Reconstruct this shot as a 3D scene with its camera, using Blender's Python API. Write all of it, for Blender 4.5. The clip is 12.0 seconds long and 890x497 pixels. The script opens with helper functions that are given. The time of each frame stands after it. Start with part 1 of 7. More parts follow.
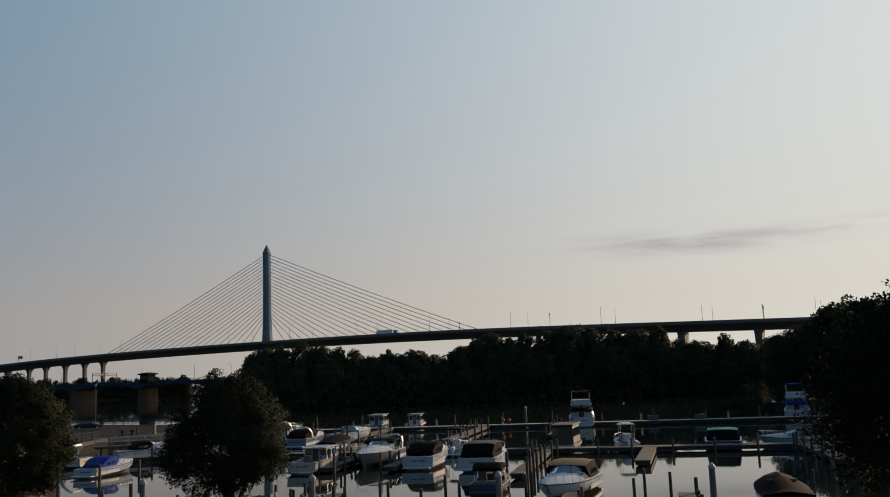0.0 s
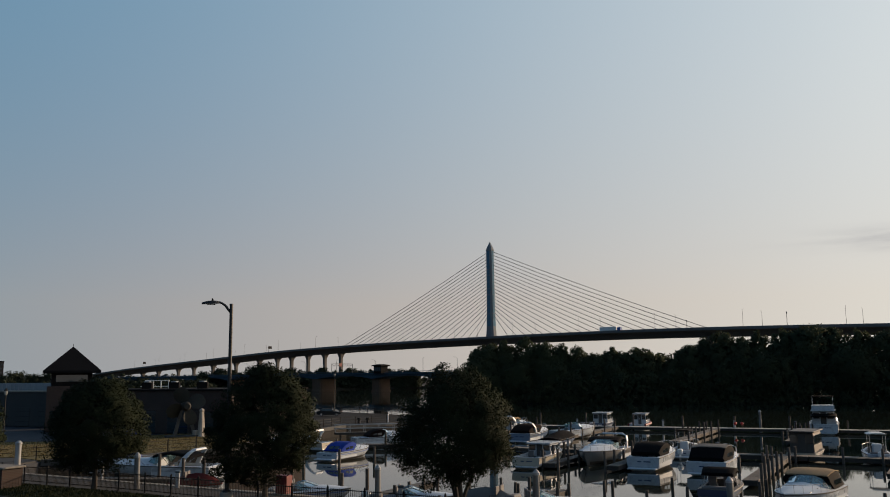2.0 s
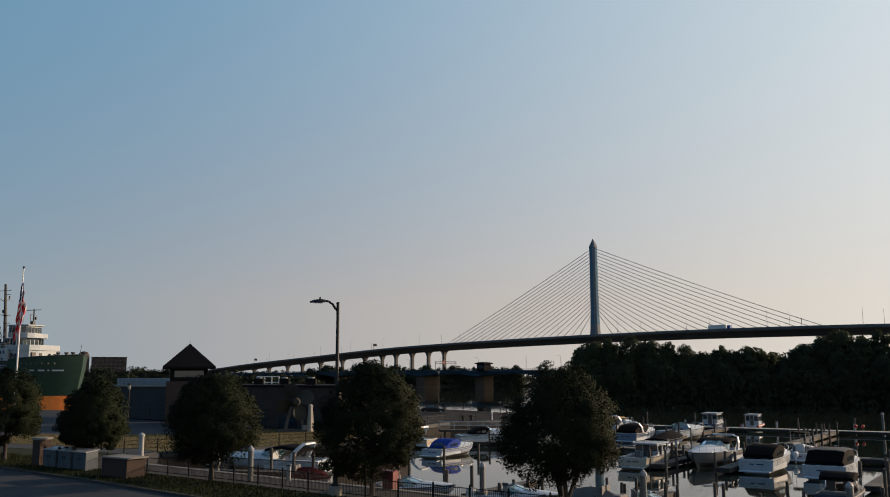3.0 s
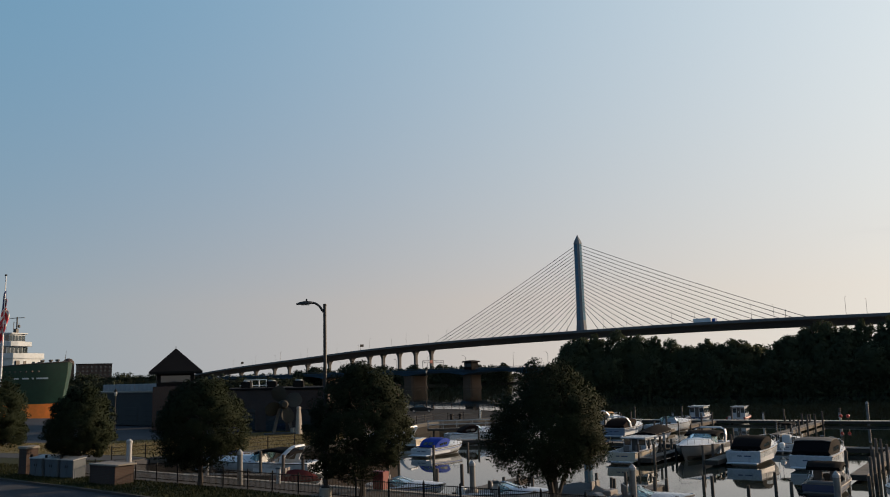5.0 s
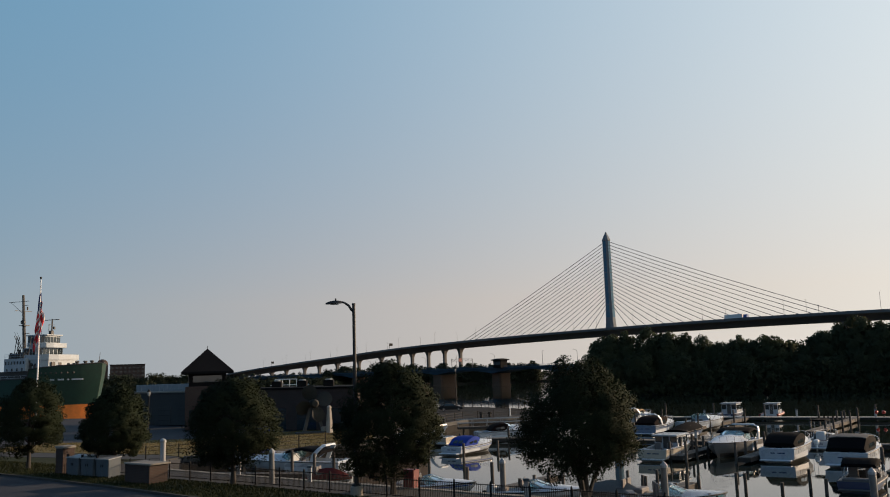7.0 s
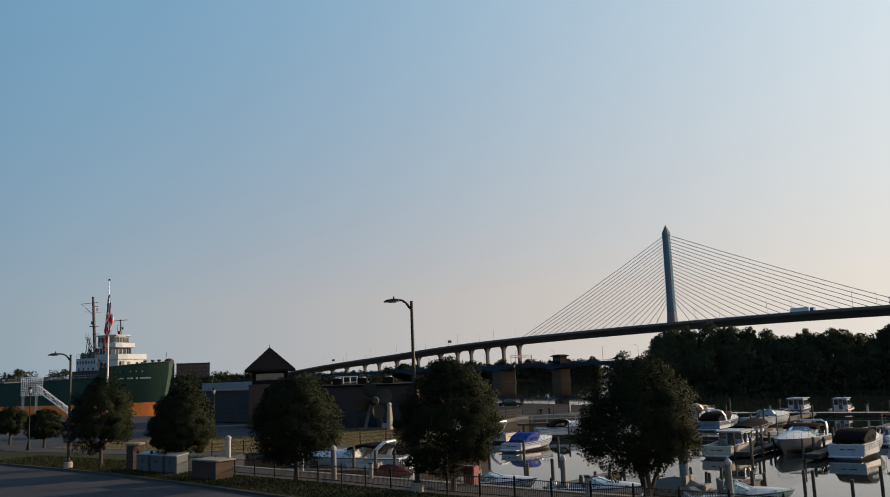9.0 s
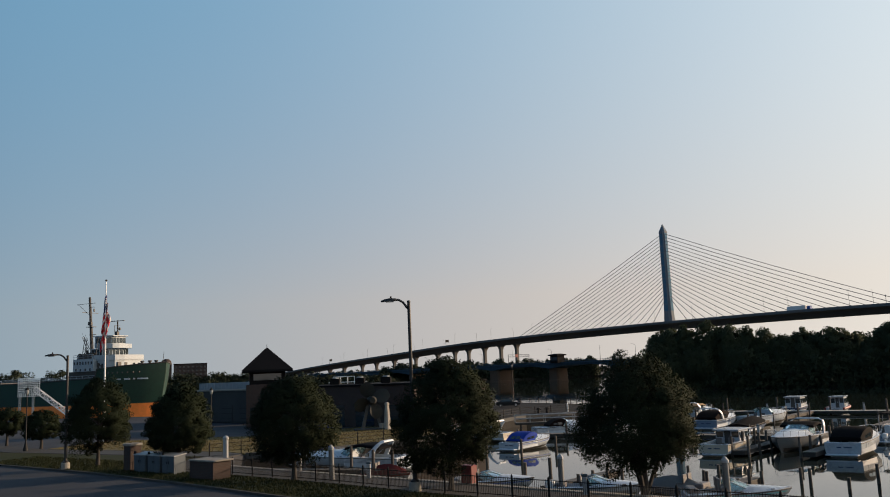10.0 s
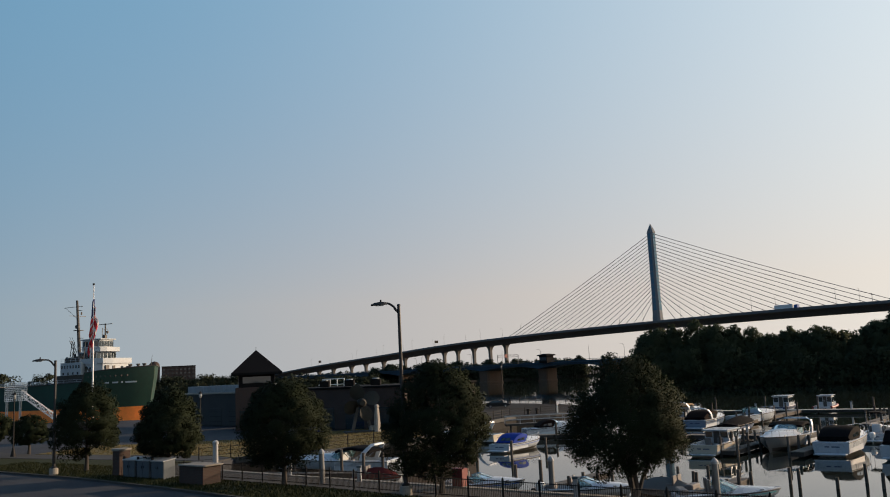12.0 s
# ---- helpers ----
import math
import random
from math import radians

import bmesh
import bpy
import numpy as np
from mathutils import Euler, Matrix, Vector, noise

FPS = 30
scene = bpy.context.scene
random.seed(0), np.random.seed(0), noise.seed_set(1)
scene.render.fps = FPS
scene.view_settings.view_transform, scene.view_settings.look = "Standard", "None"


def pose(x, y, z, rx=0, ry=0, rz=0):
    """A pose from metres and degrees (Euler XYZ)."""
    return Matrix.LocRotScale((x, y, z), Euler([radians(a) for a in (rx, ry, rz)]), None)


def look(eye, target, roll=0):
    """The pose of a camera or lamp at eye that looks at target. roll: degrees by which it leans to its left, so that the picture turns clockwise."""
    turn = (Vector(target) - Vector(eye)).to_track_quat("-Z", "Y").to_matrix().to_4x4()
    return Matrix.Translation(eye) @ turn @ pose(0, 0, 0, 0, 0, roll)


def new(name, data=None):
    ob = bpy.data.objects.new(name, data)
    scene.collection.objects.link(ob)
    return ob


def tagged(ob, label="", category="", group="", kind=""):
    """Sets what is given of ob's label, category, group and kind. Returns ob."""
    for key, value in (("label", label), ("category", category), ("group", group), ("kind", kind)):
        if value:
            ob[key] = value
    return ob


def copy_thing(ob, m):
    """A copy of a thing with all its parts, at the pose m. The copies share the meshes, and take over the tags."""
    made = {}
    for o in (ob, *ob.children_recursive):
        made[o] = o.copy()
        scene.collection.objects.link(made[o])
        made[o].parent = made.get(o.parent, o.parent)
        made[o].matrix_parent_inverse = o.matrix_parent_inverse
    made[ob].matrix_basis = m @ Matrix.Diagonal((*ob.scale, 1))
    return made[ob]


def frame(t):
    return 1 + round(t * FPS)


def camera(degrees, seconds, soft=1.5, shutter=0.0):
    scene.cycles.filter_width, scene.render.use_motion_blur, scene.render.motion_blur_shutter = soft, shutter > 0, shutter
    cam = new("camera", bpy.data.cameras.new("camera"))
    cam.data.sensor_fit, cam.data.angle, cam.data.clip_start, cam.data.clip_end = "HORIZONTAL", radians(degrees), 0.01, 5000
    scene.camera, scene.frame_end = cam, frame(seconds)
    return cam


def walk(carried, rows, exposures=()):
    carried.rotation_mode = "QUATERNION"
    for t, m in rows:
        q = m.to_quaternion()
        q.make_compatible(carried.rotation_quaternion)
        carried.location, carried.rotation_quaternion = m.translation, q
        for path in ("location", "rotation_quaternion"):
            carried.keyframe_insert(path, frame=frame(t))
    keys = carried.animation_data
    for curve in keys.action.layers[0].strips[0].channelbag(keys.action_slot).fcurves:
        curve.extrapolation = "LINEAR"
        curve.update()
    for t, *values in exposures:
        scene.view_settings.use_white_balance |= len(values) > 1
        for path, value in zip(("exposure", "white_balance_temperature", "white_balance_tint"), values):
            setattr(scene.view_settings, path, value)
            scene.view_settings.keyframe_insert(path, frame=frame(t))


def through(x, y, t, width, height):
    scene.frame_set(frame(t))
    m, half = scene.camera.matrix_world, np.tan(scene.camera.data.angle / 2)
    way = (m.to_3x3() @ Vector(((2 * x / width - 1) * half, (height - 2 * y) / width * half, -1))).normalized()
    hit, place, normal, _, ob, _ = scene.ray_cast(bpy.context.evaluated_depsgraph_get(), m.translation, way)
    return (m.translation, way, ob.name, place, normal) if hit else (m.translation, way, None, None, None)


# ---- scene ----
# ---- camera and walk ----
cam = camera(54.7, 12.0, soft=1.0)
# seconds, x, y, z, yaw, pitch, roll
PATH = [
    (0, -0.11, 0.54, 8.15, -2.86, 8.44, -2.25),
    (0.5, -0.09, 0.49, 8.18, -0.6, 8.48, -2.04),
    (1, -0.07, 0.45, 8.17, 2.74, 8.54, -1.62),
    (1.5, -0.06, 0.36, 8.18, 7.39, 8.57, -1.09),
    (2, -0.07, 0.3, 8.18, 12, 8.56, -0.61),
    (2.5, -0.07, 0.23, 8.18, 16.45, 8.53, -0.22),
    (2.8, -0.07, 0.22, 8.18, 18.41, 8.5, -0.2),
    (3, -0.07, 0.21, 8.18, 18.85, 8.47, -0.18),
    (3.2, -0.07, 0.21, 8.18, 18.75, 8.47, -0.31),
    (4.8, -0.1, 0.17, 8.19, 17.97, 8.4, -1.33),
    (5, -0.1, 0.16, 8.19, 17.84, 8.39, -1.46),
    (5.5, -0.11, 0.14, 8.18, 17.5, 8.36, -1.69),
    (6, -0.1, 0.13, 8.18, 17.16, 8.33, -1.9),
    (6.5, -0.1, 0.12, 8.18, 17.67, 8.32, -1.94),
    (7, -0.08, 0.1, 8.18, 19.71, 8.34, -1.83),
    (7.5, -0.04, 0.07, 8.17, 21.26, 8.33, -1.82),
    (7.7, -0.03, 0.07, 8.17, 21.87, 8.32, -1.86),
    (9.3, 0.02, 0.02, 8.19, 23.6, 8.25, -2.22),
    (9.5, 0.03, 0.02, 8.19, 23.54, 8.24, -2.26),
    (10, 0.02, 0.01, 8.18, 23.38, 8.22, -2.39),
    (10.5, 0, -0, 8.2, 23.17, 8.2, -2.5),
    (11, -0.01, -0.02, 8.24, 22.94, 8.2, -2.63),
    (11.5, -0.01, -0.04, 8.3, 22.78, 8.23, -2.74),
    (12, -0.01, -0.05, 8.35, 22.62, 8.22, -2.78),
]
walk(cam, [(t, pose(x, y, z, 90 + p, 0, yaw) @ pose(0, 0, 0, 0, 0, r)) for t, x, y, z, yaw, p, r in PATH],
     exposures=[(0.0, 0.42), (1.0, 0.44), (2.0, 0.62), (3.0, 0.79), (5.0, 0.88), (7.0, 0.90), (9.5, 0.98), (12.0, 0.99)])

# ---- sky and sun ----
SUN_AZ, SUN_EL = 47.0, 13.0      # degrees clockwise from +y, degrees above the horizon
world = bpy.data.worlds.new("world")
scene.world = world
world.use_nodes = True
wn, wl = world.node_tree.nodes, world.node_tree.links
wn.clear()


def wmath(op, a, b=0.0, c=0.0):
    nd = wn.new("ShaderNodeMath")
    nd.operation = op
    for k, q in enumerate((a, b, c)):
        if isinstance(q, (int, float)):
            nd.inputs[k].default_value = q
        else:
            wl.new(q, nd.inputs[k])
    return nd.outputs[0]


def wmix(fac, a, b):
    nd = wn.new("ShaderNodeMix")
    nd.data_type = "RGBA"
    for key, q in (("Factor", fac), ("A", a), ("B", b)):
        if isinstance(q, float):
            nd.inputs[key].default_value = q
        elif isinstance(q, tuple):
            nd.inputs[key].default_value = (*q, 1)
        else:
            wl.new(q, nd.inputs[key])
    return nd.outputs["Result"]


sky = wn.new("ShaderNodeTexSky")
sky.sky_type = "NISHITA"
sky.sun_disc = False
sky.sun_elevation, sky.sun_rotation = radians(SUN_EL), radians(SUN_AZ)
sky.altitude, sky.air_density, sky.dust_density, sky.ozone_density = 100.0, 1.0, 0.6, 2.0
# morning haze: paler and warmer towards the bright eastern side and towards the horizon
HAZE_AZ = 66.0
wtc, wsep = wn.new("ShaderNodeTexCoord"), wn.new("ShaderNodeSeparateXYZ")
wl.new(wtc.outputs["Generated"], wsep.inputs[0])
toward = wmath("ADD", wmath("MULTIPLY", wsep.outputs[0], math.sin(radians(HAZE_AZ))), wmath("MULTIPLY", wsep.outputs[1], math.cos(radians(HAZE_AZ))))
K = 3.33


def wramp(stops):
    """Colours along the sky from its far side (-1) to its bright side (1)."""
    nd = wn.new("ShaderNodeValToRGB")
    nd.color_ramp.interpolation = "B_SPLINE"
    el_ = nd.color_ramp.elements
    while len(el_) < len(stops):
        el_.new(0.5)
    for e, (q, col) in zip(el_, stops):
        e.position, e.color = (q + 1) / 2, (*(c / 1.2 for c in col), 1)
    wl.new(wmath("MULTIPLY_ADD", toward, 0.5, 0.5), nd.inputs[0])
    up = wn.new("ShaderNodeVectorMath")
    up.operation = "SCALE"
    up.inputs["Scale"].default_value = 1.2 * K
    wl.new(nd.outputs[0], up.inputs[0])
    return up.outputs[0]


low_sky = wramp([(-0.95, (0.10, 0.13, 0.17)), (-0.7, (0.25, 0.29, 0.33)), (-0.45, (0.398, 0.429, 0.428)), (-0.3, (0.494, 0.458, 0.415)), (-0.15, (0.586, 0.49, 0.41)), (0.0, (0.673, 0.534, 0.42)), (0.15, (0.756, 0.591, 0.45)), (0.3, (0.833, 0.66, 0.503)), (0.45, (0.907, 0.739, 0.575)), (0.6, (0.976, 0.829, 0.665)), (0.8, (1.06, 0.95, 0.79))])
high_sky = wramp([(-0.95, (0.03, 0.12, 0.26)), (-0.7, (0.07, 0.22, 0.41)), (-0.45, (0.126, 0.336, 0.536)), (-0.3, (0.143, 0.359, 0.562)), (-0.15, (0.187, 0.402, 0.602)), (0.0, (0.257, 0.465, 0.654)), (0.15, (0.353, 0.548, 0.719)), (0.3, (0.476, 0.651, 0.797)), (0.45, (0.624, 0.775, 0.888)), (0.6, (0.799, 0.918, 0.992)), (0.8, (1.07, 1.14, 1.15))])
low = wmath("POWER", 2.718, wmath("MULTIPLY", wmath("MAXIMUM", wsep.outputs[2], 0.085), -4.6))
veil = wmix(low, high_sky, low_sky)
# the haze thins out overhead, where the clear blue shows
thin = wn.new("ShaderNodeMapRange")
thin.interpolation_type = "SMOOTHSTEP"
thin.inputs["From Min"].default_value, thin.inputs["From Max"].default_value = 0.40, 0.82
thin.inputs["To Min"].default_value, thin.inputs["To Max"].default_value = 0.96, 0.12
wl.new(wsep.outputs[2], thin.inputs["Value"])
clear = wmix(0.78, sky.outputs[0], (0.08, 0.23, 0.54))
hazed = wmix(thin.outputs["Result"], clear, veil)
# a thin drifting cloud low in the sky
cmap, cnoise = wn.new("ShaderNodeMapping"), wn.new("ShaderNodeTexNoise")
cmap.inputs["Scale"].default_value = (7.0, 7.0, 60.0)
wl.new(wtc.outputs["Generated"], cmap.inputs["Vector"])
wl.new(cmap.outputs["Vector"], cnoise.inputs["Vector"])
cnoise.inputs["Scale"].default_value, cnoise.inputs["Detail"].default_value = 1.3, 4.0
caz = wmath("ARCTAN2", wsep.outputs[0], wsep.outputs[1])
cx = wmath("DIVIDE", wmath("SUBTRACT", caz, radians(18.5)), radians(6.5))
cz = wmath("DIVIDE", wmath("SUBTRACT", wsep.outputs[2], wmath("ADD", 0.1375, wmath("MULTIPLY", cx, -0.002))), 0.0115)
cden = wmath("POWER", 2.718, wmath("MULTIPLY", wmath("ADD", wmath("MULTIPLY", cx, cx), wmath("MULTIPLY", cz, cz)), -1.0))
cx2 = wmath("DIVIDE", wmath("SUBTRACT", caz, radians(29.0)), radians(4.5))
cz2 = wmath("DIVIDE", wmath("SUBTRACT", wsep.outputs[2], 0.1435), 0.006)
cden = wmath("ADD", cden, wmath("MULTIPLY", 0.7, wmath("POWER", 2.718, wmath("MULTIPLY", wmath("ADD", wmath("MULTIPLY", cx2, cx2), wmath("MULTIPLY", cz2, cz2)), -1.0))))
cfac = wmath("MULTIPLY", cden, wmath("MULTIPLY", wmath("MAXIMUM", wmath("SUBTRACT", cnoise.outputs["Fac"], 0.35), 0.0), 2.2))
clouded = wmix(wmath("MINIMUM", cfac, 0.6), hazed, tuple(c * K for c in (0.40, 0.40, 0.44)))
bg = wn.new("ShaderNodeBackground")
bg.inputs["Strength"].default_value = 0.15
wout = wn.new("ShaderNodeOutputWorld")
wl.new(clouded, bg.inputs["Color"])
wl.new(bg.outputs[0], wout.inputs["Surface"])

sun_data = bpy.data.lights.new("sun", "SUN")
sun_data.energy, sun_data.angle, sun_data.color = 3.0, radians(0.6), (1.0, 0.72, 0.48)
sun = new("sun", sun_data)
az, el = radians(SUN_AZ), radians(SUN_EL)
sun_dir = Vector((math.sin(az) * math.cos(el), math.cos(az) * math.cos(el), math.sin(el)))
sun.matrix_world = look(sun_dir * 300, (0, 0, 0))


# ---- materials ----
def material(name, base, rough=0.6, metal=0.0, vary=0.25, grain=3.0, coarse=0.25, bump=0.2, spec=0.5, tint=None, each=0.0, coat=0.0):
    """A surface with two scales of variation: coarse stains and fine grain, both also in the relief."""
    m = bpy.data.materials.new(name)
    m.use_nodes = True
    n, l = m.node_tree.nodes, m.node_tree.links
    b = n["Principled BSDF"]
    tc = n.new("ShaderNodeTexCoord")
    big, fine = n.new("ShaderNodeTexNoise"), n.new("ShaderNodeTexNoise")
    big.inputs["Scale"].default_value, fine.inputs["Scale"].default_value = coarse, grain
    big.inputs["Detail"].default_value, fine.inputs["Detail"].default_value = 5.0, 4.0
    l.new(tc.outputs["Object"], big.inputs["Vector"])
    l.new(tc.outputs["Object"], fine.inputs["Vector"])
    add = n.new("ShaderNodeMath")
    add.operation = "ADD"
    l.new(big.outputs["Fac"], add.inputs[0])
    l.new(fine.outputs["Fac"], add.inputs[1])
    ramp = n.new("ShaderNodeMapRange")
    ramp.inputs["From Min"].default_value, ramp.inputs["From Max"].default_value = 0.65, 1.35
    l.new(add.outputs[0], ramp.inputs["Value"])
    mix = n.new("ShaderNodeMix")
    mix.data_type = "RGBA"
    other = tint or tuple(c * (1 - vary) for c in base)
    mix.inputs["A"].default_value = (*other, 1)
    mix.inputs["B"].default_value = (*(min(1, c * (1 + vary * 0.6)) for c in base), 1)
    l.new(ramp.outputs["Result"], mix.inputs["Factor"])
    colour = mix.outputs["Result"]
    if each:
        info, hsv, mr = n.new("ShaderNodeObjectInfo"), n.new("ShaderNodeHueSaturation"), n.new("ShaderNodeMapRange")
        mr.inputs["To Min"].default_value, mr.inputs["To Max"].default_value = 1 - each, 1 + each
        l.new(info.outputs["Random"], mr.inputs["Value"])
        l.new(mr.outputs["Result"], hsv.inputs["Value"])
        l.new(colour, hsv.inputs["Color"])
        colour = hsv.outputs["Color"]
    l.new(colour, b.inputs["Base Color"])
    rr = n.new("ShaderNodeMapRange")
    rr.inputs["To Min"].default_value, rr.inputs["To Max"].default_value = max(0.02, rough * 0.8), min(1, rough * 1.2)
    l.new(fine.outputs["Fac"], rr.inputs["Value"])
    l.new(rr.outputs["Result"], b.inputs["Roughness"])
    b.inputs["Metallic"].default_value = metal
    b.inputs["Specular IOR Level"].default_value = spec
    b.inputs["Coat Weight"].default_value = coat
    if bump:
        bp = n.new("ShaderNodeBump")
        bp.inputs["Strength"].default_value, bp.inputs["Distance"].default_value = bump, 0.03
        l.new(fine.outputs["Fac"], bp.inputs["Height"])
        l.new(bp.outputs["Normal"], b.inputs["Normal"])
    return m


def leaf_material(name, dark, light, through=0.10):
    m = bpy.data.materials.new(name)
    m.use_nodes = True
    n, l = m.node_tree.nodes, m.node_tree.links
    b = n["Principled BSDF"]
    geo, mix = n.new("ShaderNodeNewGeometry"), n.new("ShaderNodeMix")
    mix.data_type = "RGBA"
    mix.inputs["A"].default_value, mix.inputs["B"].default_value = (*dark, 1), (*light, 1)
    l.new(geo.outputs["Random Per Island"], mix.inputs["Factor"])
    l.new(mix.outputs["Result"], b.inputs["Base Color"])
    b.inputs["Roughness"].default_value = 0.8
    b.inputs["Specular IOR Level"].default_value = 0.1
    tr = n.new("ShaderNodeBsdfTranslucent")
    l.new(mix.outputs["Result"], tr.inputs["Color"])
    ms = n.new("ShaderNodeMixShader")
    ms.inputs["Fac"].default_value = through
    l.new(b.outputs[0], ms.inputs[1])
    l.new(tr.outputs[0], ms.inputs[2])
    l.new(ms.outputs[0], n["Material Output"].inputs["Surface"])
    return m


def water_material():
    m = bpy.data.materials.new("river_water")
    m.use_nodes = True
    n, l = m.node_tree.nodes, m.node_tree.links
    b = n["Principled BSDF"]
    b.inputs["Base Color"].default_value = (0.018, 0.024, 0.020, 1)
    b.inputs["Roughness"].default_value = 0.03
    b.inputs["IOR"].default_value = 1.33
    tc = n.new("ShaderNodeTexCoord")
    swell, ripple, mp = n.new("ShaderNodeTexNoise"), n.new("ShaderNodeTexNoise"), n.new("ShaderNodeMapping")
    mp.inputs["Scale"].default_value = (1.0, 0.45, 1.0)
    l.new(tc.outputs["Object"], mp.inputs["Vector"])
    for nd, sc in ((swell, 0.22), (ripple, 1.6)):
        nd.inputs["Scale"].default_value, nd.inputs["Detail"].default_value = sc, 3.0
        l.new(mp.outputs["Vector"], nd.inputs["Vector"])
    b1, b2 = n.new("ShaderNodeBump"), n.new("ShaderNodeBump")
    b1.inputs["Strength"].default_value, b1.inputs["Distance"].default_value = 0.05, 0.12
    b2.inputs["Strength"].default_value, b2.inputs["Distance"].default_value = 0.08, 0.02
    l.new(swell.outputs["Fac"], b1.inputs["Height"])
    l.new(ripple.outputs["Fac"], b2.inputs["Height"])
    l.new(b1.outputs["Normal"], b2.inputs["Normal"])
    l.new(b2.outputs["Normal"], b.inputs["Normal"])
    return m


def glass_material(name, base, rough=0.05):
    m = bpy.data.materials.new(name)
    m.use_nodes = True
    b = m.node_tree.nodes["Principled BSDF"]
    b.inputs["Base Color"].default_value = (*base, 1)
    b.inputs["Roughness"].default_value = rough
    b.inputs["IOR"].default_value = 1.5
    b.inputs["Coat Weight"].default_value = 0.5
    return m


def clear_glass(name, base):
    m = glass_material(name, base, 0.02)
    m.node_tree.nodes["Principled BSDF"].inputs["Transmission Weight"].default_value = 0.75
    return m


def brick_material(name, a, b_, mortar, scale):
    m = bpy.data.materials.new(name)
    m.use_nodes = True
    n, l = m.node_tree.nodes, m.node_tree.links
    b = n["Principled BSDF"]
    tc, mp, br, no, mx = n.new("ShaderNodeTexCoord"), n.new("ShaderNodeMapping"), n.new("ShaderNodeTexBrick"), n.new("ShaderNodeTexNoise"), n.new("ShaderNodeMix")
    mp.inputs["Rotation"].default_value = (radians(90), 0, 0)
    l.new(tc.outputs["Object"], mp.inputs["Vector"])
    l.new(mp.outputs["Vector"], br.inputs["Vector"])
    br.inputs["Color1"].default_value, br.inputs["Color2"].default_value, br.inputs["Mortar"].default_value = (*a, 1), (*b_, 1), (*mortar, 1)
    br.inputs["Scale"].default_value = scale
    no.inputs["Scale"].default_value = 0.4
    l.new(tc.outputs["Object"], no.inputs["Vector"])
    mx.data_type, mx.blend_type = "RGBA", "MULTIPLY"
    mx.inputs["Factor"].default_value = 0.5
    l.new(br.outputs["Color"], mx.inputs["A"])
    l.new(no.outputs["Fac"], mx.inputs["B"])
    l.new(mx.outputs["Result"], b.inputs["Base Color"])
    b.inputs["Roughness"].default_value = 0.85
    bp = n.new("ShaderNodeBump")
    bp.inputs["Strength"].default_value = 0.3
    l.new(br.outputs["Fac"], bp.inputs["Height"])
    l.new(bp.outputs["Normal"], b.inputs["Normal"])
    return m


WATER = water_material()
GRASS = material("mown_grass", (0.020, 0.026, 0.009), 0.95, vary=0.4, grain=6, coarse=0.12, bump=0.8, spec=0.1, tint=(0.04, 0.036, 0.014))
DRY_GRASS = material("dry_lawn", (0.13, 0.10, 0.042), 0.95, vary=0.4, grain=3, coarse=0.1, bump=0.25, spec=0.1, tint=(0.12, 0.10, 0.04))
SOIL = material("bank_soil", (0.022, 0.021, 0.016), 0.95, vary=0.4, grain=2, coarse=0.1, bump=0.5)
ASPHALT = material("asphalt", (0.050, 0.054, 0.062), 0.95, spec=0.12, vary=0.3, grain=18, coarse=0.2, bump=0.4)
CONCRETE = material("concrete", (0.27, 0.255, 0.225), 0.9, spec=0.2, vary=0.25, grain=4, coarse=0.15, bump=0.25)
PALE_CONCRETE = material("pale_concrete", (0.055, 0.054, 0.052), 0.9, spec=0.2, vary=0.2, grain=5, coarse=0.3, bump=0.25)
# a darker paving than pale_concrete, for the quay alone
PAVING = material("dark_quay_paving", (0.026, 0.024, 0.022), 0.95, spec=0.08, vary=0.3, grain=5, coarse=0.2, bump=0.25)
BRIDGE_CONC = material("bridge_concrete", (0.13, 0.125, 0.122), 0.8, vary=0.18, grain=0.8, coarse=0.05, bump=0.2)
PYLON_CONC = material("pylon_concrete", (0.15, 0.17, 0.19), 0.75, vary=0.15, grain=0.8, coarse=0.05, bump=0.2)
PYLON_GLASS = glass_material("pylon_glass", (0.07, 0.16, 0.23), 0.12)
CABLE = material("stay_steel", (0.075, 0.075, 0.08), 0.5, 0.2, vary=0.1, bump=0)
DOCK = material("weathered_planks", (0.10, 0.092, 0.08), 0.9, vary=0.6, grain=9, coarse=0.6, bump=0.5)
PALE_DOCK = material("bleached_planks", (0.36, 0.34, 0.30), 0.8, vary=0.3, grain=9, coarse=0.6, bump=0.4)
# timber sides under the planks, their shade put into the colour
DOCK_SIDE_SHADED = material("dock_fascia_shaded", (0.035, 0.03, 0.026), 0.9, vary=0.4, grain=5, coarse=0.5, bump=0.4)
PILE = material("pile_timber", (0.075, 0.064, 0.055), 0.9, vary=0.4, grain=6, coarse=0.8, bump=0.6, each=0.25)
PILE_CAP = material("pile_cap", (0.30, 0.315, 0.325), 0.5, vary=0.1, bump=0.05)
GREY_PILE = material("steel_pile", (0.14, 0.145, 0.145), 0.6, vary=0.25, grain=5, coarse=0.8, bump=0.2)
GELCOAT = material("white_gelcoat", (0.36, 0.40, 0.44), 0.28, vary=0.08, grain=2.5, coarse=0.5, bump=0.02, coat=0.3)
# lighter than the gelcoat: skylight on upward faces is put into this colour
SKYLIT_WHITE = material("white_deck_skylit", (0.48, 0.53, 0.58), 0.4, vary=0.08, grain=3, coarse=0.6, bump=0.03)
CREAM = material("cream_gelcoat", (0.42, 0.375, 0.30), 0.3, vary=0.08, grain=2.5, coarse=0.5, bump=0.02, coat=0.3)
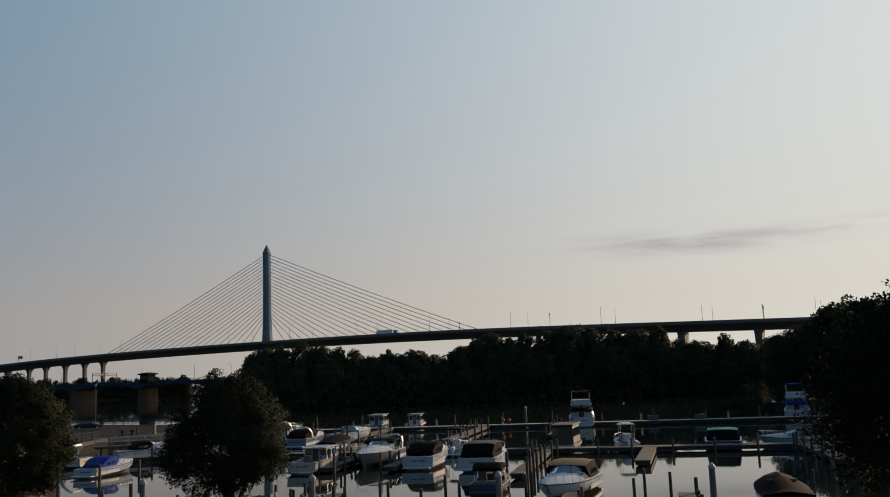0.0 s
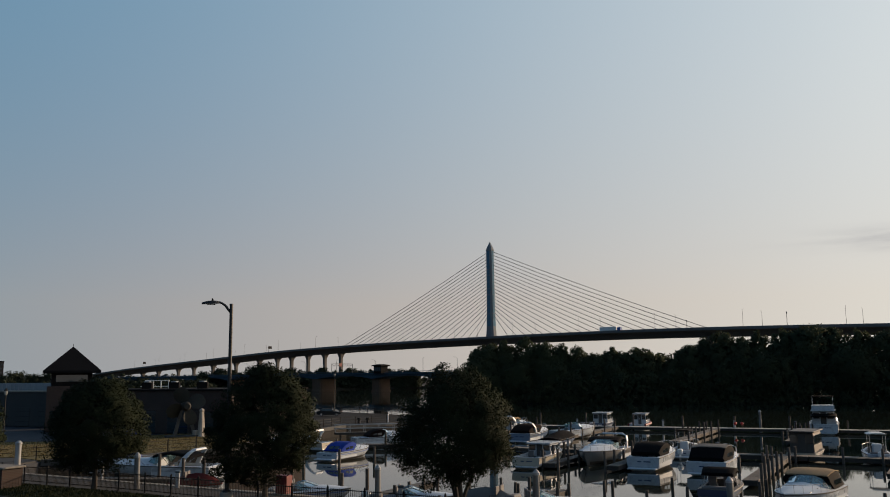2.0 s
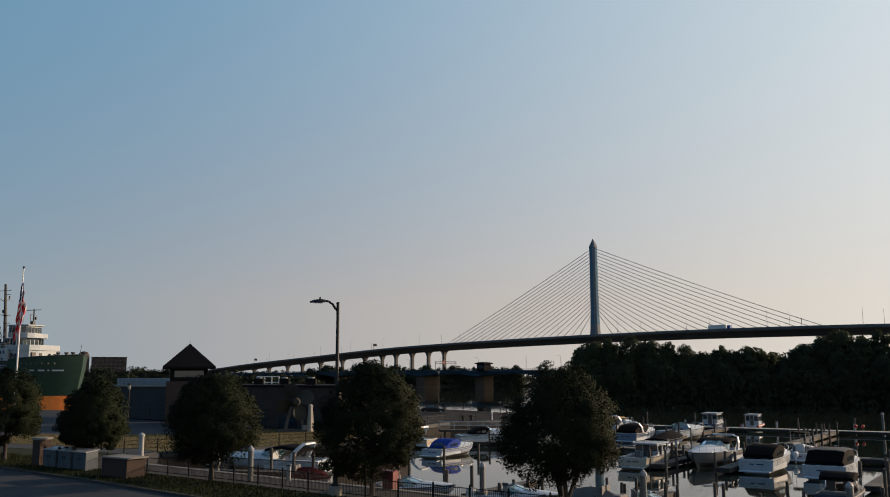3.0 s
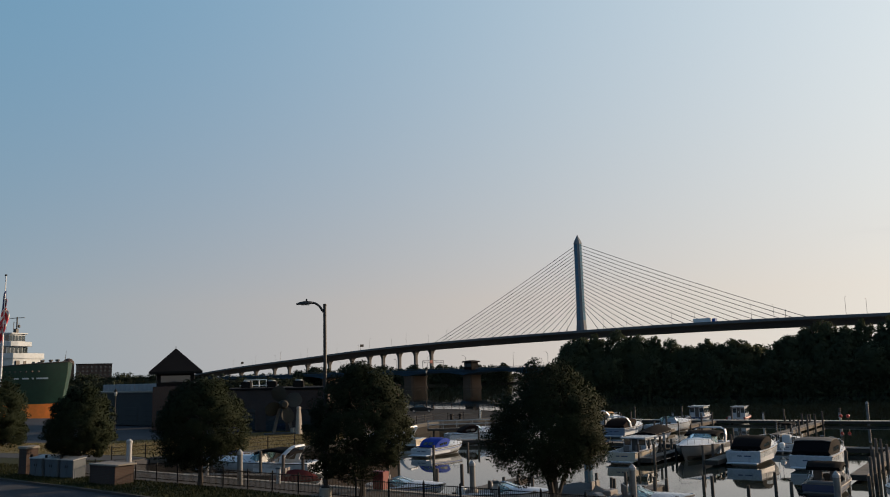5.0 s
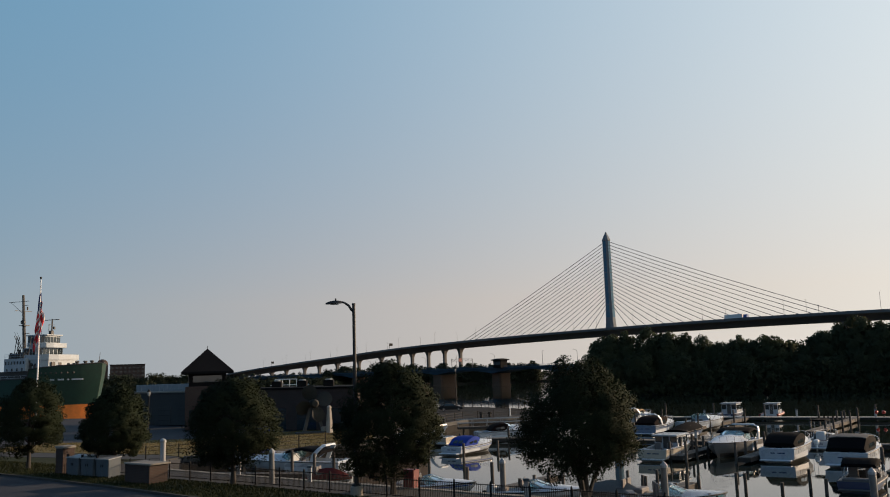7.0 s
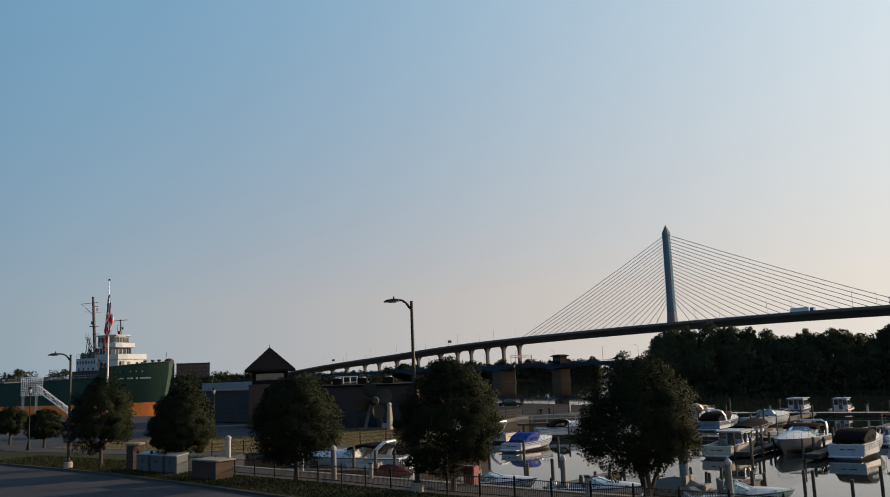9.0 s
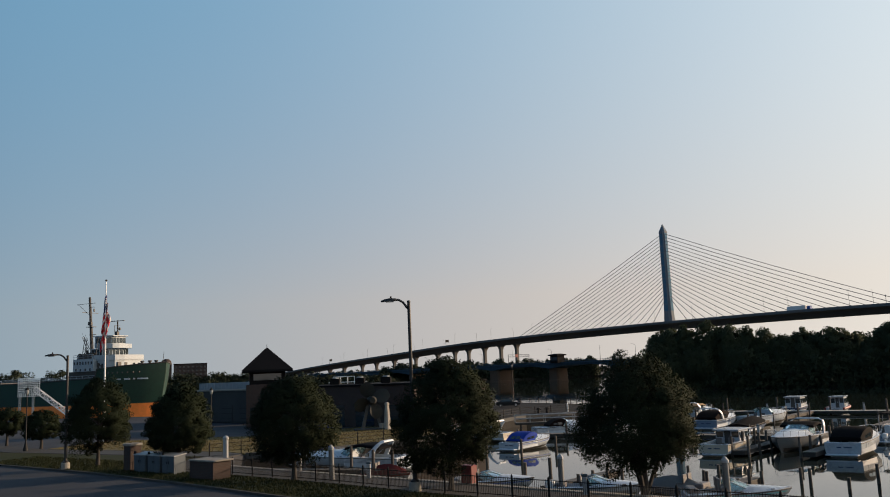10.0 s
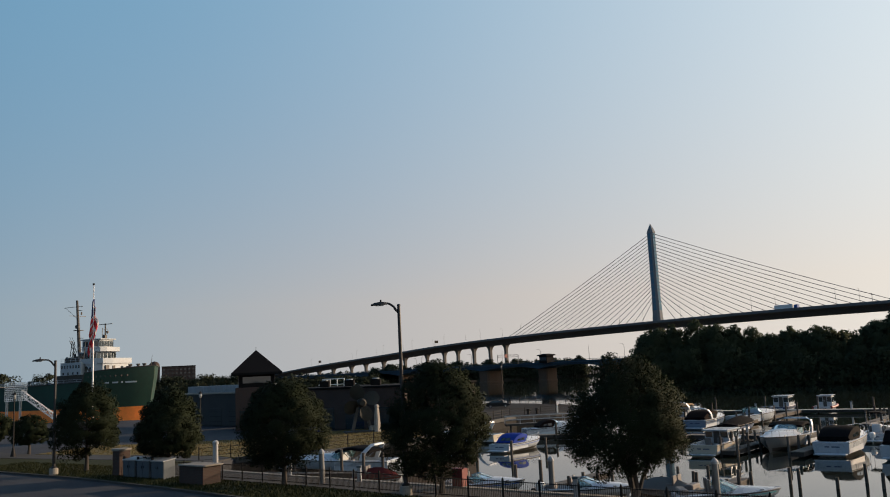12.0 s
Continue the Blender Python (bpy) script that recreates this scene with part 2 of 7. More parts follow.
NAVY = material("navy_gelcoat", (0.02, 0.035, 0.09), 0.3, vary=0.1, grain=2.5, bump=0.02, coat=0.3)
TEALHULL = material("teal_gelcoat", (0.10, 0.42, 0.44), 0.3, vary=0.1, grain=2.5, bump=0.02, coat=0.3)
GREY_HULL = material("grey_gelcoat", (0.15, 0.155, 0.16), 0.3, vary=0.1, grain=2.5, bump=0.02, coat=0.3)
BLUE_HULL = material("slate_blue_gelcoat", (0.12, 0.17, 0.24), 0.3, vary=0.1, grain=2.5, bump=0.02, coat=0.3)
BLACK_CANVAS = material("black_canvas", (0.005, 0.005, 0.006), 0.95, spec=0.05, vary=0.3, grain=12, coarse=1, bump=0.5)
BLUE_CANVAS = material("blue_canvas", (0.012, 0.04, 0.26), 0.8, spec=0.12, vary=0.2, grain=12, coarse=1, bump=0.5)
GREEN_CANVAS = material("green_canvas", (0.02, 0.34, 0.26), 0.8, spec=0.12, vary=0.2, grain=12, coarse=1, bump=0.5)
TAN_CANVAS = material("tan_canvas", (0.30, 0.205, 0.115), 0.85, spec=0.12, vary=0.2, grain=12, coarse=1, bump=0.5)
BROWN_CANVAS = material("brown_canvas", (0.012, 0.007, 0.006), 0.95, spec=0.05, vary=0.2, grain=12, coarse=1, bump=0.5)
RED_CANVAS = material("maroon_canvas", (0.075, 0.014, 0.014), 0.85, spec=0.12, vary=0.2, grain=12, coarse=1, bump=0.5)
GREY_CANVAS = material("grey_canvas", (0.13, 0.13, 0.125), 0.85, spec=0.12, vary=0.2, grain=12, coarse=1, bump=0.5)
VINYL = material("boat_vinyl", (0.12, 0.11, 0.105), 0.6, vary=0.15, grain=8, bump=0.2)
TINT_GLASS = glass_material("tinted_glass", (0.02, 0.03, 0.035))
SCREEN_GLASS = clear_glass("windscreen_glass", (0.50, 0.72, 0.74))
CHROME = material("stainless", (0.6, 0.6, 0.6), 0.25, 0.95, vary=0.1, bump=0)
RUBBER = material("black_rubber", (0.02, 0.02, 0.02), 0.6, vary=0.2, bump=0.1)
BLACK_METAL = material("black_painted_metal", (0.010, 0.010, 0.010), 0.6, spec=0.2, vary=0.3, grain=8, bump=0.05)
LAMP_METAL = material("bronze_painted_metal", (0.013, 0.012, 0.012), 0.5, vary=0.3, grain=8, bump=0.05)
LAMP_GLASS = glass_material("lamp_lens", (0.22, 0.23, 0.23), 0.2)
SHIP_GREEN = material("green_ship_paint", (0.006, 0.036, 0.021), 0.5, vary=0.35, grain=1.2, coarse=0.12, bump=0.08)
SHIP_ORANGE = material("orange_ship_paint", (0.92, 0.24, 0.04), 0.55, vary=0.2, grain=1.2, coarse=0.15, bump=0.08)
SHIP_WHITE = material("white_ship_paint", (0.31, 0.36, 0.40), 0.5, vary=0.14, grain=2, coarse=0.3, bump=0.05)
SHIP_DARK = material("dark_ship_steel", (0.05, 0.045, 0.04), 0.6, vary=0.3, bump=0.1)
BARK = material("bark", (0.035, 0.029, 0.024), 0.95, vary=0.4, grain=9, coarse=1.5, bump=0.8)
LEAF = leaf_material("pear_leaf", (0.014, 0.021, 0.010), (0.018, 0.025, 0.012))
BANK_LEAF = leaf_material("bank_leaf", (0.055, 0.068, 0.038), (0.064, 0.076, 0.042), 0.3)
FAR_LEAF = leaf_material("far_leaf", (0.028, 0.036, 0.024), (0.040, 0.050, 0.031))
BRICK = brick_material("red_brown_brick", (0.045, 0.025, 0.02), (0.06, 0.032, 0.023), (0.06, 0.055, 0.05), 2.4)
PIER_BRICK = material("ochre_stone", (0.105, 0.062, 0.038), 0.85, vary=0.25, grain=1.2, coarse=0.2, bump=0.3)
ROOF = material("dark_shingles", (0.009, 0.0085, 0.009), 0.9, spec=0.1, vary=0.3, grain=5, coarse=0.4, bump=0.5)
SILVER = material("galvanised_sheet", (0.26, 0.29, 0.31), 0.5, 0.3, vary=0.15, grain=1.5, coarse=0.2, bump=0.05)
BLUE_STEEL = material("blue_girder_paint", (0.05, 0.088, 0.125), 0.8, spec=0.08, vary=0.2, grain=0.8, coarse=0.1, bump=0.05)
BOX_PAINT = material("utility_grey_paint", (0.065, 0.085, 0.10), 0.5, vary=0.2, grain=5, coarse=0.8, bump=0.05)
WALL_GREY = material("grey_block_wall", (0.036, 0.038, 0.038), 0.85, vary=0.25, grain=3, coarse=0.2, bump=0.2)
DARK_FACING = material("dark_wall_facing", (0.018, 0.017, 0.016), 0.85, spec=0.15, vary=0.35, grain=2, coarse=0.3, bump=0.3)
WHITE_PAINT = material("white_paint", (0.76, 0.76, 0.74), 0.5, vary=0.1, grain=4, coarse=0.6, bump=0.05)
RED_PAINT = material("red_paint", (0.17, 0.022, 0.02), 0.5, vary=0.2, grain=5, coarse=0.8, bump=0.05)
BRONZE = material("verdigris_bronze", (0.012, 0.016, 0.013), 0.75, 0.1, vary=0.3, grain=3, coarse=0.8, bump=0.15, tint=(0.02, 0.014, 0.009))
MARKER = material("pale_limestone", (0.33, 0.30, 0.26), 0.85, vary=0.25, grain=5, coarse=0.8, bump=0.3)
TANK_WHITE = material("white_tank_paint", (0.78, 0.77, 0.74), 0.5, vary=0.1, grain=1.5, coarse=0.2, bump=0.03)
FLOAT_RED = material("red_float_plastic", (0.45, 0.03, 0.02), 0.4, vary=0.15, grain=4, coarse=0.8, bump=0.03)
STRIPE_BLUE = material("blue_stripe", (0.03, 0.10, 0.35), 0.35, vary=0.1, bump=0)


# ---- mesh helpers ----
class Shape:
    """Collects faces for one mesh."""

    def __init__(self):
        self.v, self.f = [], []

    def add(self, verts, faces):
        k = len(self.v)
        self.v += [tuple(p) for p in verts]
        self.f += [tuple(i + k for i in f) for f in faces]
        return self

    def box(self, c, s, rz=0.0, ch=0.0):
        """A box round c with sides s, turned by rz degrees, its edges cut by ch."""
        hx, hy, hz = (d / 2 for d in s)
        m = Matrix.Translation(c) @ Matrix.Rotation(radians(rz), 4, "Z")
        if ch <= 0:
            p = [m @ Vector((x, y, z)) for z in (-hz, hz) for x, y in ((-hx, -hy), (hx, -hy), (hx, hy), (-hx, hy))]
            return self.add(p, [(3, 2, 1, 0), (4, 5, 6, 7), (0, 1, 5, 4), (1, 2, 6, 5), (2, 3, 7, 6), (3, 0, 4, 7)])
        ch = min(ch, hx * 0.45, hy * 0.45, hz * 0.45)
        rings = []
        for z, i in ((-hz, ch), (-hz + ch, 0), (hz - ch, 0), (hz, ch)):
            a, b = hx - i, hy - i
            rings.append([m @ Vector((x, y, z)) for x, y in
                          ((-a + ch, -b), (a - ch, -b), (a, -b + ch), (a, b - ch), (a - ch, b), (-a + ch, b), (-a, b - ch), (-a, -b + ch))])
        return self.loft(rings)

    def loft(self, rings, closed=True, caps=True):
        n, k = len(rings[0]), len(rings)
        faces = []
        for i in range(k - 1):
            for j in range(n if closed else n - 1):
                a, b = i * n + j, i * n + (j + 1) % n
                faces.append((a, b, b + n, a + n))
        if caps and closed:
            faces.append(tuple(reversed(range(n))))
            faces.append(tuple(range((k - 1) * n, k * n)))
        return self.add([p for r in rings for p in r], faces)

    def path(self, pts, r, n=6, caps=True):
        """A round bar along points; r is one radius or one for each point."""
        pts = [Vector(p) for p in pts]
        rs = r if isinstance(r, (list, tuple)) else [r] * len(pts)
        rings = []
        for i, p in enumerate(pts):
            d = (pts[min(i + 1, len(pts) - 1)] - pts[max(i - 1, 0)]).normalized()
            up = Vector((0, 0, 1)) if abs(d.z) < 0.9 else Vector((0, 1, 0))
            a = d.cross(up).normalized()
            b = d.cross(a).normalized()
            rings.append([p + (a * math.cos(2 * math.pi * k / n) + b * math.sin(2 * math.pi * k / n)) * rs[i] for k in range(n)])
        return self.loft(rings, True, caps)

    def turned(self, c, profile, n=12):
        """A turned solid: profile is a list of (radius, height) from the bottom up."""
        rings = [[(c[0] + r * math.cos(2 * math.pi * k / n), c[1] + r * math.sin(2 * math.pi * k / n), c[2] + z) for k in range(n)] for r, z in profile]
        return self.loft(rings)

    def slab(self, pts, thick):
        """A flat panel on the polygon pts, thick along its normal."""
        p = [Vector(q) for q in pts]
        nrm = (p[1] - p[0]).cross(p[2] - p[0]).normalized() * thick
        return self.loft([p, [q + nrm for q in p]])

    def make(self, name, mat, parent=None, label="", smooth=None):
        me = bpy.data.meshes.new(name)
        me.from_pydata(self.v, [], self.f)
        bm = bmesh.new()
        bm.from_mesh(me)
        bmesh.ops.recalc_face_normals(bm, faces=bm.faces)
        bm.to_mesh(me)
        bm.free()
        me.materials.append(mat)
        if smooth:
            me.shade_smooth()
            me.set_sharp_from_angle(angle=radians(smooth))
        ob = new(name, me)
        if parent is not None:
            ob.parent = parent
        if label:
            tagged(ob, label)
        return ob


def thing(name, m, label, category, group="", kind=""):
    ob = new(name)
    ob.matrix_basis = m
    return tagged(ob, label, category, group, kind)


def setting(ob, label, category):
    return tagged(ob, label, category, kind="structure")


def turn(p, heading):
    """A pose at p whose +y looks along heading, degrees clockwise from the world's +y."""
    return pose(p[0], p[1], p[2], 0, 0, -heading)


G = 1.4   # height of the quays above the water
rng = random.Random(7)


# ---- water and land ----
def sheet(name, outline, top, bottom, mat, label, category):
    s = Shape()
    s.loft([[(x, y, bottom) for x, y in outline], [(x, y, top) for x, y in outline]])
    return setting(s.make(name, mat), label, category)


def ngon_grid(name, size, z, mat):
    s = Shape()
    s.add([(-size, -size, z), (size, -size, z), (size, size, z), (-size, size, z)], [(0, 1, 2, 3)])
    return s.make(name, mat)


setting(ngon_grid("water", 4800, 0.0, WATER), "calm dark river water mirroring sky and boats", "water")

SEAWALL = [(300, -54), (62, 23), (21.4, 36.1), (1.4, 42.8), (-15.1, 48.1), (-28.3, 52.6), (-38.5, 56.1), (-50.6, 60.6)]
BASIN = [(-51, 68.5), (-45.5, 73), (-43.3, 78), (-40, 82.5), (-42, 95), (-44, 104), (-42.5, 112), (-42.5, 119), (-42, 124.5),
         (-37.5, 130.5), (-34, 137), (-37, 150), (-44, 160), (-54, 169), (-66, 176), (-110, 178), (-132, 152), (-600, 152)]
sheet("ground", [(-600, -400), (300, -400)] + SEAWALL + BASIN, G - 0.13, -3.0, ASPHALT, "dark asphalt parking ground behind the seawall", "ground")
sheet("right_bank", [(70, 16), (66, 60), (65, 84), (66, 108), (65, 140), (67, 168), (95, 205), (130, 236), (700, 236), (700, -40), (80, 10)], 1.1, -3.0, SOIL,
      "wooded earth bank beside the marina", "ground")
sheet("far_bank", [(131, 237), (104, 250), (52, 262), (-14, 272), (-48, 274), (-58, 284), (-50, 330), (40, 420), (700, 420), (700, 237)], 1.1, -3.0, SOIL,
      "wooded earth bank across the river basin", "ground")
sheet("far_shore", [(-4600, 250), (-450, 255), (-240, 352), (-200, 410), (-330, 600), (-180, 720), (150, 700), (900, 460), (4600, 300), (4600, 4700), (-4600, 4700)], 1.6, -3.0, SOIL,
      "distant low river shore reaching the horizon", "ground")

KERB = [(-150, 86), (-83, 62.5), (-71, 58.7), (-56, 54.2), (-43, 49.3), (-31.4, 44.5), (-20, 40), (0, 32.5), (30, 21)]
FENCE = [(-52.5, 56.8), (-39.5, 53.0), (-29.3, 49.5), (-21.4, 46.4), (-16.1, 44.7), (0, 39.2), (22, 31.5)]
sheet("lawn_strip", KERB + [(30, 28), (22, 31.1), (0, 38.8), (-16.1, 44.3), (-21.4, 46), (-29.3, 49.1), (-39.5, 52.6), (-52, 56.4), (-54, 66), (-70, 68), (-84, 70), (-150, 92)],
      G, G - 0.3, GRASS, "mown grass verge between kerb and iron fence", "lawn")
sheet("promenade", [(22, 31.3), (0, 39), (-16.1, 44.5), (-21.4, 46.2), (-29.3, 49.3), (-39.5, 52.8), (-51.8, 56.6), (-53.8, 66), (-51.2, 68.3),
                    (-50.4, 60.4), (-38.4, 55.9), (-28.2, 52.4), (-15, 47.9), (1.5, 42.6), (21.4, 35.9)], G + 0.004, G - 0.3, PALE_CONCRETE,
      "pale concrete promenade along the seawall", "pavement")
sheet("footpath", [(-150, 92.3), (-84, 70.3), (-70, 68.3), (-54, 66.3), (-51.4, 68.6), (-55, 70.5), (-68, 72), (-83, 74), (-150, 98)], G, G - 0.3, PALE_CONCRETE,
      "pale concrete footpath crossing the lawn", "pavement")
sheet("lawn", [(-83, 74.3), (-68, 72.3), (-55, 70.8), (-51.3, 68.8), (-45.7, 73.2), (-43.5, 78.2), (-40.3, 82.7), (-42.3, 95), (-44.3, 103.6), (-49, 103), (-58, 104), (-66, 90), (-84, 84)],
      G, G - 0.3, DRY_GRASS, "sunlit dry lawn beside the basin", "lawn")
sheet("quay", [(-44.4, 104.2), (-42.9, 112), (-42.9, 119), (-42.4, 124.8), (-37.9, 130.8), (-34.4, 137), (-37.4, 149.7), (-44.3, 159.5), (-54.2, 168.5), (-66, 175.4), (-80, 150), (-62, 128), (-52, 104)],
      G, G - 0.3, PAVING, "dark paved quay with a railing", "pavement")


def ribbon(name, line, w, hgt, z, mat, label, category):
    """A solid strip along a plan line."""
    s = Shape()
    rings = []
    for i, p in enumerate(line):
        a, b = line[max(i - 1, 0)], line[min(i + 1, len(line) - 1)]
        d = Vector((b[0] - a[0], b[1] - a[1], 0)).normalized()
        nrm = Vector((-d.y, d.x, 0)) * w / 2
        c = Vector((p[0], p[1], 0))
        rings.append([c - nrm + Vector((0, 0, z)), c + nrm + Vector((0, 0, z)), c + nrm + Vector((0, 0, z + hgt)), c - nrm + Vector((0, 0, z + hgt))])
    s.loft(rings)
    return setting(s.make(name, mat), label, category)


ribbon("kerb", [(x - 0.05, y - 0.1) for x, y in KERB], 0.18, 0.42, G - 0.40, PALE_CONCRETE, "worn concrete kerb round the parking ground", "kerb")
ribbon("seawall_cap", [(x, y) for x, y in SEAWALL[1:]], 0.5, 0.5, G - 0.44, CONCRETE, "concrete cap of the seawall", "seawall")
# added facing, coloured dark so the basin wall doesn't look sunlit
ribbon("basin_wall", BASIN[:15], 0.7, 2.4, -1.5, DARK_FACING, "dark facing strip added along the basin wall", "seawall")
ribbon("basin_wall_cap", BASIN[:15], 0.5, 0.5, G - 0.44, WALL_GREY, "concrete cap of the basin wall", "seawall")


# ---- cable-stayed bridge ----
PYL = Vector((-106.2, 671.6, 0))
UB = Vector((-math.sin(radians(58)), math.cos(radians(58)), 0))   # away along the deck
NB = Vector((UB.y, -UB.x, 0))                                      # across it
DECK = [(-700, 14), (-560, 24), (-420, 30), (-365, 31.6), (-318, 33), (-250, 35.2), (-186, 37), (-80, 38.2), (0, 38.3), (83, 38), (186, 36.9), (283, 35.0), (366, 31.2), (475, 27.2), (534, 25), (600, 22), (720, 15), (820, 8), (900, 3)]


def deck_z(s):
    return float(np.interp(s, [d[0] for d in DECK], [d[1] for d in DECK]))


def deck_z_smooth(s):
    return sum(deck_z(s + k) for k in (-50, -25, 0, 25, 50)) / 5


def on_bridge(s, across, z):
    p = PYL + UB * s + NB * across
    return (p.x, p.y, z)


bridge = thing("cable_stayed_bridge", Matrix.Identity(4), "cable-stayed concrete highway bridge with one tall glass-faced pylon", "bridge")
sh = Shape()
sec = [(-15, 0), (15, 0), (15, -0.7), (9, -1.6), (5, -4.6), (-5, -4.6), (-9, -1.6), (-15, -0.7)]
sh.loft([[on_bridge(s, a, deck_z_smooth(s) + z) for a, z in sec] for s in range(-700, 901, 20)])
sh.make("deck", BRIDGE_CONC, bridge, "long concrete box-girder deck")
for side in (-14.7, 14.7):
    sh = Shape()
    sh.loft([[on_bridge(s, side + a, deck_z_smooth(s) + z) for a, z in ((-0.25, 0), (0.25, 0), (0.15, 1.1), (-0.15, 1.1))] for s in range(-700, 901, 20)])
    sh.make("parapet", BRIDGE_CONC, bridge)
# pylon: an eight-sided shaft with glass strips let into its broad faces and a pointed cap
prof = [(0.0, 6.2, 4.6), (26, 5.2, 3.6), (45, 3.6, 2.9), (60, 3.0, 2.7), (108, 2.75, 2.5)]


def ring8(hw, hd, z, k=0.55):
    pts = [(-hw, -hd * k), (-hw * k, -hd), (hw * k, -hd), (hw, -hd * k), (hw, hd * k), (hw * k, hd), (-hw * k, hd), (-hw, hd * k)]
    return [on_bridge(a, b, z) for a, b in pts]


sh = Shape()
sh.loft([ring8(a, b, z) for z, a, b in prof])
sh.make("pylon_shaft", PYLON_CONC, bridge, "slender grey concrete pylon shaft")
sh = Shape()
sh.loft([ring8(3.0, 2.8, 108.004), ring8(3.0, 2.8, 108.6), ring8(2.3, 2.1, 110.6), ring8(0.15, 0.15, 115.2)])
sh.make("pylon_cap", PYLON_CONC, bridge, "pointed cap of the pylon")
for sgn in (-1, 1):
    for k in range(12):
        z0, z1 = 48 + k * 5.0, 48 + k * 5.0 + 4.75
        w0, w1 = np.interp(z0, [45, 60, 108], [2.0, 1.6, 1.5]), np.interp(z1, [45, 60, 108], [2.0, 1.6, 1.5])
        d0, d1 = np.interp(z0, [45, 60, 108], [2.9, 2.7, 2.5]) + 0.05, np.interp(z1, [45, 60, 108], [2.9, 2.7, 2.5]) + 0.05
        sh = Shape()
        sh.loft([[on_bridge(-w0, sgn * (d0 - 0.25), z0), on_bridge(w0, sgn * (d0 - 0.25), z0), on_bridge(w0, sgn * d0, z0), on_bridge(-w0, sgn * d0, z0)],
                 [on_bridge(-w1, sgn * (d1 - 0.25), z1), on_bridge(w1, sgn * (d1 - 0.25), z1), on_bridge(w1, sgn * d1, z1), on_bridge(-w1, sgn * d1, z1)]])
        sh.make("glass_panel", PYLON_GLASS, bridge, "blue glass panel set in the pylon")
for sgn in (-1, 1):
    for k in range(12):
        z0, z1 = 48 + k * 5.0, 48 + k * 5.0 + 4.75
        quad = []
        for z in (z0, z1):
            a0, w0 = np.interp(z, [45, 60, 108], [3.6, 3.0, 2.75]), np.interp(z, [45, 60, 108], [1.45, 1.35, 1.25])
            quad.append([on_bridge(sgn * (a0 + e), w, z) for e, w in ((-0.2, -w0), (0.05, -w0), (0.05, w0), (-0.2, w0))])
        sh = Shape()
        sh.loft(quad)
        sh.make("glass_panel", PYLON_GLASS, bridge, "blue glass panel set in the pylon")
for sgn in (-1, 1):
    for k in range(20):
        s = sgn * (18 + k * (168 / 19))
        z = 57 + k * (50 / 19)
        sh = Shape()
        a, b = Vector(on_bridge(sgn * 2.6, 0, z)), Vector(on_bridge(s, 0, deck_z_smooth(s) + 0.2))
        sh.path([a + (b - a) * q - Vector((0, 0, 4 * 1.2 * q * (1 - q) * (k / 19))) for q in (0, 0.25, 0.5, 0.75, 1)], 0.205, 6)
        sh.make("stay_cable", CABLE, bridge, smooth=60)
for s in (-640, -590, -540, -490, -440, -400, -361, -318, -250, -186, 186, 210, 236, 263, 287, 319, 363, 409, 450, 485, 532, 572, 628, 680, 730):
    zt = deck_z_smooth(s) - 4.6
    if zt < 3:
        continue
    sh = Shape()
    big = s < 0
    w = 6.0 if big else 1.7
    rings = []
    for z, k in ((-2.0, 1.0), (zt - 7, 1.0), (zt - 4, 1.05), (zt - 1.5, 1.12 if big else 1.6), (zt - 0.2, 1.2 if big else 2.2), (zt + 0.1, 1.2 if big else 2.2)):
        if z > -2 and z < 0:
            continue
        rings.append([on_bridge(s + a * (1.9 if big else 1.3) * k, b * w * k, z) for a, b in ((-1, -0.7), (-0.7, -1), (0.7, -1), (1, -0.7), (1, 0.7), (0.7, 1), (-0.7, 1), (-1, 0.7))])
    sh.loft(rings)
    sh.make("pier", BRIDGE_CONC, bridge, "flared concrete pier")
for s, side in [(q, w) for q in range(-513, 600, 60) for w in (-13.6, 13.6)]:
    sh = Shape()
    z = deck_z_smooth(s)
    sh.path([on_bridge(s, side, z), on_bridge(s, side, z + 11), on_bridge(s, side * 0.94, z + 11.6), on_bridge(s, side * 0.86, z + 11.7)], [0.11, 0.08, 0.06, 0.05], 5)
    sh.make("light_pole", CABLE, bridge)
# sign mast and sign gantry posts beside the approach
for s, side, up in ((-240, -14.0, 9.0), (-176, -14.0, 6.0), (-366, -14.0, 9.0), (-366, -11.5, 8.0)):
    sh = Shape()
    z = deck_z_smooth(s)
    sh.path([on_bridge(s, side, z), on_bridge(s, side, z + up)], [0.16, 0.12], 5)
    sh.box(on_bridge(s, side, z + up - 0.6), (0.5, 0.5, 1.2), ch=0.05)
    sh.make("sign_post", CABLE, bridge)


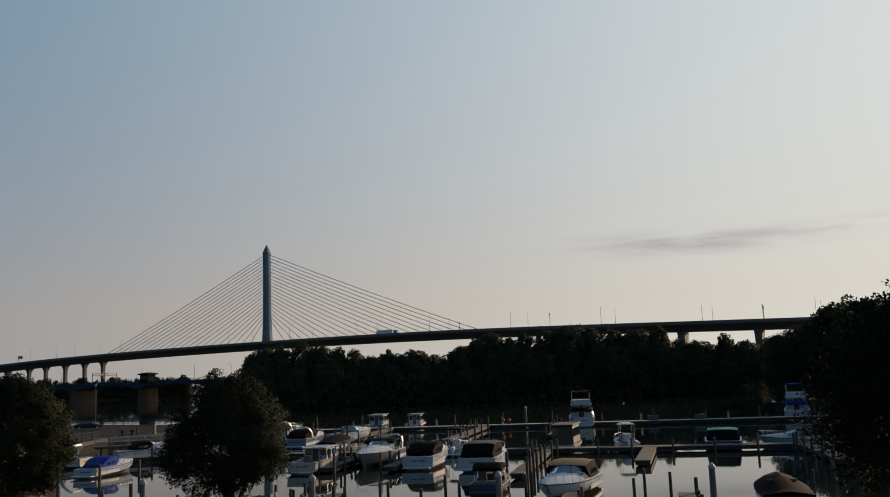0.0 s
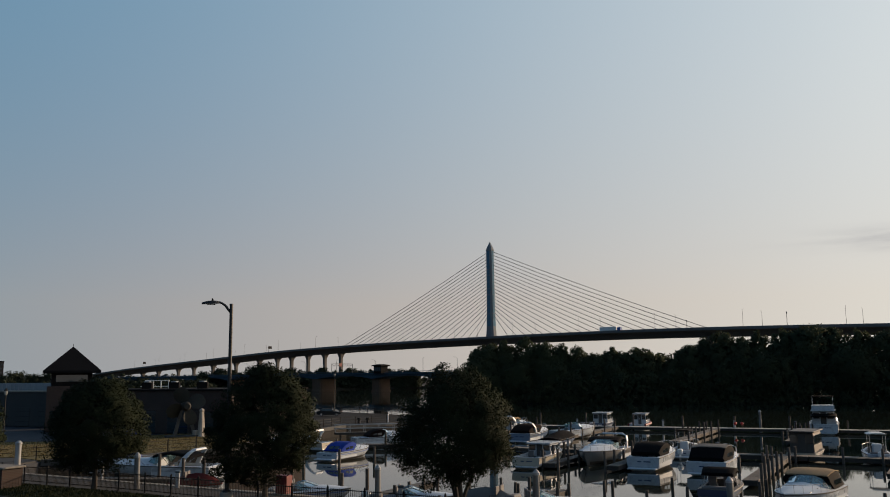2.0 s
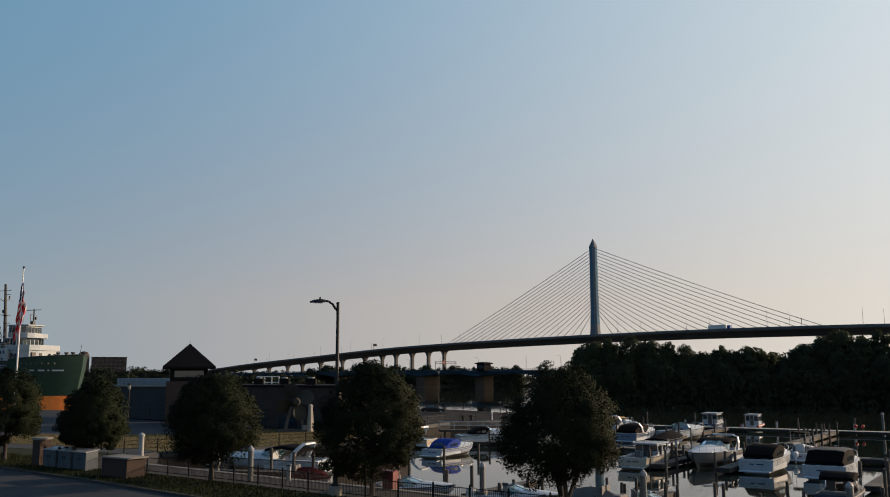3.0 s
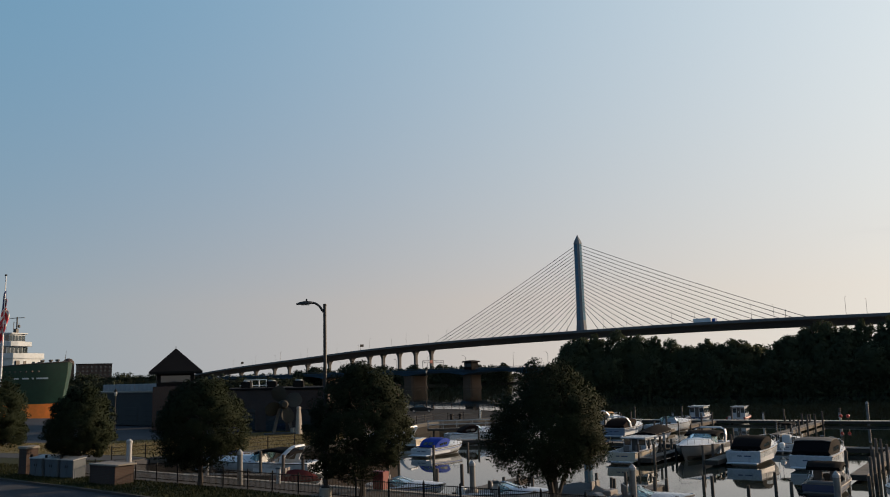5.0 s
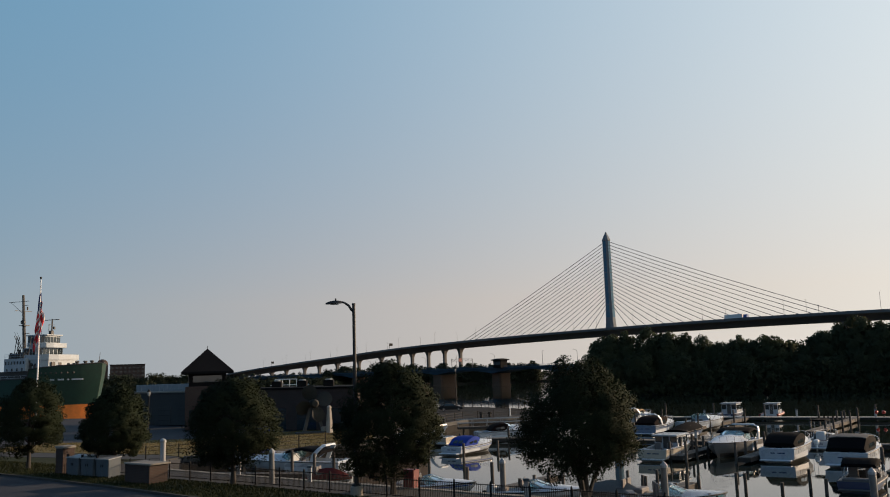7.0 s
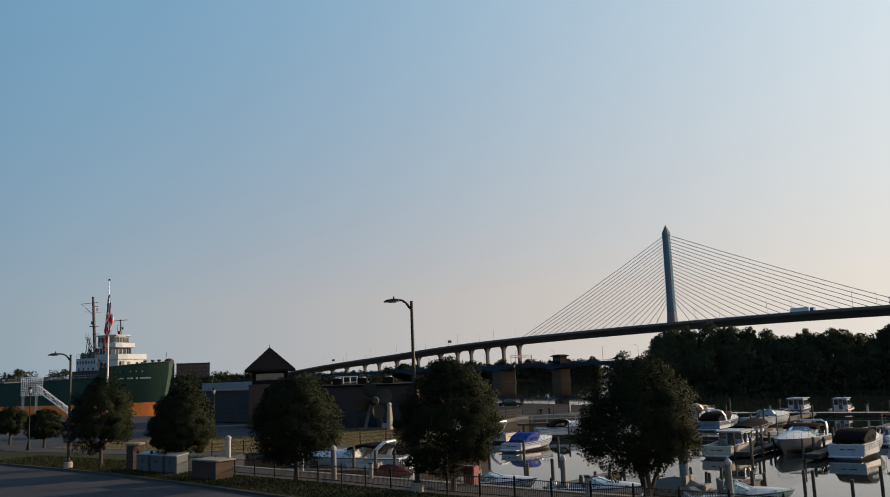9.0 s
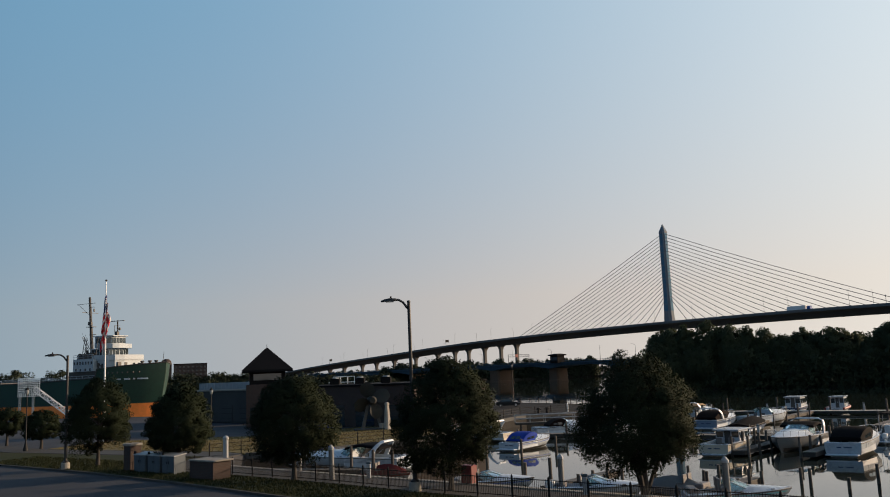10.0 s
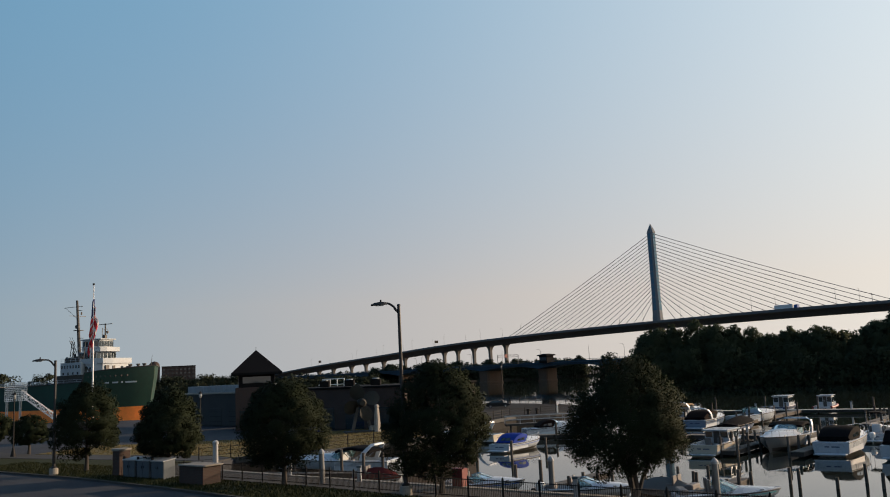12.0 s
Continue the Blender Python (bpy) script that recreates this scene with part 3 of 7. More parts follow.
# ---- trees ----
def leaf_cloud(centres, radii, per, size, r, flat=0.8, heart=None, half=None):
    """Folded leaf blades scattered round clump centres, and the way each one faces: outwards from its clump and from the crown's heart."""
    n = len(centres) * per
    c = np.repeat(np.array(centres), per, axis=0)
    rad = np.repeat(np.array(radii), per)
    d = r.normal(size=(n, 3))
    d /= np.linalg.norm(d, axis=1)[:, None]
    pos = c + d * (rad * r.uniform(0.35, 1.0, n) ** 0.6)[:, None] * np.array([1, 1, flat])
    a = r.normal(size=(n, 3))
    a /= np.linalg.norm(a, axis=1)[:, None]
    b = np.cross(a, r.normal(size=(n, 3)))
    b /= np.linalg.norm(b, axis=1)[:, None]
    out = d.copy()
    if heart is not None:
        out = (pos - np.array(heart)) / np.array(half)
        out /= np.linalg.norm(out, axis=1)[:, None] + 1e-6
        out = out * 0.85 + d * 0.22
    nrm = np.cross(a, b)
    turned = np.where((nrm * out).sum(1) > 0, -1.0, 1.0)[:, None]
    b, nrm = b * turned, nrm * turned
    out = out - nrm * 0.22
    out /= np.linalg.norm(out, axis=1)[:, None] + 1e-6
    sz = (size * r.uniform(0.6, 1.35, n))[:, None]
    v = np.stack([pos - a * sz, pos + b * sz * 0.5 + nrm * sz * 0.15, pos + a * sz, pos - b * sz * 0.5 + nrm * sz * 0.15], 1).reshape(-1, 3)
    return v, np.repeat(out, 4, axis=0)


def cloud_mesh(name, v, mat, facing=None):
    n = len(v) // 4
    me = bpy.data.meshes.new(name)
    me.vertices.add(len(v))
    me.vertices.foreach_set("co", v.astype(np.float32).ravel())
    idx = np.arange(n)[:, None] * 4 + np.array([0, 1, 2, 0, 2, 3])
    me.loops.add(n * 6)
    me.loops.foreach_set("vertex_index", idx.ravel().astype(np.int32))
    me.polygons.add(n * 2)
    me.polygons.foreach_set("loop_start", (np.arange(n * 2) * 3).astype(np.int32))
    me.polygons.foreach_set("loop_total", np.full(n * 2, 3, np.int32))
    me.update(calc_edges=True)
    if facing is not None:
        me.attributes.new("custom_normal", "FLOAT_VECTOR", "POINT").data.foreach_set("vector", facing.astype(np.float32).ravel())
    me.materials.append(mat)
    return me


def tree(name, m, height, width, bare, seed, mat, label, clumps=150, per=60, size=0.13, group="", lean=0.0, egg=1.0, trunk=0.16, split=True, stems=0, puff=(0.055, 0.12), boxy=1.0):
    """A tapered trunk, limbs and a crown of leaf blades in uneven clumps. bare: height of the first leaves."""
    r = np.random.default_rng(seed)
    t = thing(name, m, label, "tree", group)
    s = Shape()
    s.path([(0, 0, -0.1), (0.03, 0.02, bare * 0.5), (0.0, 0.05, bare), (lean * 0.4, 0, bare + (height - bare) * 0.4), (lean, 0, height * 0.86)],
           [trunk * 1.35, trunk, trunk * 0.9, trunk * 0.6, trunk * 0.15], 8)
    ch = height - bare
    for k in range(stems):
        a = k * 2.1 + 0.4
        s.path([(0.1 * math.cos(a), 0.1 * math.sin(a), 0.0), (0.45 * math.cos(a), 0.45 * math.sin(a), bare * 0.9), (1.3 * math.cos(a), 1.3 * math.sin(a), bare + ch * 0.25), (1.9 * math.cos(a), 1.9 * math.sin(a), bare + ch * 0.5)],
               [trunk * 0.6, trunk * 0.5, trunk * 0.35, trunk * 0.12], 6)
    for k in range(11):
        limbs = Shape()
        a = k * 2.4 + r.uniform(-0.3, 0.3)
        z0 = bare + ch * (0.02 + 0.05 * k)
        ln = width * 0.42 * (1 - 0.04 * k) * r.uniform(0.75, 1.05)
        p1 = Vector((math.cos(a) * ln * 0.5, math.sin(a) * ln * 0.5, z0 + ln * 0.35))
        p2 = Vector((math.cos(a) * ln, math.sin(a) * ln, z0 + ln * 0.75))
        if split:
            limbs.path([(lean * 0.2, 0, z0), p1, p2], [trunk * 0.45, trunk * 0.28, trunk * 0.08], 5)
            limbs.make("limb", BARK, t, smooth=50)
        else:
            s.path([(lean * 0.2, 0, z0), p1, p2], [trunk * 0.45, trunk * 0.28, trunk * 0.08], 5)
    s.make("trunk", BARK, t, smooth=50)
    cs, rs = [], []
    zc = bare + ch * 0.48
    bumps = r.normal(size=(7, 3))
    bumps /= np.linalg.norm(bumps, axis=1)[:, None]
    amp = r.uniform(-0.16, 0.14, 7)
    while len(cs) < clumps:
        d = r.normal(size=3)
        d /= np.linalg.norm(d)
        k = r.uniform(0.25, 0.93) ** 0.45
        k *= 1 + float((amp * np.clip((bumps @ d - 0.3) / 0.7, 0, 1)).sum())
        z = d[2] * k * ch * 0.5
        w = width * 0.5 * (1 - 0.18 * egg * (z / (ch * 0.5)))
        if d[2] < 0:
            w *= 1 - 0.22 * d[2] * boxy          # fuller below, with a flatter underside
        cs.append((d[0] * k * w + lean * 0.5, d[1] * k * w, zc + z))
        rs.append(width * r.uniform(*puff))
    v, facing = leaf_cloud(cs, rs, per, size, r, heart=(lean * 0.5, 0, zc - ch * 0.08), half=(width * 0.5, width * 0.5, ch * 0.5))
    ob = new("crown", cloud_mesh("crown", v, mat, facing))
    ob.parent = t
    return t


# ornamental trees along the fence
PARK = "park trees along the verge"
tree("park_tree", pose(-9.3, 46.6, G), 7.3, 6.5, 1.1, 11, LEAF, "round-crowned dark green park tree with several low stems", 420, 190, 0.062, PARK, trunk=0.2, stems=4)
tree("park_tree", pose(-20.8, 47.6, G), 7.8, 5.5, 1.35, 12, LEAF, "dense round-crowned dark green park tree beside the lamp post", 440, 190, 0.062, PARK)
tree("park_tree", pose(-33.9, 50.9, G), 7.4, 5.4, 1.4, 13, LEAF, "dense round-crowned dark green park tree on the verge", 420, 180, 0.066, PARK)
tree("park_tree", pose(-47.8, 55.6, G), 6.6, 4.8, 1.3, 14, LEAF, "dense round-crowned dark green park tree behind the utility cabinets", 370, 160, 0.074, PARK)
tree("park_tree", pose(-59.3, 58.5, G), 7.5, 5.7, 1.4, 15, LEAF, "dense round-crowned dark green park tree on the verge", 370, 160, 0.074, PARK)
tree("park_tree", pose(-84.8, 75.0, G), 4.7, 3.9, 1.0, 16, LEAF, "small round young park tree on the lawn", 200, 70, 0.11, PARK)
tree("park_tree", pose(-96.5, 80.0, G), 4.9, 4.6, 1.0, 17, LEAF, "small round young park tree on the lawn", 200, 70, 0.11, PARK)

# woods on the far bank
BANKG = "trees on the wooded bank"
bank = []
for k, (hh, ww) in enumerate(((19.0, 12.0), (17.0, 14.0), (21.0, 11.0), (17.0, 12.5), (20.0, 13.0), (22.0, 9.5), (18.0, 15.0))):
    tr = tree("bank_tree", pose(0, 0, 0), hh, ww, 2.5, 40 + k, BANK_LEAF, "tall shaded leafy tree on the wooded bank", 200, 54, 0.36, BANKG, trunk=0.35, split=False, puff=(0.08, 0.15), egg=(0.6, 1.4, 1.0, 0.3, 1.2, 0.8, 1.0)[k])
    bank.append((tr, hh))
# plan x at the far bank and height of the leafy skyline over the water
SKYLINE = [(-49.5, 17.0), (-45.5, 19.6), (-39.8, 20.4), (-33, 21.5), (-27.5, 19.8), (-22, 19.0), (-16.9, 18.4), (-11.5, 15.8), (-6.2, 17.6), (-3.0, 16.4), (2.6, 17.3), (7.9, 15.4),
           (12.6, 14.2), (17.7, 18.0), (22, 20.0), (26.5, 21.9), (32.3, 19.9), (38.0, 21.6), (44.4, 22.2), (51.0, 23.1), (57.9, 22.0), (63.5, 21.4), (70.5, 20.8), (77.6, 21.2),
           (83.0, 17.2), (88.5, 16.3), (96.1, 18.0), (102, 15.8), (110, 16.6), (118, 18.5)]
tops = [max(v.co.z for part in tr.children for v in part.data.vertices) for tr, hh in bank]
used = [False] * len(bank)


def bank_tree(x, y, z, want, k, spin, slim=1.0):
    """One of the bank's trees, its top at the wanted height."""
    k %= len(bank)
    tr, f = bank[k][0], want / tops[k]
    m = pose(x, y, z, 0, 0, spin)
    if not used[k]:
        used[k] = True
        tr.matrix_basis = m @ Matrix.Diagonal((f, f, f, 1))
        return tr
    ob = copy_thing(tr, m)
    w = f * rng.uniform(0.85, 1.1) * slim
    ob.scale = (w, w, f)
    return ob


k = 0
for i, (x, h) in enumerate(SKYLINE):
    y = float(np.interp(x, [-50, -14, 52, 120], [281, 281, 271, 250]))
    bank_tree(x, y + rng.uniform(-1, 1), 1.0, h - 1.0, k, rng.uniform(0, 360), 0.95)
    k += 1
    bank_tree(x + rng.uniform(-3, 3) + (5 if i == 0 else 0), y - 5 + rng.uniform(-1, 1), 1.0, (h - 1.0) * rng.uniform(0.55, 0.82), k, rng.uniform(0, 360))
    k += 1
    if i % 3:
        continue
    bank_tree(x + rng.uniform(1, 5), y + 8, 1.0, (h - 2.0) * rng.uniform(0.75, 0.92), k, rng.uniform(0, 360))
    k += 1
near = [tree("bank_tree", pose(x, y, 1.0), h, w, 1.2, 60 + i, BANK_LEAF, "tall shaded leafy tree at the marina's edge", 330, 90, 0.19, BANKG, trunk=0.3, split=False, puff=(0.06, 0.13), egg=0.6)
        for i, (x, y, h, w) in enumerate(((70, 101, 14.0, 9.5), (76, 138, 16.0, 11.0), (80, 112, 17.0, 10.5)))]
for i, (x, y, f) in enumerate(((71, 113, 1.0), (72, 124, 0.97), (72, 92, 1.0), (72, 78, 1.0), (72.5, 154, 1.03), (69, 156.5, 0.95))):
    copy_thing(near[i % 3], pose(x, y, 1.0, 0, 0, 70 * i + 20) @ Matrix.Scale(f * (1.0, 0.88, 0.84)[i % 3], 4))
for x, y, h in ((77, 152, 17.8), (84, 158, 19.5), (92, 152, 19.5), (98, 170, 19.5), (104, 186, 19), (108, 205, 19.5), (120, 225, 20), (100, 150, 19)):
    bank_tree(x, y, 1.0, h, k, rng.uniform(0, 360))
    k += 1
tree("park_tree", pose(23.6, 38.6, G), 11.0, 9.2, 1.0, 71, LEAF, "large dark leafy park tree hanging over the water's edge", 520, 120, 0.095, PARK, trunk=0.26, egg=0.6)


def thicket(name, line, depth, height, n, size, seed, mat, label, z=1.0, per=26, low=0.65):
    """Brush along a plan line: many small clumps of blades."""
    r = np.random.default_rng(seed)
    pts = np.array(line, float)
    seg = np.linalg.norm(np.diff(pts, axis=0), axis=1)
    cum = np.concatenate([[0], np.cumsum(seg)])
    cs, rs = [], []
    for _ in range(n):
        q = r.uniform(0, cum[-1])
        x, y = np.interp(q, cum, pts[:, 0]), np.interp(q, cum, pts[:, 1])
        lump = low + (1 - low) * math.sin(q * 6.0 / height + seed) * math.sin(q * 2.3 / height)
        cs.append((x + r.uniform(-depth, depth), y + r.uniform(-depth, depth), z + height * lump * r.uniform(0, 1)))
        rs.append(height * r.uniform(0.1, 0.2))
    v, facing = leaf_cloud(cs, rs, per, size, r)
    facing += np.array([0, 0, 0.35])
    ob = new(name, cloud_mesh(name, v, mat, facing / np.linalg.norm(facing, axis=1)[:, None]))
    return tagged(ob, label, "shrubs", kind="stuff")


thicket("bank_brush", [(-54, 278), (-47, 274), (-14, 271.5), (52, 261.5), (106, 248.5), (130, 237)], 1.8, 10.0, 2600, 0.42, 5, BANK_LEAF, "dense shaded brush along the far wooded bank", 0.1)
thicket("bank_undergrowth", [(-52, 290), (-14, 288), (52, 279), (112, 260)], 3.0, 14.0, 1800, 0.5, 15, BANK_LEAF, "dense undergrowth inside the wooded bank", 0.8, 34, 0.88)
thicket("marina_brush", [(112, 222), (94, 204), (67, 168), (65.5, 140), (66.5, 108), (65.5, 84), (66.5, 60)], 1.3, 5.0, 1000, 0.22, 6, BANK_LEAF, "dense shaded brush at the marina's edge", 0.2)
thicket("far_woods", [(-1500, 900), (-900, 980), (-560, 1090), (-350, 1120), (-100, 1000), (200, 900), (900, 800)], 25, 17, 2600, 1.4, 9, FAR_LEAF, "low distant woods along the far shore", 1.5)
thicket("museum_woods", [(-330, 350), (-262, 385), (-222, 430)], 6, 8.5, 2600, 0.36, 13, FAR_LEAF, "low riverside trees behind the museum", 1.5, 60)
thicket("levee_woods", [(-408, 440), (-385, 461), (-352, 488)], 5, 13.5, 1500, 0.45, 31, FAR_LEAF, "low dark trees in front of the distant apartment block", 1.5, 45, 0.78)
thicket("riverside_woods", [(-640, 300), (-450, 300), (-345, 340)], 7, 16.5, 3000, 0.6, 12, FAR_LEAF, "low riverside woods behind the museum ship", 1.5, 50)
thicket("river_bend_woods", [(-322, 612), (-270, 652), (-222, 690), (-178, 722)], 4, 15.5, 2300, 0.7, 21, FAR_LEAF, "low dark woods at the river bend beyond the drawbridge", 1.5, 45, 0.8)
thicket("shore_woods", [(-700, 560), (-470, 690), (-330, 790), (-230, 850)], 14, 13, 1600, 0.9, 10, FAR_LEAF, "hazy woods behind the far riverside", 1.5, 40, 0.8)


def grass_blades(name, outline, n, seed, label, mat):
    """Short blades over a lawn, kept inside its outline."""
    r = np.random.default_rng(seed)
    poly = np.array(outline, float)
    q = r.uniform(poly.min(0), poly.max(0), (n * 4, 2))
    inside = np.zeros(len(q), bool)
    for a, b in zip(poly, np.roll(poly, -1, 0)):
        if a[1] != b[1]:
            inside ^= ((a[1] > q[:, 1]) != (b[1] > q[:, 1])) & (q[:, 0] < (b[0] - a[0]) * (q[:, 1] - a[1]) / (b[1] - a[1]) + a[0])
    q = q[inside][:n]
    n = len(q)
    ang, hgt, w = r.uniform(0, 6.28, n), r.uniform(0.05, 0.15, n), r.uniform(0.02, 0.05, n)
    side = np.stack([np.cos(ang) * w, np.sin(ang) * w], 1)
    lean = q + r.uniform(-0.06, 0.06, (n, 2))
    low, high = np.full((n, 1), G - 0.01), (G + hgt)[:, None]
    v = np.stack([np.hstack([q - side, low]), np.hstack([q + side, low]), np.hstack([lean + side * 0.3, high]), np.hstack([lean - side * 0.3, high])], 1).reshape(-1, 3)
    ob = new(name, cloud_mesh(name, v, mat))
    return tagged(ob, label, "grass", kind="stuff")


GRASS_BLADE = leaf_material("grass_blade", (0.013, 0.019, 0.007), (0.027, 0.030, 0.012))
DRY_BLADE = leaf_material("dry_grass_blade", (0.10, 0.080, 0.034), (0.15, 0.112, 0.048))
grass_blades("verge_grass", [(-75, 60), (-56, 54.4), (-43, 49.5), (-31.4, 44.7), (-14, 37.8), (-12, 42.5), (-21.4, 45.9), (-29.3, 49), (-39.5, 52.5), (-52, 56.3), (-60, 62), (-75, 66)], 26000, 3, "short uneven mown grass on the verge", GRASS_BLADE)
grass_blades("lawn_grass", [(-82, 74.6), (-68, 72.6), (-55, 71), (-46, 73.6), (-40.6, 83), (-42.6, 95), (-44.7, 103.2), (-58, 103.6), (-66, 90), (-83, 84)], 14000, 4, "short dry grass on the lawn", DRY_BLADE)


# ---- boats ----
def boat(name, label, pos, heading, L=9.0, B=2.9, fb=1.05, hull=None, deck=None, stripe=None, shield=True, arch=False, canvas=None, canvas_kind="", roof=None, rail=True,
         cabin=None, platform=True, cover=None, engine=False, bimini=None, seats=True, group="boats moored in the marina", mast=0.0, tubes=None, aft=0.03):
    """A motor boat: +y is the bow, z = 0 its waterline."""
    hull, deck = hull or GELCOAT, deck or SKYLIT_WHITE
    t = thing(name, turn(pos, heading), label, "boat", group)

    def hb(s):
        return max(0.03, B / 2 * (0.93 + 0.07 * min(1, s / 0.35)) * (1 - max(0.0, (s - 0.42) / 0.58) ** 2.7))

    def zs(s):
        return fb * (0.93 + 0.10 * s + 0.16 * s * s)

    def at(s):
        return L * (s - 0.5)

    ss = [0, 0.12, 0.25, 0.4, 0.52, 0.64, 0.75, 0.84, 0.91, 0.96, 1.0]
    sh = Shape()
    rings = []
    for s in ss:
        b, z, y = hb(s), zs(s), at(s)
        kick = max(0.0, s - 0.62) * 1.3            # the stem rakes forward towards the deck
        half = [(b, y, z), (b * 0.99, y - kick * 0.12 * L * 0.3, z * 0.62), (b * (0.93 - 0.25 * s * s), y - kick * L * 0.12, z * 0.22 + 0.12 * s), (b * 0.55 * (1 - 0.4 * s), y - kick * L * 0.2, -0.12 + 0.1 * s), (0, y - kick * L * 0.26, -0.4 + 0.25 * max(0, s - 0.7))]
        rings.append(half + [(-x, yy, zz) for x, yy, zz in reversed(half[:-1])])
    sh.loft(rings, closed=False)
    n = len(rings[0])
    sh.f.append(tuple(range(n)))
    sh.make("hull", hull, t, smooth=35)
    # rub rail, dark band painting hull bottom and shade above the waterline, stripe
    for sgn in (-1, 1):
        bb = Shape()
        rows = []
        for s in ss[:-1]:
            b, z, kick = hb(s), zs(s), max(0.0, s - 0.62) * 1.3
            hi = Vector((b * (0.93 - 0.25 * s * s) + 0.012, at(s) - kick * L * 0.12, z * 0.22 + 0.12 * s))
            lo = Vector((b * 0.55 * (1 - 0.4 * s), at(s) - kick * L * 0.2, -0.12 + 0.1 * s))
            lo = hi.lerp(lo, 0.7) + Vector((0.012, 0, -0.01))
            rows.append([(sgn * hi.x, hi.y, hi.z), (sgn * lo.x, lo.y, lo.z), (sgn * (lo.x - 0.03), lo.y, lo.z), (sgn * (hi.x - 0.03), hi.y, hi.z)])
        bb.loft(rows)
        bb.make("bottom_paint", SHIP_DARK, t, "dark hull bottom with painted-in shade at the waterline")
        rr = Shape()
        rr.path([(sgn * (hb(s) + 0.02), at(s), zs(s) - 0.05) for s in ss], 0.035, 5)
        rr.make("rub_rail", RUBBER, t)
        if stripe:
            st = Shape()
            st.loft([[(sgn * (hb(s) + 0.004), at(s) - max(0.0, s - 0.62) * 0.9 * 0.02 * L, zs(s) * 0.80), (sgn * (hb(s) + 0.02), at(s) - max(0.0, s - 0.62) * 0.9 * 0.02 * L, zs(s) * 0.80),
                      (sgn * (hb(s) * 0.997 + 0.016), at(s) - max(0.0, s - 0.62) * 0.9 * 0.03 * L, zs(s) * 0.73), (sgn * hb(s) * 0.99, at(s) - max(0.0, s - 0.62) * 0.9 * 0.03 * L, zs(s) * 0.73)] for s in ss[:-1]])
            st.make("hull_stripe", stripe, t)
    c0 = 0.46                                      # cockpit ends here
    sd = [c0, 0.52, 0.6, 0.68, 0.76, 0.84, 0.91, 0.96, 1.0]
    dk = Shape()
    rows = []
    for s in sd:
        b, z = hb(s), zs(s)
        crown = 0.52 * max(0.0, 1 - ((s - c0) / (1 - c0)) ** 1.6) * fb
        rows.append([(-b, at(s), z), (-b * 0.82, at(s), z + 0.05), (-b * 0.6, at(s), z + crown * 0.8), (0, at(s), z + crown), (b * 0.6, at(s), z + crown * 0.8), (b * 0.82, at(s), z + 0.05), (b, at(s), z)])
    rows.insert(0, [(x, y, 0.35) for x, y, z in rows[0]])
    dk.loft(rows, closed=False)
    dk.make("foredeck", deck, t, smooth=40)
    ck = Shape()
    for sgn in (-1, 1):
        ck.loft([[(sgn * hb(s), at(s), zs(s)), (sgn * (hb(s) - 0.26), at(s), zs(s) + 0.04), (sgn * (hb(s) - 0.28), at(s), 0.3), (sgn * (hb(s) - 0.05), at(s), 0.3)] for s in (0.015, 0.12, 0.25, 0.36, c0)])
    ck.box((0, at(0.02), zs(0) * 0.62), (hb(0) * 2 - 0.2, 0.22, zs(0) * 0.8), ch=0.04)
    ck.box((0, at(c0 / 2), 0.28), (hb(0.2) * 2 - 0.3, L * c0 - 0.1, 0.06))
    ck.make("cockpit", deck, t)
    if seats:
        for x in (-B * 0.2, B * 0.2):
            se = Shape()
            se.box((x, at(0.36), 0.62), (0.55, 0.55, 0.6), ch=0.06).box((x, at(0.36) - 0.24, 1.12), (0.55, 0.12, 0.55), ch=0.05)
            se.make("seat", VINYL, t)
        se = Shape()
        se.box((0, at(0.08), 0.65), (B * 0.72, 0.55, 0.5), ch=0.08)
        se.make("bench", VINYL, t)
    if platform:
        p = Shape()
        p.box((0, at(0) - 0.33, 0.22), (B * 0.82, 0.7, 0.1), ch=0.04)
        p.make("swim_platform", deck, t)
    nb = Shape()
    for x0, wd in () if deck is SHIP_DARK else ((-B * 0.16, B * 0.12), (B * 0.02, B * 0.2)):
        nb.box((x0 + wd / 2, at(0) - 0.012, zs(0) * 0.68), (wd, 0.02, 0.09))
    if nb.v:
        nb.make("transom_lettering", NAVY if hull is not NAVY else WHITE_PAINT, t, "plain lettering bars on the transom")
    for sgn in (-1, 1):
        for s_ in (0.06, 0.5, 0.8):
            cl = Shape()
            cl.box((sgn * hb(s_) * 0.9, at(s_), zs(s_) + 0.06), (0.05, 0.22, 0.06), ch=0.01)
            cl.make("cleat", CHROME, t)
    if engine:
        e = Shape()
        e.box((0, at(0) - 0.25, 0.75), (0.45, 0.6, 0.55), ch=0.12).box((0, at(0) - 0.3, 0.1), (0.16, 0.3, 0.9), ch=0.04)
        e.make("outboard_motor", WHITE_PAINT if hull is GELCOAT else BLACK_METAL, t)
    y0 = at(c0)
    zc = zs(c0)
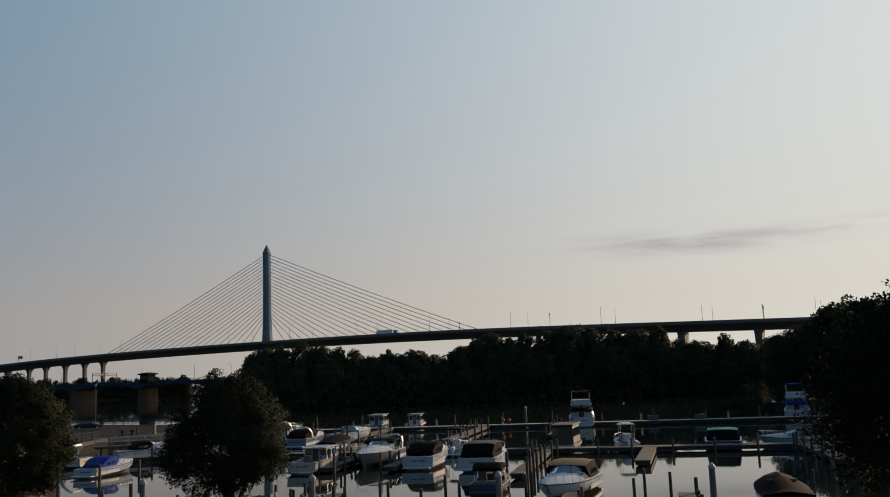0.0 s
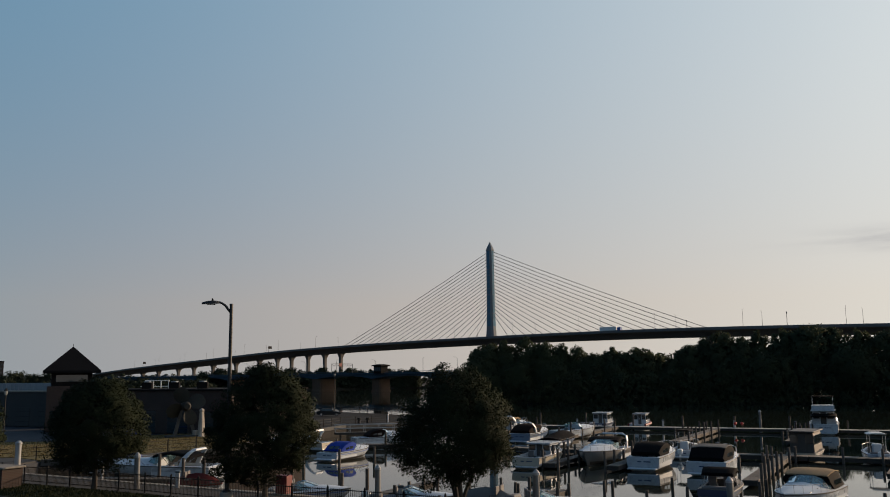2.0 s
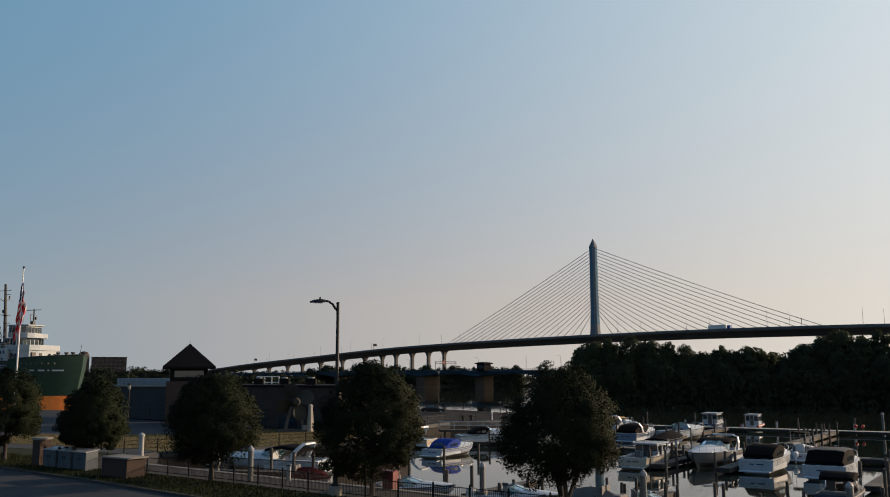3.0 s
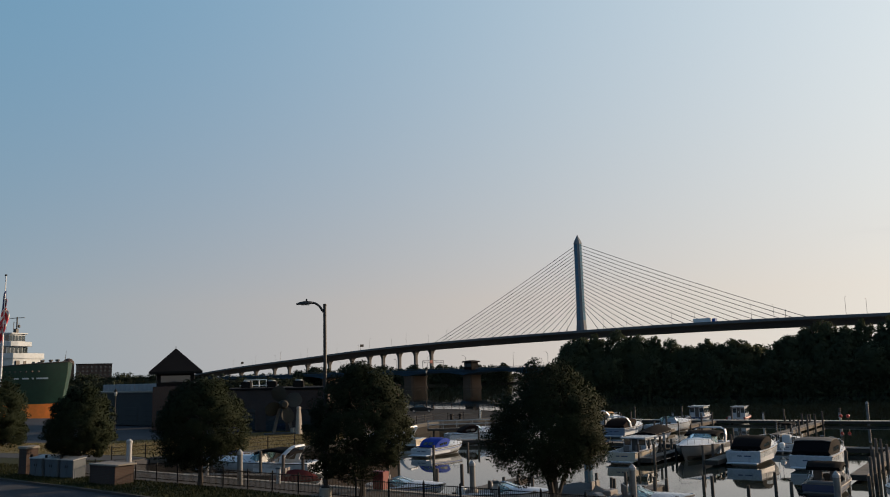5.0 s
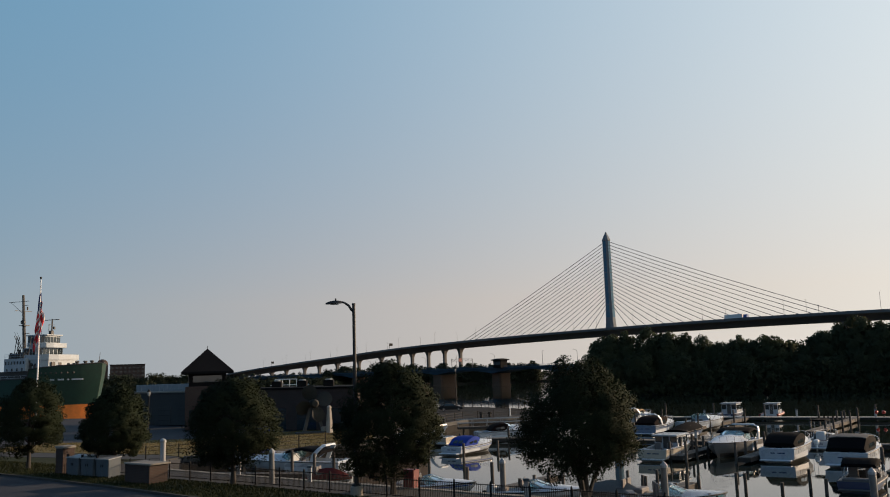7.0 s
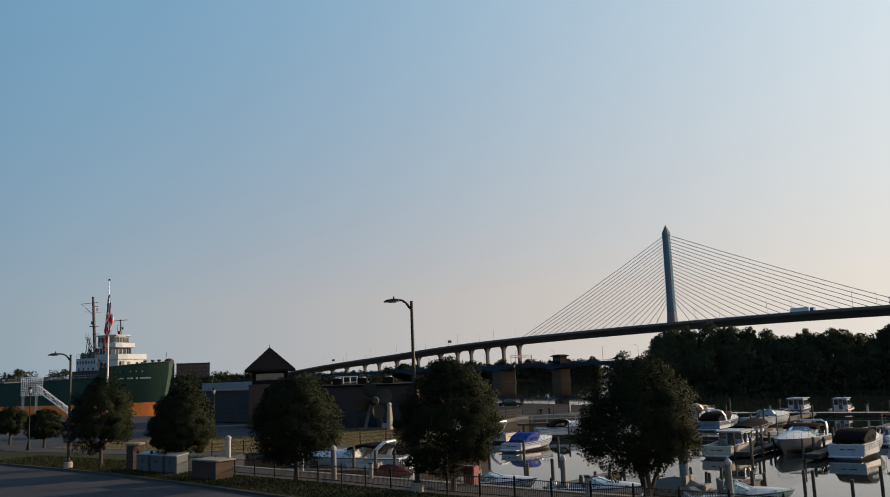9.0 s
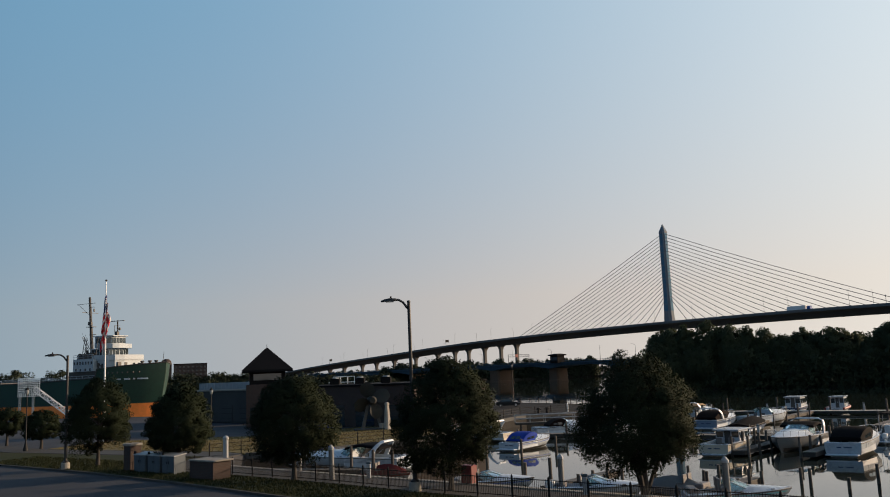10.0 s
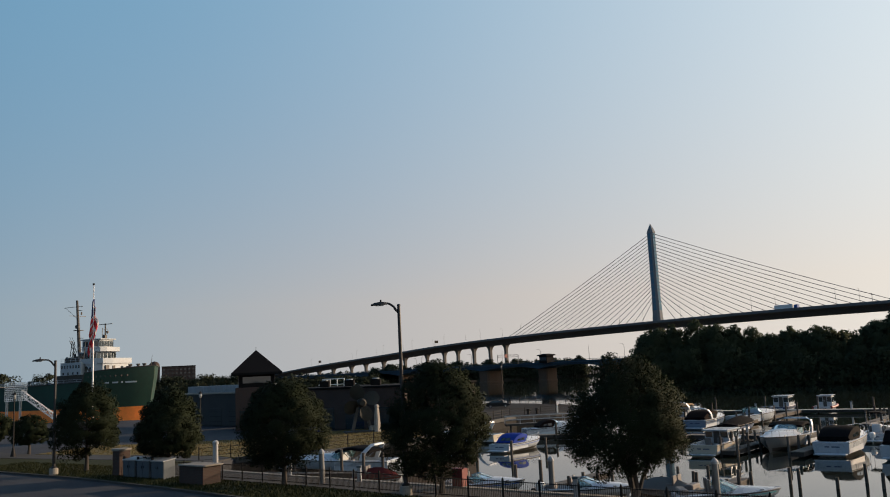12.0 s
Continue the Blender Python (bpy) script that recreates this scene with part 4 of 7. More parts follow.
    if shield:
        b = hb(c0)
        hi = min(1.0, L / 9.0)
        low = [(-b * 0.86, y0 - 0.25, zc + 0.06), (-b * 0.7, y0 + 0.55, zc + 0.30 * hi), (-b * 0.3, y0 + 1.0, zc + 0.40 * fb), (b * 0.3, y0 + 1.0, zc + 0.40 * fb), (b * 0.7, y0 + 0.55, zc + 0.30 * hi), (b * 0.86, y0 - 0.25, zc + 0.06)]
        top = [(-b * 0.8, y0 - 0.7, zc + 0.62 * hi), (-b * 0.62, y0 - 0.2, zc + 0.86 * hi), (-b * 0.27, y0 + 0.12, zc + 0.92 * hi), (b * 0.27, y0 + 0.12, zc + 0.92 * hi), (b * 0.62, y0 - 0.2, zc + 0.86 * hi), (b * 0.8, y0 - 0.7, zc + 0.62 * hi)]
        wsd = thing("windscreen", Matrix.Identity(4), "", "")
        wsd.parent = t
        for i in range(5):
            g = Shape()
            g.slab([low[i], low[i + 1], top[i + 1], top[i]], 0.012)
            g.make("pane", SCREEN_GLASS, wsd)
        fr = Shape()
        fr.path(top, 0.028, 5)
        for i in range(6):
            fr.path([low[i], top[i]], 0.022, 5)
        fr.make("screen_frame", RUBBER if L > 8 else CHROME, wsd)
    if arch:
        a = Shape()
        b = hb(0.2) - 0.06
        ya = at(0.16)
        pts = [(-b, ya + 0.75, zs(0.2)), (-b * 0.98, ya + 0.45, zs(0.2) + 0.7), (-b * 0.86, ya, zs(0.2) + 1.18), (-b * 0.6, ya - 0.12, zs(0.2) + 1.32), (b * 0.6, ya - 0.12, zs(0.2) + 1.32), (b * 0.86, ya, zs(0.2) + 1.18), (b * 0.98, ya + 0.45, zs(0.2) + 0.7), (b, ya + 0.75, zs(0.2))]
        a.loft([[(x, y - 0.2, z - 0.05), (x, y + 0.2, z - 0.05), (x, y + 0.16, z + 0.09), (x, y - 0.16, z + 0.09)] if abs(x) < b * 0.7 else [(x - 0.05, y - 0.2, z), (x + 0.05, y - 0.2, z), (x + 0.05, y + 0.22, z), (x - 0.05, y + 0.22, z)] for x, y, z in pts])
        a.make("radar_arch", deck, t)
    if canvas:
        cv = Shape()
        full = canvas_kind == "full"
        yf = y0 + 0.05
        yb = at(aft) if full else at(0.16)
        zt = zc + (0.84 * min(1.0, L / 9.0) + 0.02 if shield else 1.0)
        rows = []
        low = full and roof is None
        lift = (0.0, 0.16, 0.10, -0.14, -0.6) if low else (0.0, 0.2, 0.26, 0.12, -0.62 if full else -0.04)
        for q, rise, nar in zip((0, 0.22, 0.5, 0.76, 1.0), lift, (0.9, 0.92, 0.93, 0.92, 0.9)):
            y = yf + (yb - yf) * q
            w = hb(c0 + (0.05 - c0) * q) * nar
            top = zt + rise
            z0 = zs(0.2) + 0.05 if full else top - 0.22
            if q == 0:
                z0 = max(z0, zc + 0.5)
            if full and q == 1:
                top = max(top, z0 + 0.12)
            rows.append([(-w, y, z0), (-w * 0.97, y, z0 + (top - z0) * 0.55), (-w * 0.90, y, z0 + (top - z0) * 0.92), (-w * 0.5, y, top), (w * 0.5, y, top),
                         (w * 0.90, y, z0 + (top - z0) * 0.92), (w * 0.97, y, z0 + (top - z0) * 0.55), (w, y, z0)])
        cv.loft(rows, closed=True)
        c = cv.make("canopy", canvas, t, smooth=45)
        if roof:
            ro = Shape()
            up = Vector((0, 0, 0.03))
            ro.loft([[Vector(r_[i]) + up for i in (2, 3, 4, 5)] + [Vector(r_[i]) + up * 3 for i in (5, 4, 3, 2)] for r_ in rows[:4]])
            ro.make("canopy_roof", roof, t, {GREEN_CANVAS: "bright green canvas roof", TAN_CANVAS: "tan canvas roof"}.get(roof, "pale grey hard roof"), smooth=45)
        if full and canvas not in (BLACK_CANVAS, BROWN_CANVAS):
            a, e = rows[3], rows[4]
            for x0, x1 in ((-0.8, -0.1), (0.1, 0.8)):
                g = Shape()
                hi, lo = Vector(a[3]), Vector(e[3])
                wa = -a[3][0] / 0.45
                top_y, low_y = hi.lerp(lo, 0.25), hi.lerp(lo, 0.85)
                g.slab([(x0 * wa * 0.55, low_y.y - 0.02, low_y.z + 0.02), (x1 * wa * 0.55, low_y.y - 0.02, low_y.z + 0.02), (x1 * wa * 0.52, top_y.y - 0.02, top_y.z + 0.02), (x0 * wa * 0.52, top_y.y - 0.02, top_y.z + 0.02)], 0.015)
                g.make("clear_panel", TINT_GLASS, c)
        if full:
            for sgn in (-1, 1):
                for r0, r1 in ((1, 2), (2, 3)):
                    g = Shape()
                    k0, k1 = (0, 1) if sgn < 0 else (7, 6)
                    P = [Vector(rows[r0][k0]).lerp(Vector(rows[r0][k1]), 0.35), Vector(rows[r1][k0]).lerp(Vector(rows[r1][k1]), 0.35), Vector(rows[r1][k1]), Vector(rows[r0][k1])]
                    mid = sum(P, Vector()) / 4
                    P = [mid + (v - mid) * 0.85 + Vector((sgn * 0.012, 0, 0)) for v in P]
                    g.slab(P, 0.012)
                    g.make("clear_panel", TINT_GLASS, c)
        if not full:
            for sgn in (-1, 1):
                for q in (0.2, 0.9):
                    po = Shape()
                    po.path([(sgn * hb(0.2) * 0.93, (yf + yb) / 2, zs(0.2)), (sgn * hb(0.2) * 0.85, yf + (yb - yf) * q, zt + 0.02)], 0.02, 5)
                    po.make("canopy_pole", CHROME, t)
    if shield and L > 7.5:
        for sgn in (-1, 1):
            pw = Shape()
            pw.loft([[(sgn * (hb(s_) * 0.70 + o), at(s_), zs(s_) + 0.11 * fb + dz) for o, dz in ((0, 0), (0.03, 0), (0.0, h_), (-0.03, h_))] for s_, h_ in ((0.54, 0.04), (0.57, 0.11), (0.64, 0.11), (0.7, 0.03))])
            pw.make("cabin_window", TINT_GLASS, t)
    if rail:
        rl = Shape()
        for sgn in (-1, 1):
            pts = [(sgn * hb(s) * 0.93, at(s) - 0.05, zs(s) + 0.5) for s in (0.58, 0.68, 0.78, 0.87, 0.94)]
            rl.path([(sgn * hb(0.52) * 0.93, at(0.52), zs(0.52))] + pts + [(0, at(1.0) + 0.05, zs(1) + 0.5)], 0.018, 5)
            for x, y, z in pts:
                rl.path([(x, y, z - 0.5), (x, y, z)], 0.014, 4)
        rl.make("bow_rail", CHROME, t)
    if cover:
        cv = Shape()
        rows = []
        for s in (0.0, 0.02, 0.1, 0.3, 0.46, 0.6, 0.75, 0.88, 0.96, 1.0):
            b, z = hb(s) + 0.04, zs(s)
            top = z + (0.75 * math.sin(math.pi * min(1, max(0.05, s * 1.05))) ** 0.7)
            y = at(s) - (0.1 if s == 0 else 0)
            rows.append([(-b, y, z - 0.2), (-b, y, z), (-b * 0.55, y, z + (top - z) * 0.62), (0, y, top), (b * 0.55, y, z + (top - z) * 0.62), (b, y, z), (b, y, z - 0.2)])
        cv.loft(rows, closed=True)
        cv.make("cover", cover, t, smooth=35)
    if cabin:
        ln, ht, fly, yshift = cabin
        cb = Shape()
        w = B * 0.39
        z0 = fb * 0.75
        yc = L * yshift
        rows = []
        for z, k, dy in ((z0, 1.0, 0.35), (z0 + ht * 0.5, 0.97, 0.2), (z0 + ht * 0.94, 0.92, 0.0)):
            rows.append([(-w * k, yc - ln / 2, z), (w * k, yc - ln / 2, z), (w * k, yc + ln / 2 + dy - 0.25, z), (w * k * 0.6, yc + ln / 2 + dy, z), (-w * k * 0.6, yc + ln / 2 + dy, z), (-w * k, yc + ln / 2 + dy - 0.25, z)])
        cb.loft(rows)
        c = cb.make("cabin", deck, t)
        rf = Shape()
        rf.box((0, yc - 0.1, z0 + ht), (w * 2.15, ln + 0.75, 0.12), ch=0.05)
        rf.make("cabin_roof", deck, t)
        nw = max(2, int(ln / 0.9))
        for sgn in (-1, 1):
            for i in range(nw):
                g = Shape()
                g.box((sgn * w * 0.965, yc - ln / 2 + (i + 0.5) * ln / nw, z0 + ht * 0.62), (0.06, ln / nw * 0.8, ht * 0.42), ch=0.015)
                g.make("window", TINT_GLASS, c)
        g = Shape()
        g.box((0, yc - ln / 2 + 0.005, z0 + ht * 0.48), (w * 0.5, 0.05, ht * 0.86), ch=0.015)
        g.make("door", SHIP_DARK, c, "dark open cabin doorway")
        for x in (-w * 0.62, w * 0.62):
            g = Shape()
            g.box((x, yc - ln / 2 + 0.005, z0 + ht * 0.66), (w * 0.56, 0.05, ht * 0.40), ch=0.015)
            g.make("window", TINT_GLASS, c)
            g = Shape()
            g.box((x, yc + ln / 2 + 0.09, z0 + ht * 0.68), (w * 0.62, 0.14, ht * 0.32), ch=0.015)
            g.make("window", TINT_GLASS, c)
        if fly:
            fy = Shape()
            fy.loft([[(-w, yc - ln * 0.45, z0 + ht), (w, yc - ln * 0.45, z0 + ht), (w * 0.9, yc + ln * 0.4, z0 + ht), (-w * 0.9, yc + ln * 0.4, z0 + ht)],
                     [(-w, yc - ln * 0.45, z0 + ht + 0.7), (w, yc - ln * 0.45, z0 + ht + 0.7), (w * 0.85, yc + ln * 0.3, z0 + ht + 0.75), (-w * 0.85, yc + ln * 0.3, z0 + ht + 0.75)]])
            fy.make("flybridge", deck, t)
            for x in (-w * 0.9, w * 0.9):
                for y in (yc - ln * 0.42, yc + ln * 0.2):
                    fr = Shape()
                    fr.path([(x, y, z0 + ht + 0.6), (x, y, z0 + ht + 1.9)], 0.025, 5)
                    fr.make("flybridge_post", CHROME, t)
            fr = Shape()
            fr.box((0, yc - ln * 0.12, z0 + ht + 1.95), (w * 2, ln * 0.75, 0.08), ch=0.03)
            fr.make("flybridge_top", fly, t)
    if bimini:
        bm_ = Shape()
        yy = at(0.3)
        zt = fb + 1.85
        bm_.loft([[(-B * 0.36, yy - 0.9, zt - 0.12), (-B * 0.2, yy - 0.9, zt), (B * 0.2, yy - 0.9, zt), (B * 0.36, yy - 0.9, zt - 0.12)], [(-B * 0.38, yy + 0.9, zt - 0.12), (-B * 0.2, yy + 0.9, zt + 0.03), (B * 0.2, yy + 0.9, zt + 0.03), (B * 0.38, yy + 0.9, zt - 0.12)]])
        bm_.make("hard_top", bimini, t)
        for x in (-B * 0.3, B * 0.3):
            for y in (yy - 0.75, yy + 0.75):
                fr = Shape()
                fr.path([(x, y, fb * 0.6), (x, y, zt - 0.02)], 0.03, 5)
                fr.make("top_post", CHROME, t)
        co = Shape()
        co.box((0, yy, 0.95), (0.8, 0.9, 1.3), ch=0.08)
        co.make("console", deck, t)
    if tubes:
        for sgn in (-1, 1):
            tb = Shape()
            tb.path([(sgn * (hb(s) + 0.1), at(s), zs(s) - 0.08) for s in ss], [0.2] * (len(ss) - 1) + [0.1], 8)
            tb.make("collar", tubes, t, smooth=50)
    if mast:
        ms = Shape()
        ms.path([(0, at(0.35), fb), (0, at(0.33), fb + mast)], [0.04, 0.02], 5)
        ms.box((0, at(0.345), fb + mast * 0.7), (0.9, 0.05, 0.05))
        ms.make("mast", WHITE_PAINT, t)
    return t


HD = 15.6          # heading of the slips
N1 = Vector((math.sin(radians(HD)), math.cos(radians(HD)), 0))


def moored(stern, L, heading=HD):
    """The boat's middle from the middle of its stern."""
    a = radians(heading)
    return (stern[0] + math.sin(a) * L / 2, stern[1] + math.cos(a) * L / 2, 0)


# first row of slips
boat("cabin_cruiser", "white cuddy cruiser with a small windowed cabin, stern outwards", moored((-9.7, 79.4), 8.6, HD), HD, 8.6, 2.9, 1.1, hull=CREAM, deck=GELCOAT, shield=False, cabin=(2.5, 1.22, None, 0.05), platform=True)
boat("express_cruiser", "white express cruiser with radar arch, bow outwards", moored((-1.7, 92.0), 10.8, HD + 180), HD + 180, 10.8, 3.5, 1.2, hull=GREY_HULL, arch=True, canvas=BLACK_CANVAS, canvas_kind="half")
boat("express_cruiser", "white express cruiser under a black canvas enclosure, stern outwards", moored((0.6, 79.0), 9.4, HD), HD, 9.4, 3.1, 1.25, canvas=BLACK_CANVAS, canvas_kind="full", shield=True, aft=0.1)
boat("sport_cruiser", "white sport cruiser with dark enclosed cockpit and grey roof", moored((5.6, 75.6), 9.8, HD), HD, 9.8, 3.5, 1.2, canvas=BLACK_CANVAS, canvas_kind="full", roof=GREY_CANVAS, arch=False)
boat("centre_console", "small white open boat with a dark top beside the dock", moored((4.4, 90.5), 6.5, HD), HD, 6.5, 2.4, 0.9, bimini=BLACK_CANVAS, shield=False, engine=True)
# second row
boat("cabin_cruiser", "blue and white cruiser with a maroon canvas top", moored((-14.2, 110.5), 9.0, HD), HD, 9.0, 3.2, 1.2, hull=BLUE_HULL, canvas=BROWN_CANVAS, canvas_kind="full", arch=True, stripe=NAVY)
boat("express_cruiser", "white express cruiser with low windscreen, stern outwards", moored((-10.0, 117.0), 8.6, 32), 32, 8.6, 3.0, 1.2, arch=False)
boat("covered_boat", "dark canvas-covered motor boat in a slip", moored((-9.8, 103.5), 8.0, HD), HD, 8.0, 2.8, 1.0, hull=NAVY, cover=BLACK_CANVAS, shield=False, rail=False)
boat("cabin_cruiser", "white cabin cruiser partly hidden by the park tree", moored((-19.0, 128.0), 9.0, HD), HD, 9.0, 3.0, 1.2, canvas=TAN_CANVAS, canvas_kind="half", arch=True)
boat("patrol_boat", "blue and white cabin patrol boat beyond the far dock", (-4.8, 145.0, 0), 12, 8.0, 3.0, 0.9, hull=NAVY, deck=GELCOAT, cabin=(3.2, 1.7, None, -0.05), shield=False, seats=False, mast=0.9)
boat("rescue_boat", "white cabin rescue boat with orange collar beyond the far dock", (1.2, 143.0, 0), 12, 7.0, 2.5, 0.8, deck=GELCOAT, cabin=(2.3, 1.7, None, 0.0), shield=False, seats=False, tubes=RED_PAINT, mast=0.8)
# across the main dock
boat("flybridge_cruiser", "tall white flybridge cruiser moored at the far dock", moored((25.2, 127.5), 11.0, 12), 12, 11.0, 3.8, 1.5, deck=GELCOAT, cabin=(4.6, 2.0, BLACK_CANVAS, -0.02), shield=False, canvas=BLACK_CANVAS, canvas_kind="half")
boat("houseboat", "small brown-grey houseboat with large windows beside the dock", moored((15.6, 90.6), 7.8, 20), 20, 7.8, 2.9, 0.7, hull=CREAM, deck=SHIP_DARK, cabin=(4.6, 2.1, None, -0.08), shield=False, seats=False, rail=False)
boat("console_boat", "small white console boat with a hard top", moored((22.2, 88.6), 5.6, 5), 5, 5.6, 2.3, 0.8, bimini=WHITE_PAINT, shield=False, engine=True)
boat("canopy_cruiser", "cruiser with a bright green canvas top and dark enclosure", moored((30.9, 86.0), 8.4, HD + 4), HD + 4, 8.4, 3.6, 0.8, hull=NAVY, canvas=BLACK_CANVAS, canvas_kind="full", roof=GREEN_CANVAS)
boat("speedboat", "small white speedboat with rails by the dock", moored((40.6, 85.2), 6.0, 300), 300, 6.0, 2.3, 0.8, stripe=TEALHULL)
boat("flybridge_cruiser", "tall white cruiser with blue tops near the wooded bank", moored((56.0, 124.5), 10.5, 25), 25, 10.5, 3.6, 1.4, cabin=(4.2, 2.0, BLUE_CANVAS, -0.02), shield=False, canvas=BLUE_CANVAS, canvas_kind="half")
# nearest row
boat("bowrider", "white and teal bowrider with teal windscreen", (-5.5, 54.6, 0), 72, 6.2, 2.4, 0.62, stripe=TEALHULL, deck=GELCOAT, rail=False)
boat("covered_boat", "grey canvas-covered runabout at the near dock", (-9.4, 56.3, 0), 285, 4.4, 1.8, 0.5, cover=GREY_CANVAS, shield=False, rail=False)
boat("cuddy_boat", "white boat with a tan canvas top at the near dock", moored((12.2, 63.4), 8.6, HD + 190), HD + 190, 8.6, 3.2, 1.0, canvas=BLACK_CANVAS, canvas_kind="full", roof=TAN_CANVAS)
boat("covered_boat", "white boat under a black cover at the near dock", moored((21.2, 49.6), 7.2, HD), HD, 7.2, 2.9, 0.85, hull=NAVY, cover=BLACK_CANVAS, shield=False, rail=False, platform=False)
boat("open_boat", "dark blue open boat with rails at the near dock", moored((5.0, 61.0), 6.2, HD), HD, 6.2, 2.5, 0.75, canvas=BLACK_CANVAS, canvas_kind="half", hull=NAVY, deck=SHIP_DARK, shield=False)
# left basin
boat("express_cruiser", "white express cruiser with blue canvas enclosure", moored((-30.4, 84.6), 7.6, 16), 16, 7.6, 2.7, 0.9, canvas=BLUE_CANVAS, canvas_kind="full", aft=0.14, stripe=STRIPE_BLUE)
boat("cabin_cruiser", "white cruiser with dark brown canvas by the quay", moored((-33.4, 102.4), 8.0, 56), 56, 8.0, 2.8, 1.2, canvas=BROWN_CANVAS, canvas_kind="full", aft=0.2)
boat("express_cruiser", "cream cruiser with radar arch moored by the quay", moored((-34.4, 96.0), 8.0, 280), 280, 8.0, 2.8, 1.1, hull=CREAM, arch=True, rail=True)
boat("express_cruiser", "large white express cruiser with arch and black top", moored((-34.6, 69.2), 11.0, 268), 268, 11.0, 3.4, 1.15, arch=True, canvas=BLACK_CANVAS, canvas_kind="half")
boat("cuddy_boat", "white cuddy boat with a blue cockpit cover", moored((-46.6, 71.2), 7.0, 98), 98, 7.0, 2.5, 1.0, canvas=BLUE_CANVAS, canvas_kind="full")
boat("covered_boat", "small boat under a maroon cover beside the promenade", (-32.6, 62.0, 0), 80, 3.9, 1.7, 0.5, cover=RED_CANVAS, shield=False, rail=False)
boat("open_boat", "white open boat moored below the promenade", (-22.0, 57.6, 0), 75, 5.8, 2.3, 0.7, rail=False, stripe=STRIPE_BLUE)
boat("open_boat", "white open boat with outboard below the promenade", (-14.0, 55.5, 0), 85, 5.8, 2.3, 0.7, rail=False, engine=True)


# ---- docks and piles ----
def dock(a, b, w, label, name="dock", z=0.55, deck=None):
    """A floating timber dock from a to b: planked deck on a fascia coloured dark for shade."""
    a, b = Vector((*a, 0)), Vector((*b, 0))
    d = b - a
    L = d.length
    ang = math.degrees(math.atan2(d.y, d.x))
    t = thing(name, pose(a.x, a.y, 0, 0, 0, ang), label, "dock", "floating docks")
    s = Shape()
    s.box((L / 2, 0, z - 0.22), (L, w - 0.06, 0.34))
    s.make("fascia", DOCK_SIDE_SHADED, t)
    s = Shape()
    n = int(L / 0.6)
    for i in range(n):
        s.box(((i + 0.5) * L / n, rng.uniform(-0.01, 0.01), z - 0.02 + rng.uniform(-0.006, 0.006)), (L / n - 0.02, w, 0.06))
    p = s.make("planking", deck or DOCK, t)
    p["kind"] = "stuff"
    return t


dock((-13.2, 97.0), (16, 88.8), 1.8, "weathered timber main dock behind the first row of boats")
dock((16.05, 88.75), (41.5, 81.7), 1.9, "weathered timber main dock towards the wooded bank")
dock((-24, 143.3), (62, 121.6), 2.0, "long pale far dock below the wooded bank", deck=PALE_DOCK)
dock((19.4, 73.6), (23.4, 85.6), 1.3, "narrow timber gangway dock")
dock((34.0, 68), (37.2, 81.6), 1.4, "timber finger dock by the wooded bank")
for x in (-13.2, -3.4, 2.2, 14.0):
    o = Vector((x, 97.0 - (x + 13.2) * 0.281, 0))
    e = o - N1 * (22 if x > 9 else 15.5)
    f = o - N1 * 1.0
    dock((f.x, f.y), (e.x, e.y), 1.1, "narrow timber finger dock between boats")
for x in (-14.5, -2.5, 12.0, 24.0):
    o = Vector((x, 143.3 - (x + 24) * 0.2523, 0))
    e = o - N1 * (28 if x in (12.0,) else 24)
    f = o - N1 * 1.1
    dock((f.x, f.y), (e.x, e.y), 1.2, "timber finger dock off the far dock")
dock((-30, 56.6), (24, 38.6), 1.5, "low timber dock along the seawall")
dock((-35, 99.6), (-25, 100.8), 1.4, "timber finger dock below the quay")
dock((-48.2, 63.6), (-33.2, 64.5), 1.2, "short timber dock in the basin")
for x0, y0 in ((-7.6, 52.2), (7.6, 47.2), (14.2, 45.0), (-17.5, 55.6)):
    e = Vector((x0, y0, 0)) + N1 * 9.5
    dock((x0, y0), (e.x, e.y), 1.0, "narrow timber finger dock off the seawall")


def pile(x, y, top, r=0.13, mat=None, cap=False, label="weathered timber mooring pile", group="mooring piles"):
    t = thing("mooring_pile", pose(x, y, 0, 0, 0, rng.uniform(0, 360)), label, "pile", group)
    s = Shape()
    lx, ly = rng.uniform(-0.04, 0.04), rng.uniform(-0.04, 0.04)
    s.path([(0, 0, -2.5), (lx * 0.5, ly * 0.5, 0.4), (lx, ly, top)], [r * 1.08, r, r * 0.94], 9)
    s.make("shaft", mat or PILE, t, smooth=50)
    if cap:
        s = Shape()
        s.turned((lx, ly, top), [(r * 1.12, -0.08), (r * 1.12, 0.04), (r * 0.55, 0.18), (0.02, 0.26)], 9)
        s.make("cap", PILE_CAP, t, "white conical cap")
    return t


for x, y, z in ((-5.5, 49.7, 2.85), (-16.2, 54.7, 2.5), (-31.1, 51.3, 3.45), (16.9, 49.7, 2.5), (4.9, 50.3, 2.5), (18.6, 139.0, 2.7)):
    pile(x, y, z, 0.19, GREY_PILE, True, "tall grey steel pile with a white cap", "capped steel piles")
for x, top in ((-13.2, 1.5), (-3.4, 1.6), (2.2, 1.7), (14.0, 1.8)):
    o = Vector((x, 97.0 - (x + 13.2) * 0.281, 0))
    for q in (3.5, 6.5, 9.5, 12.5, 15.2) + ((17.5, 19.5, 21.5) if x > 9 else ()):
        for side in (-0.75, 0.75):
            if rng.random() < 0.85:
                p = o - N1 * q + Vector((side * N1.y, -side * N1.x, 0))
                pile(p.x, p.y, top + rng.uniform(-0.3, 0.4), 0.12)
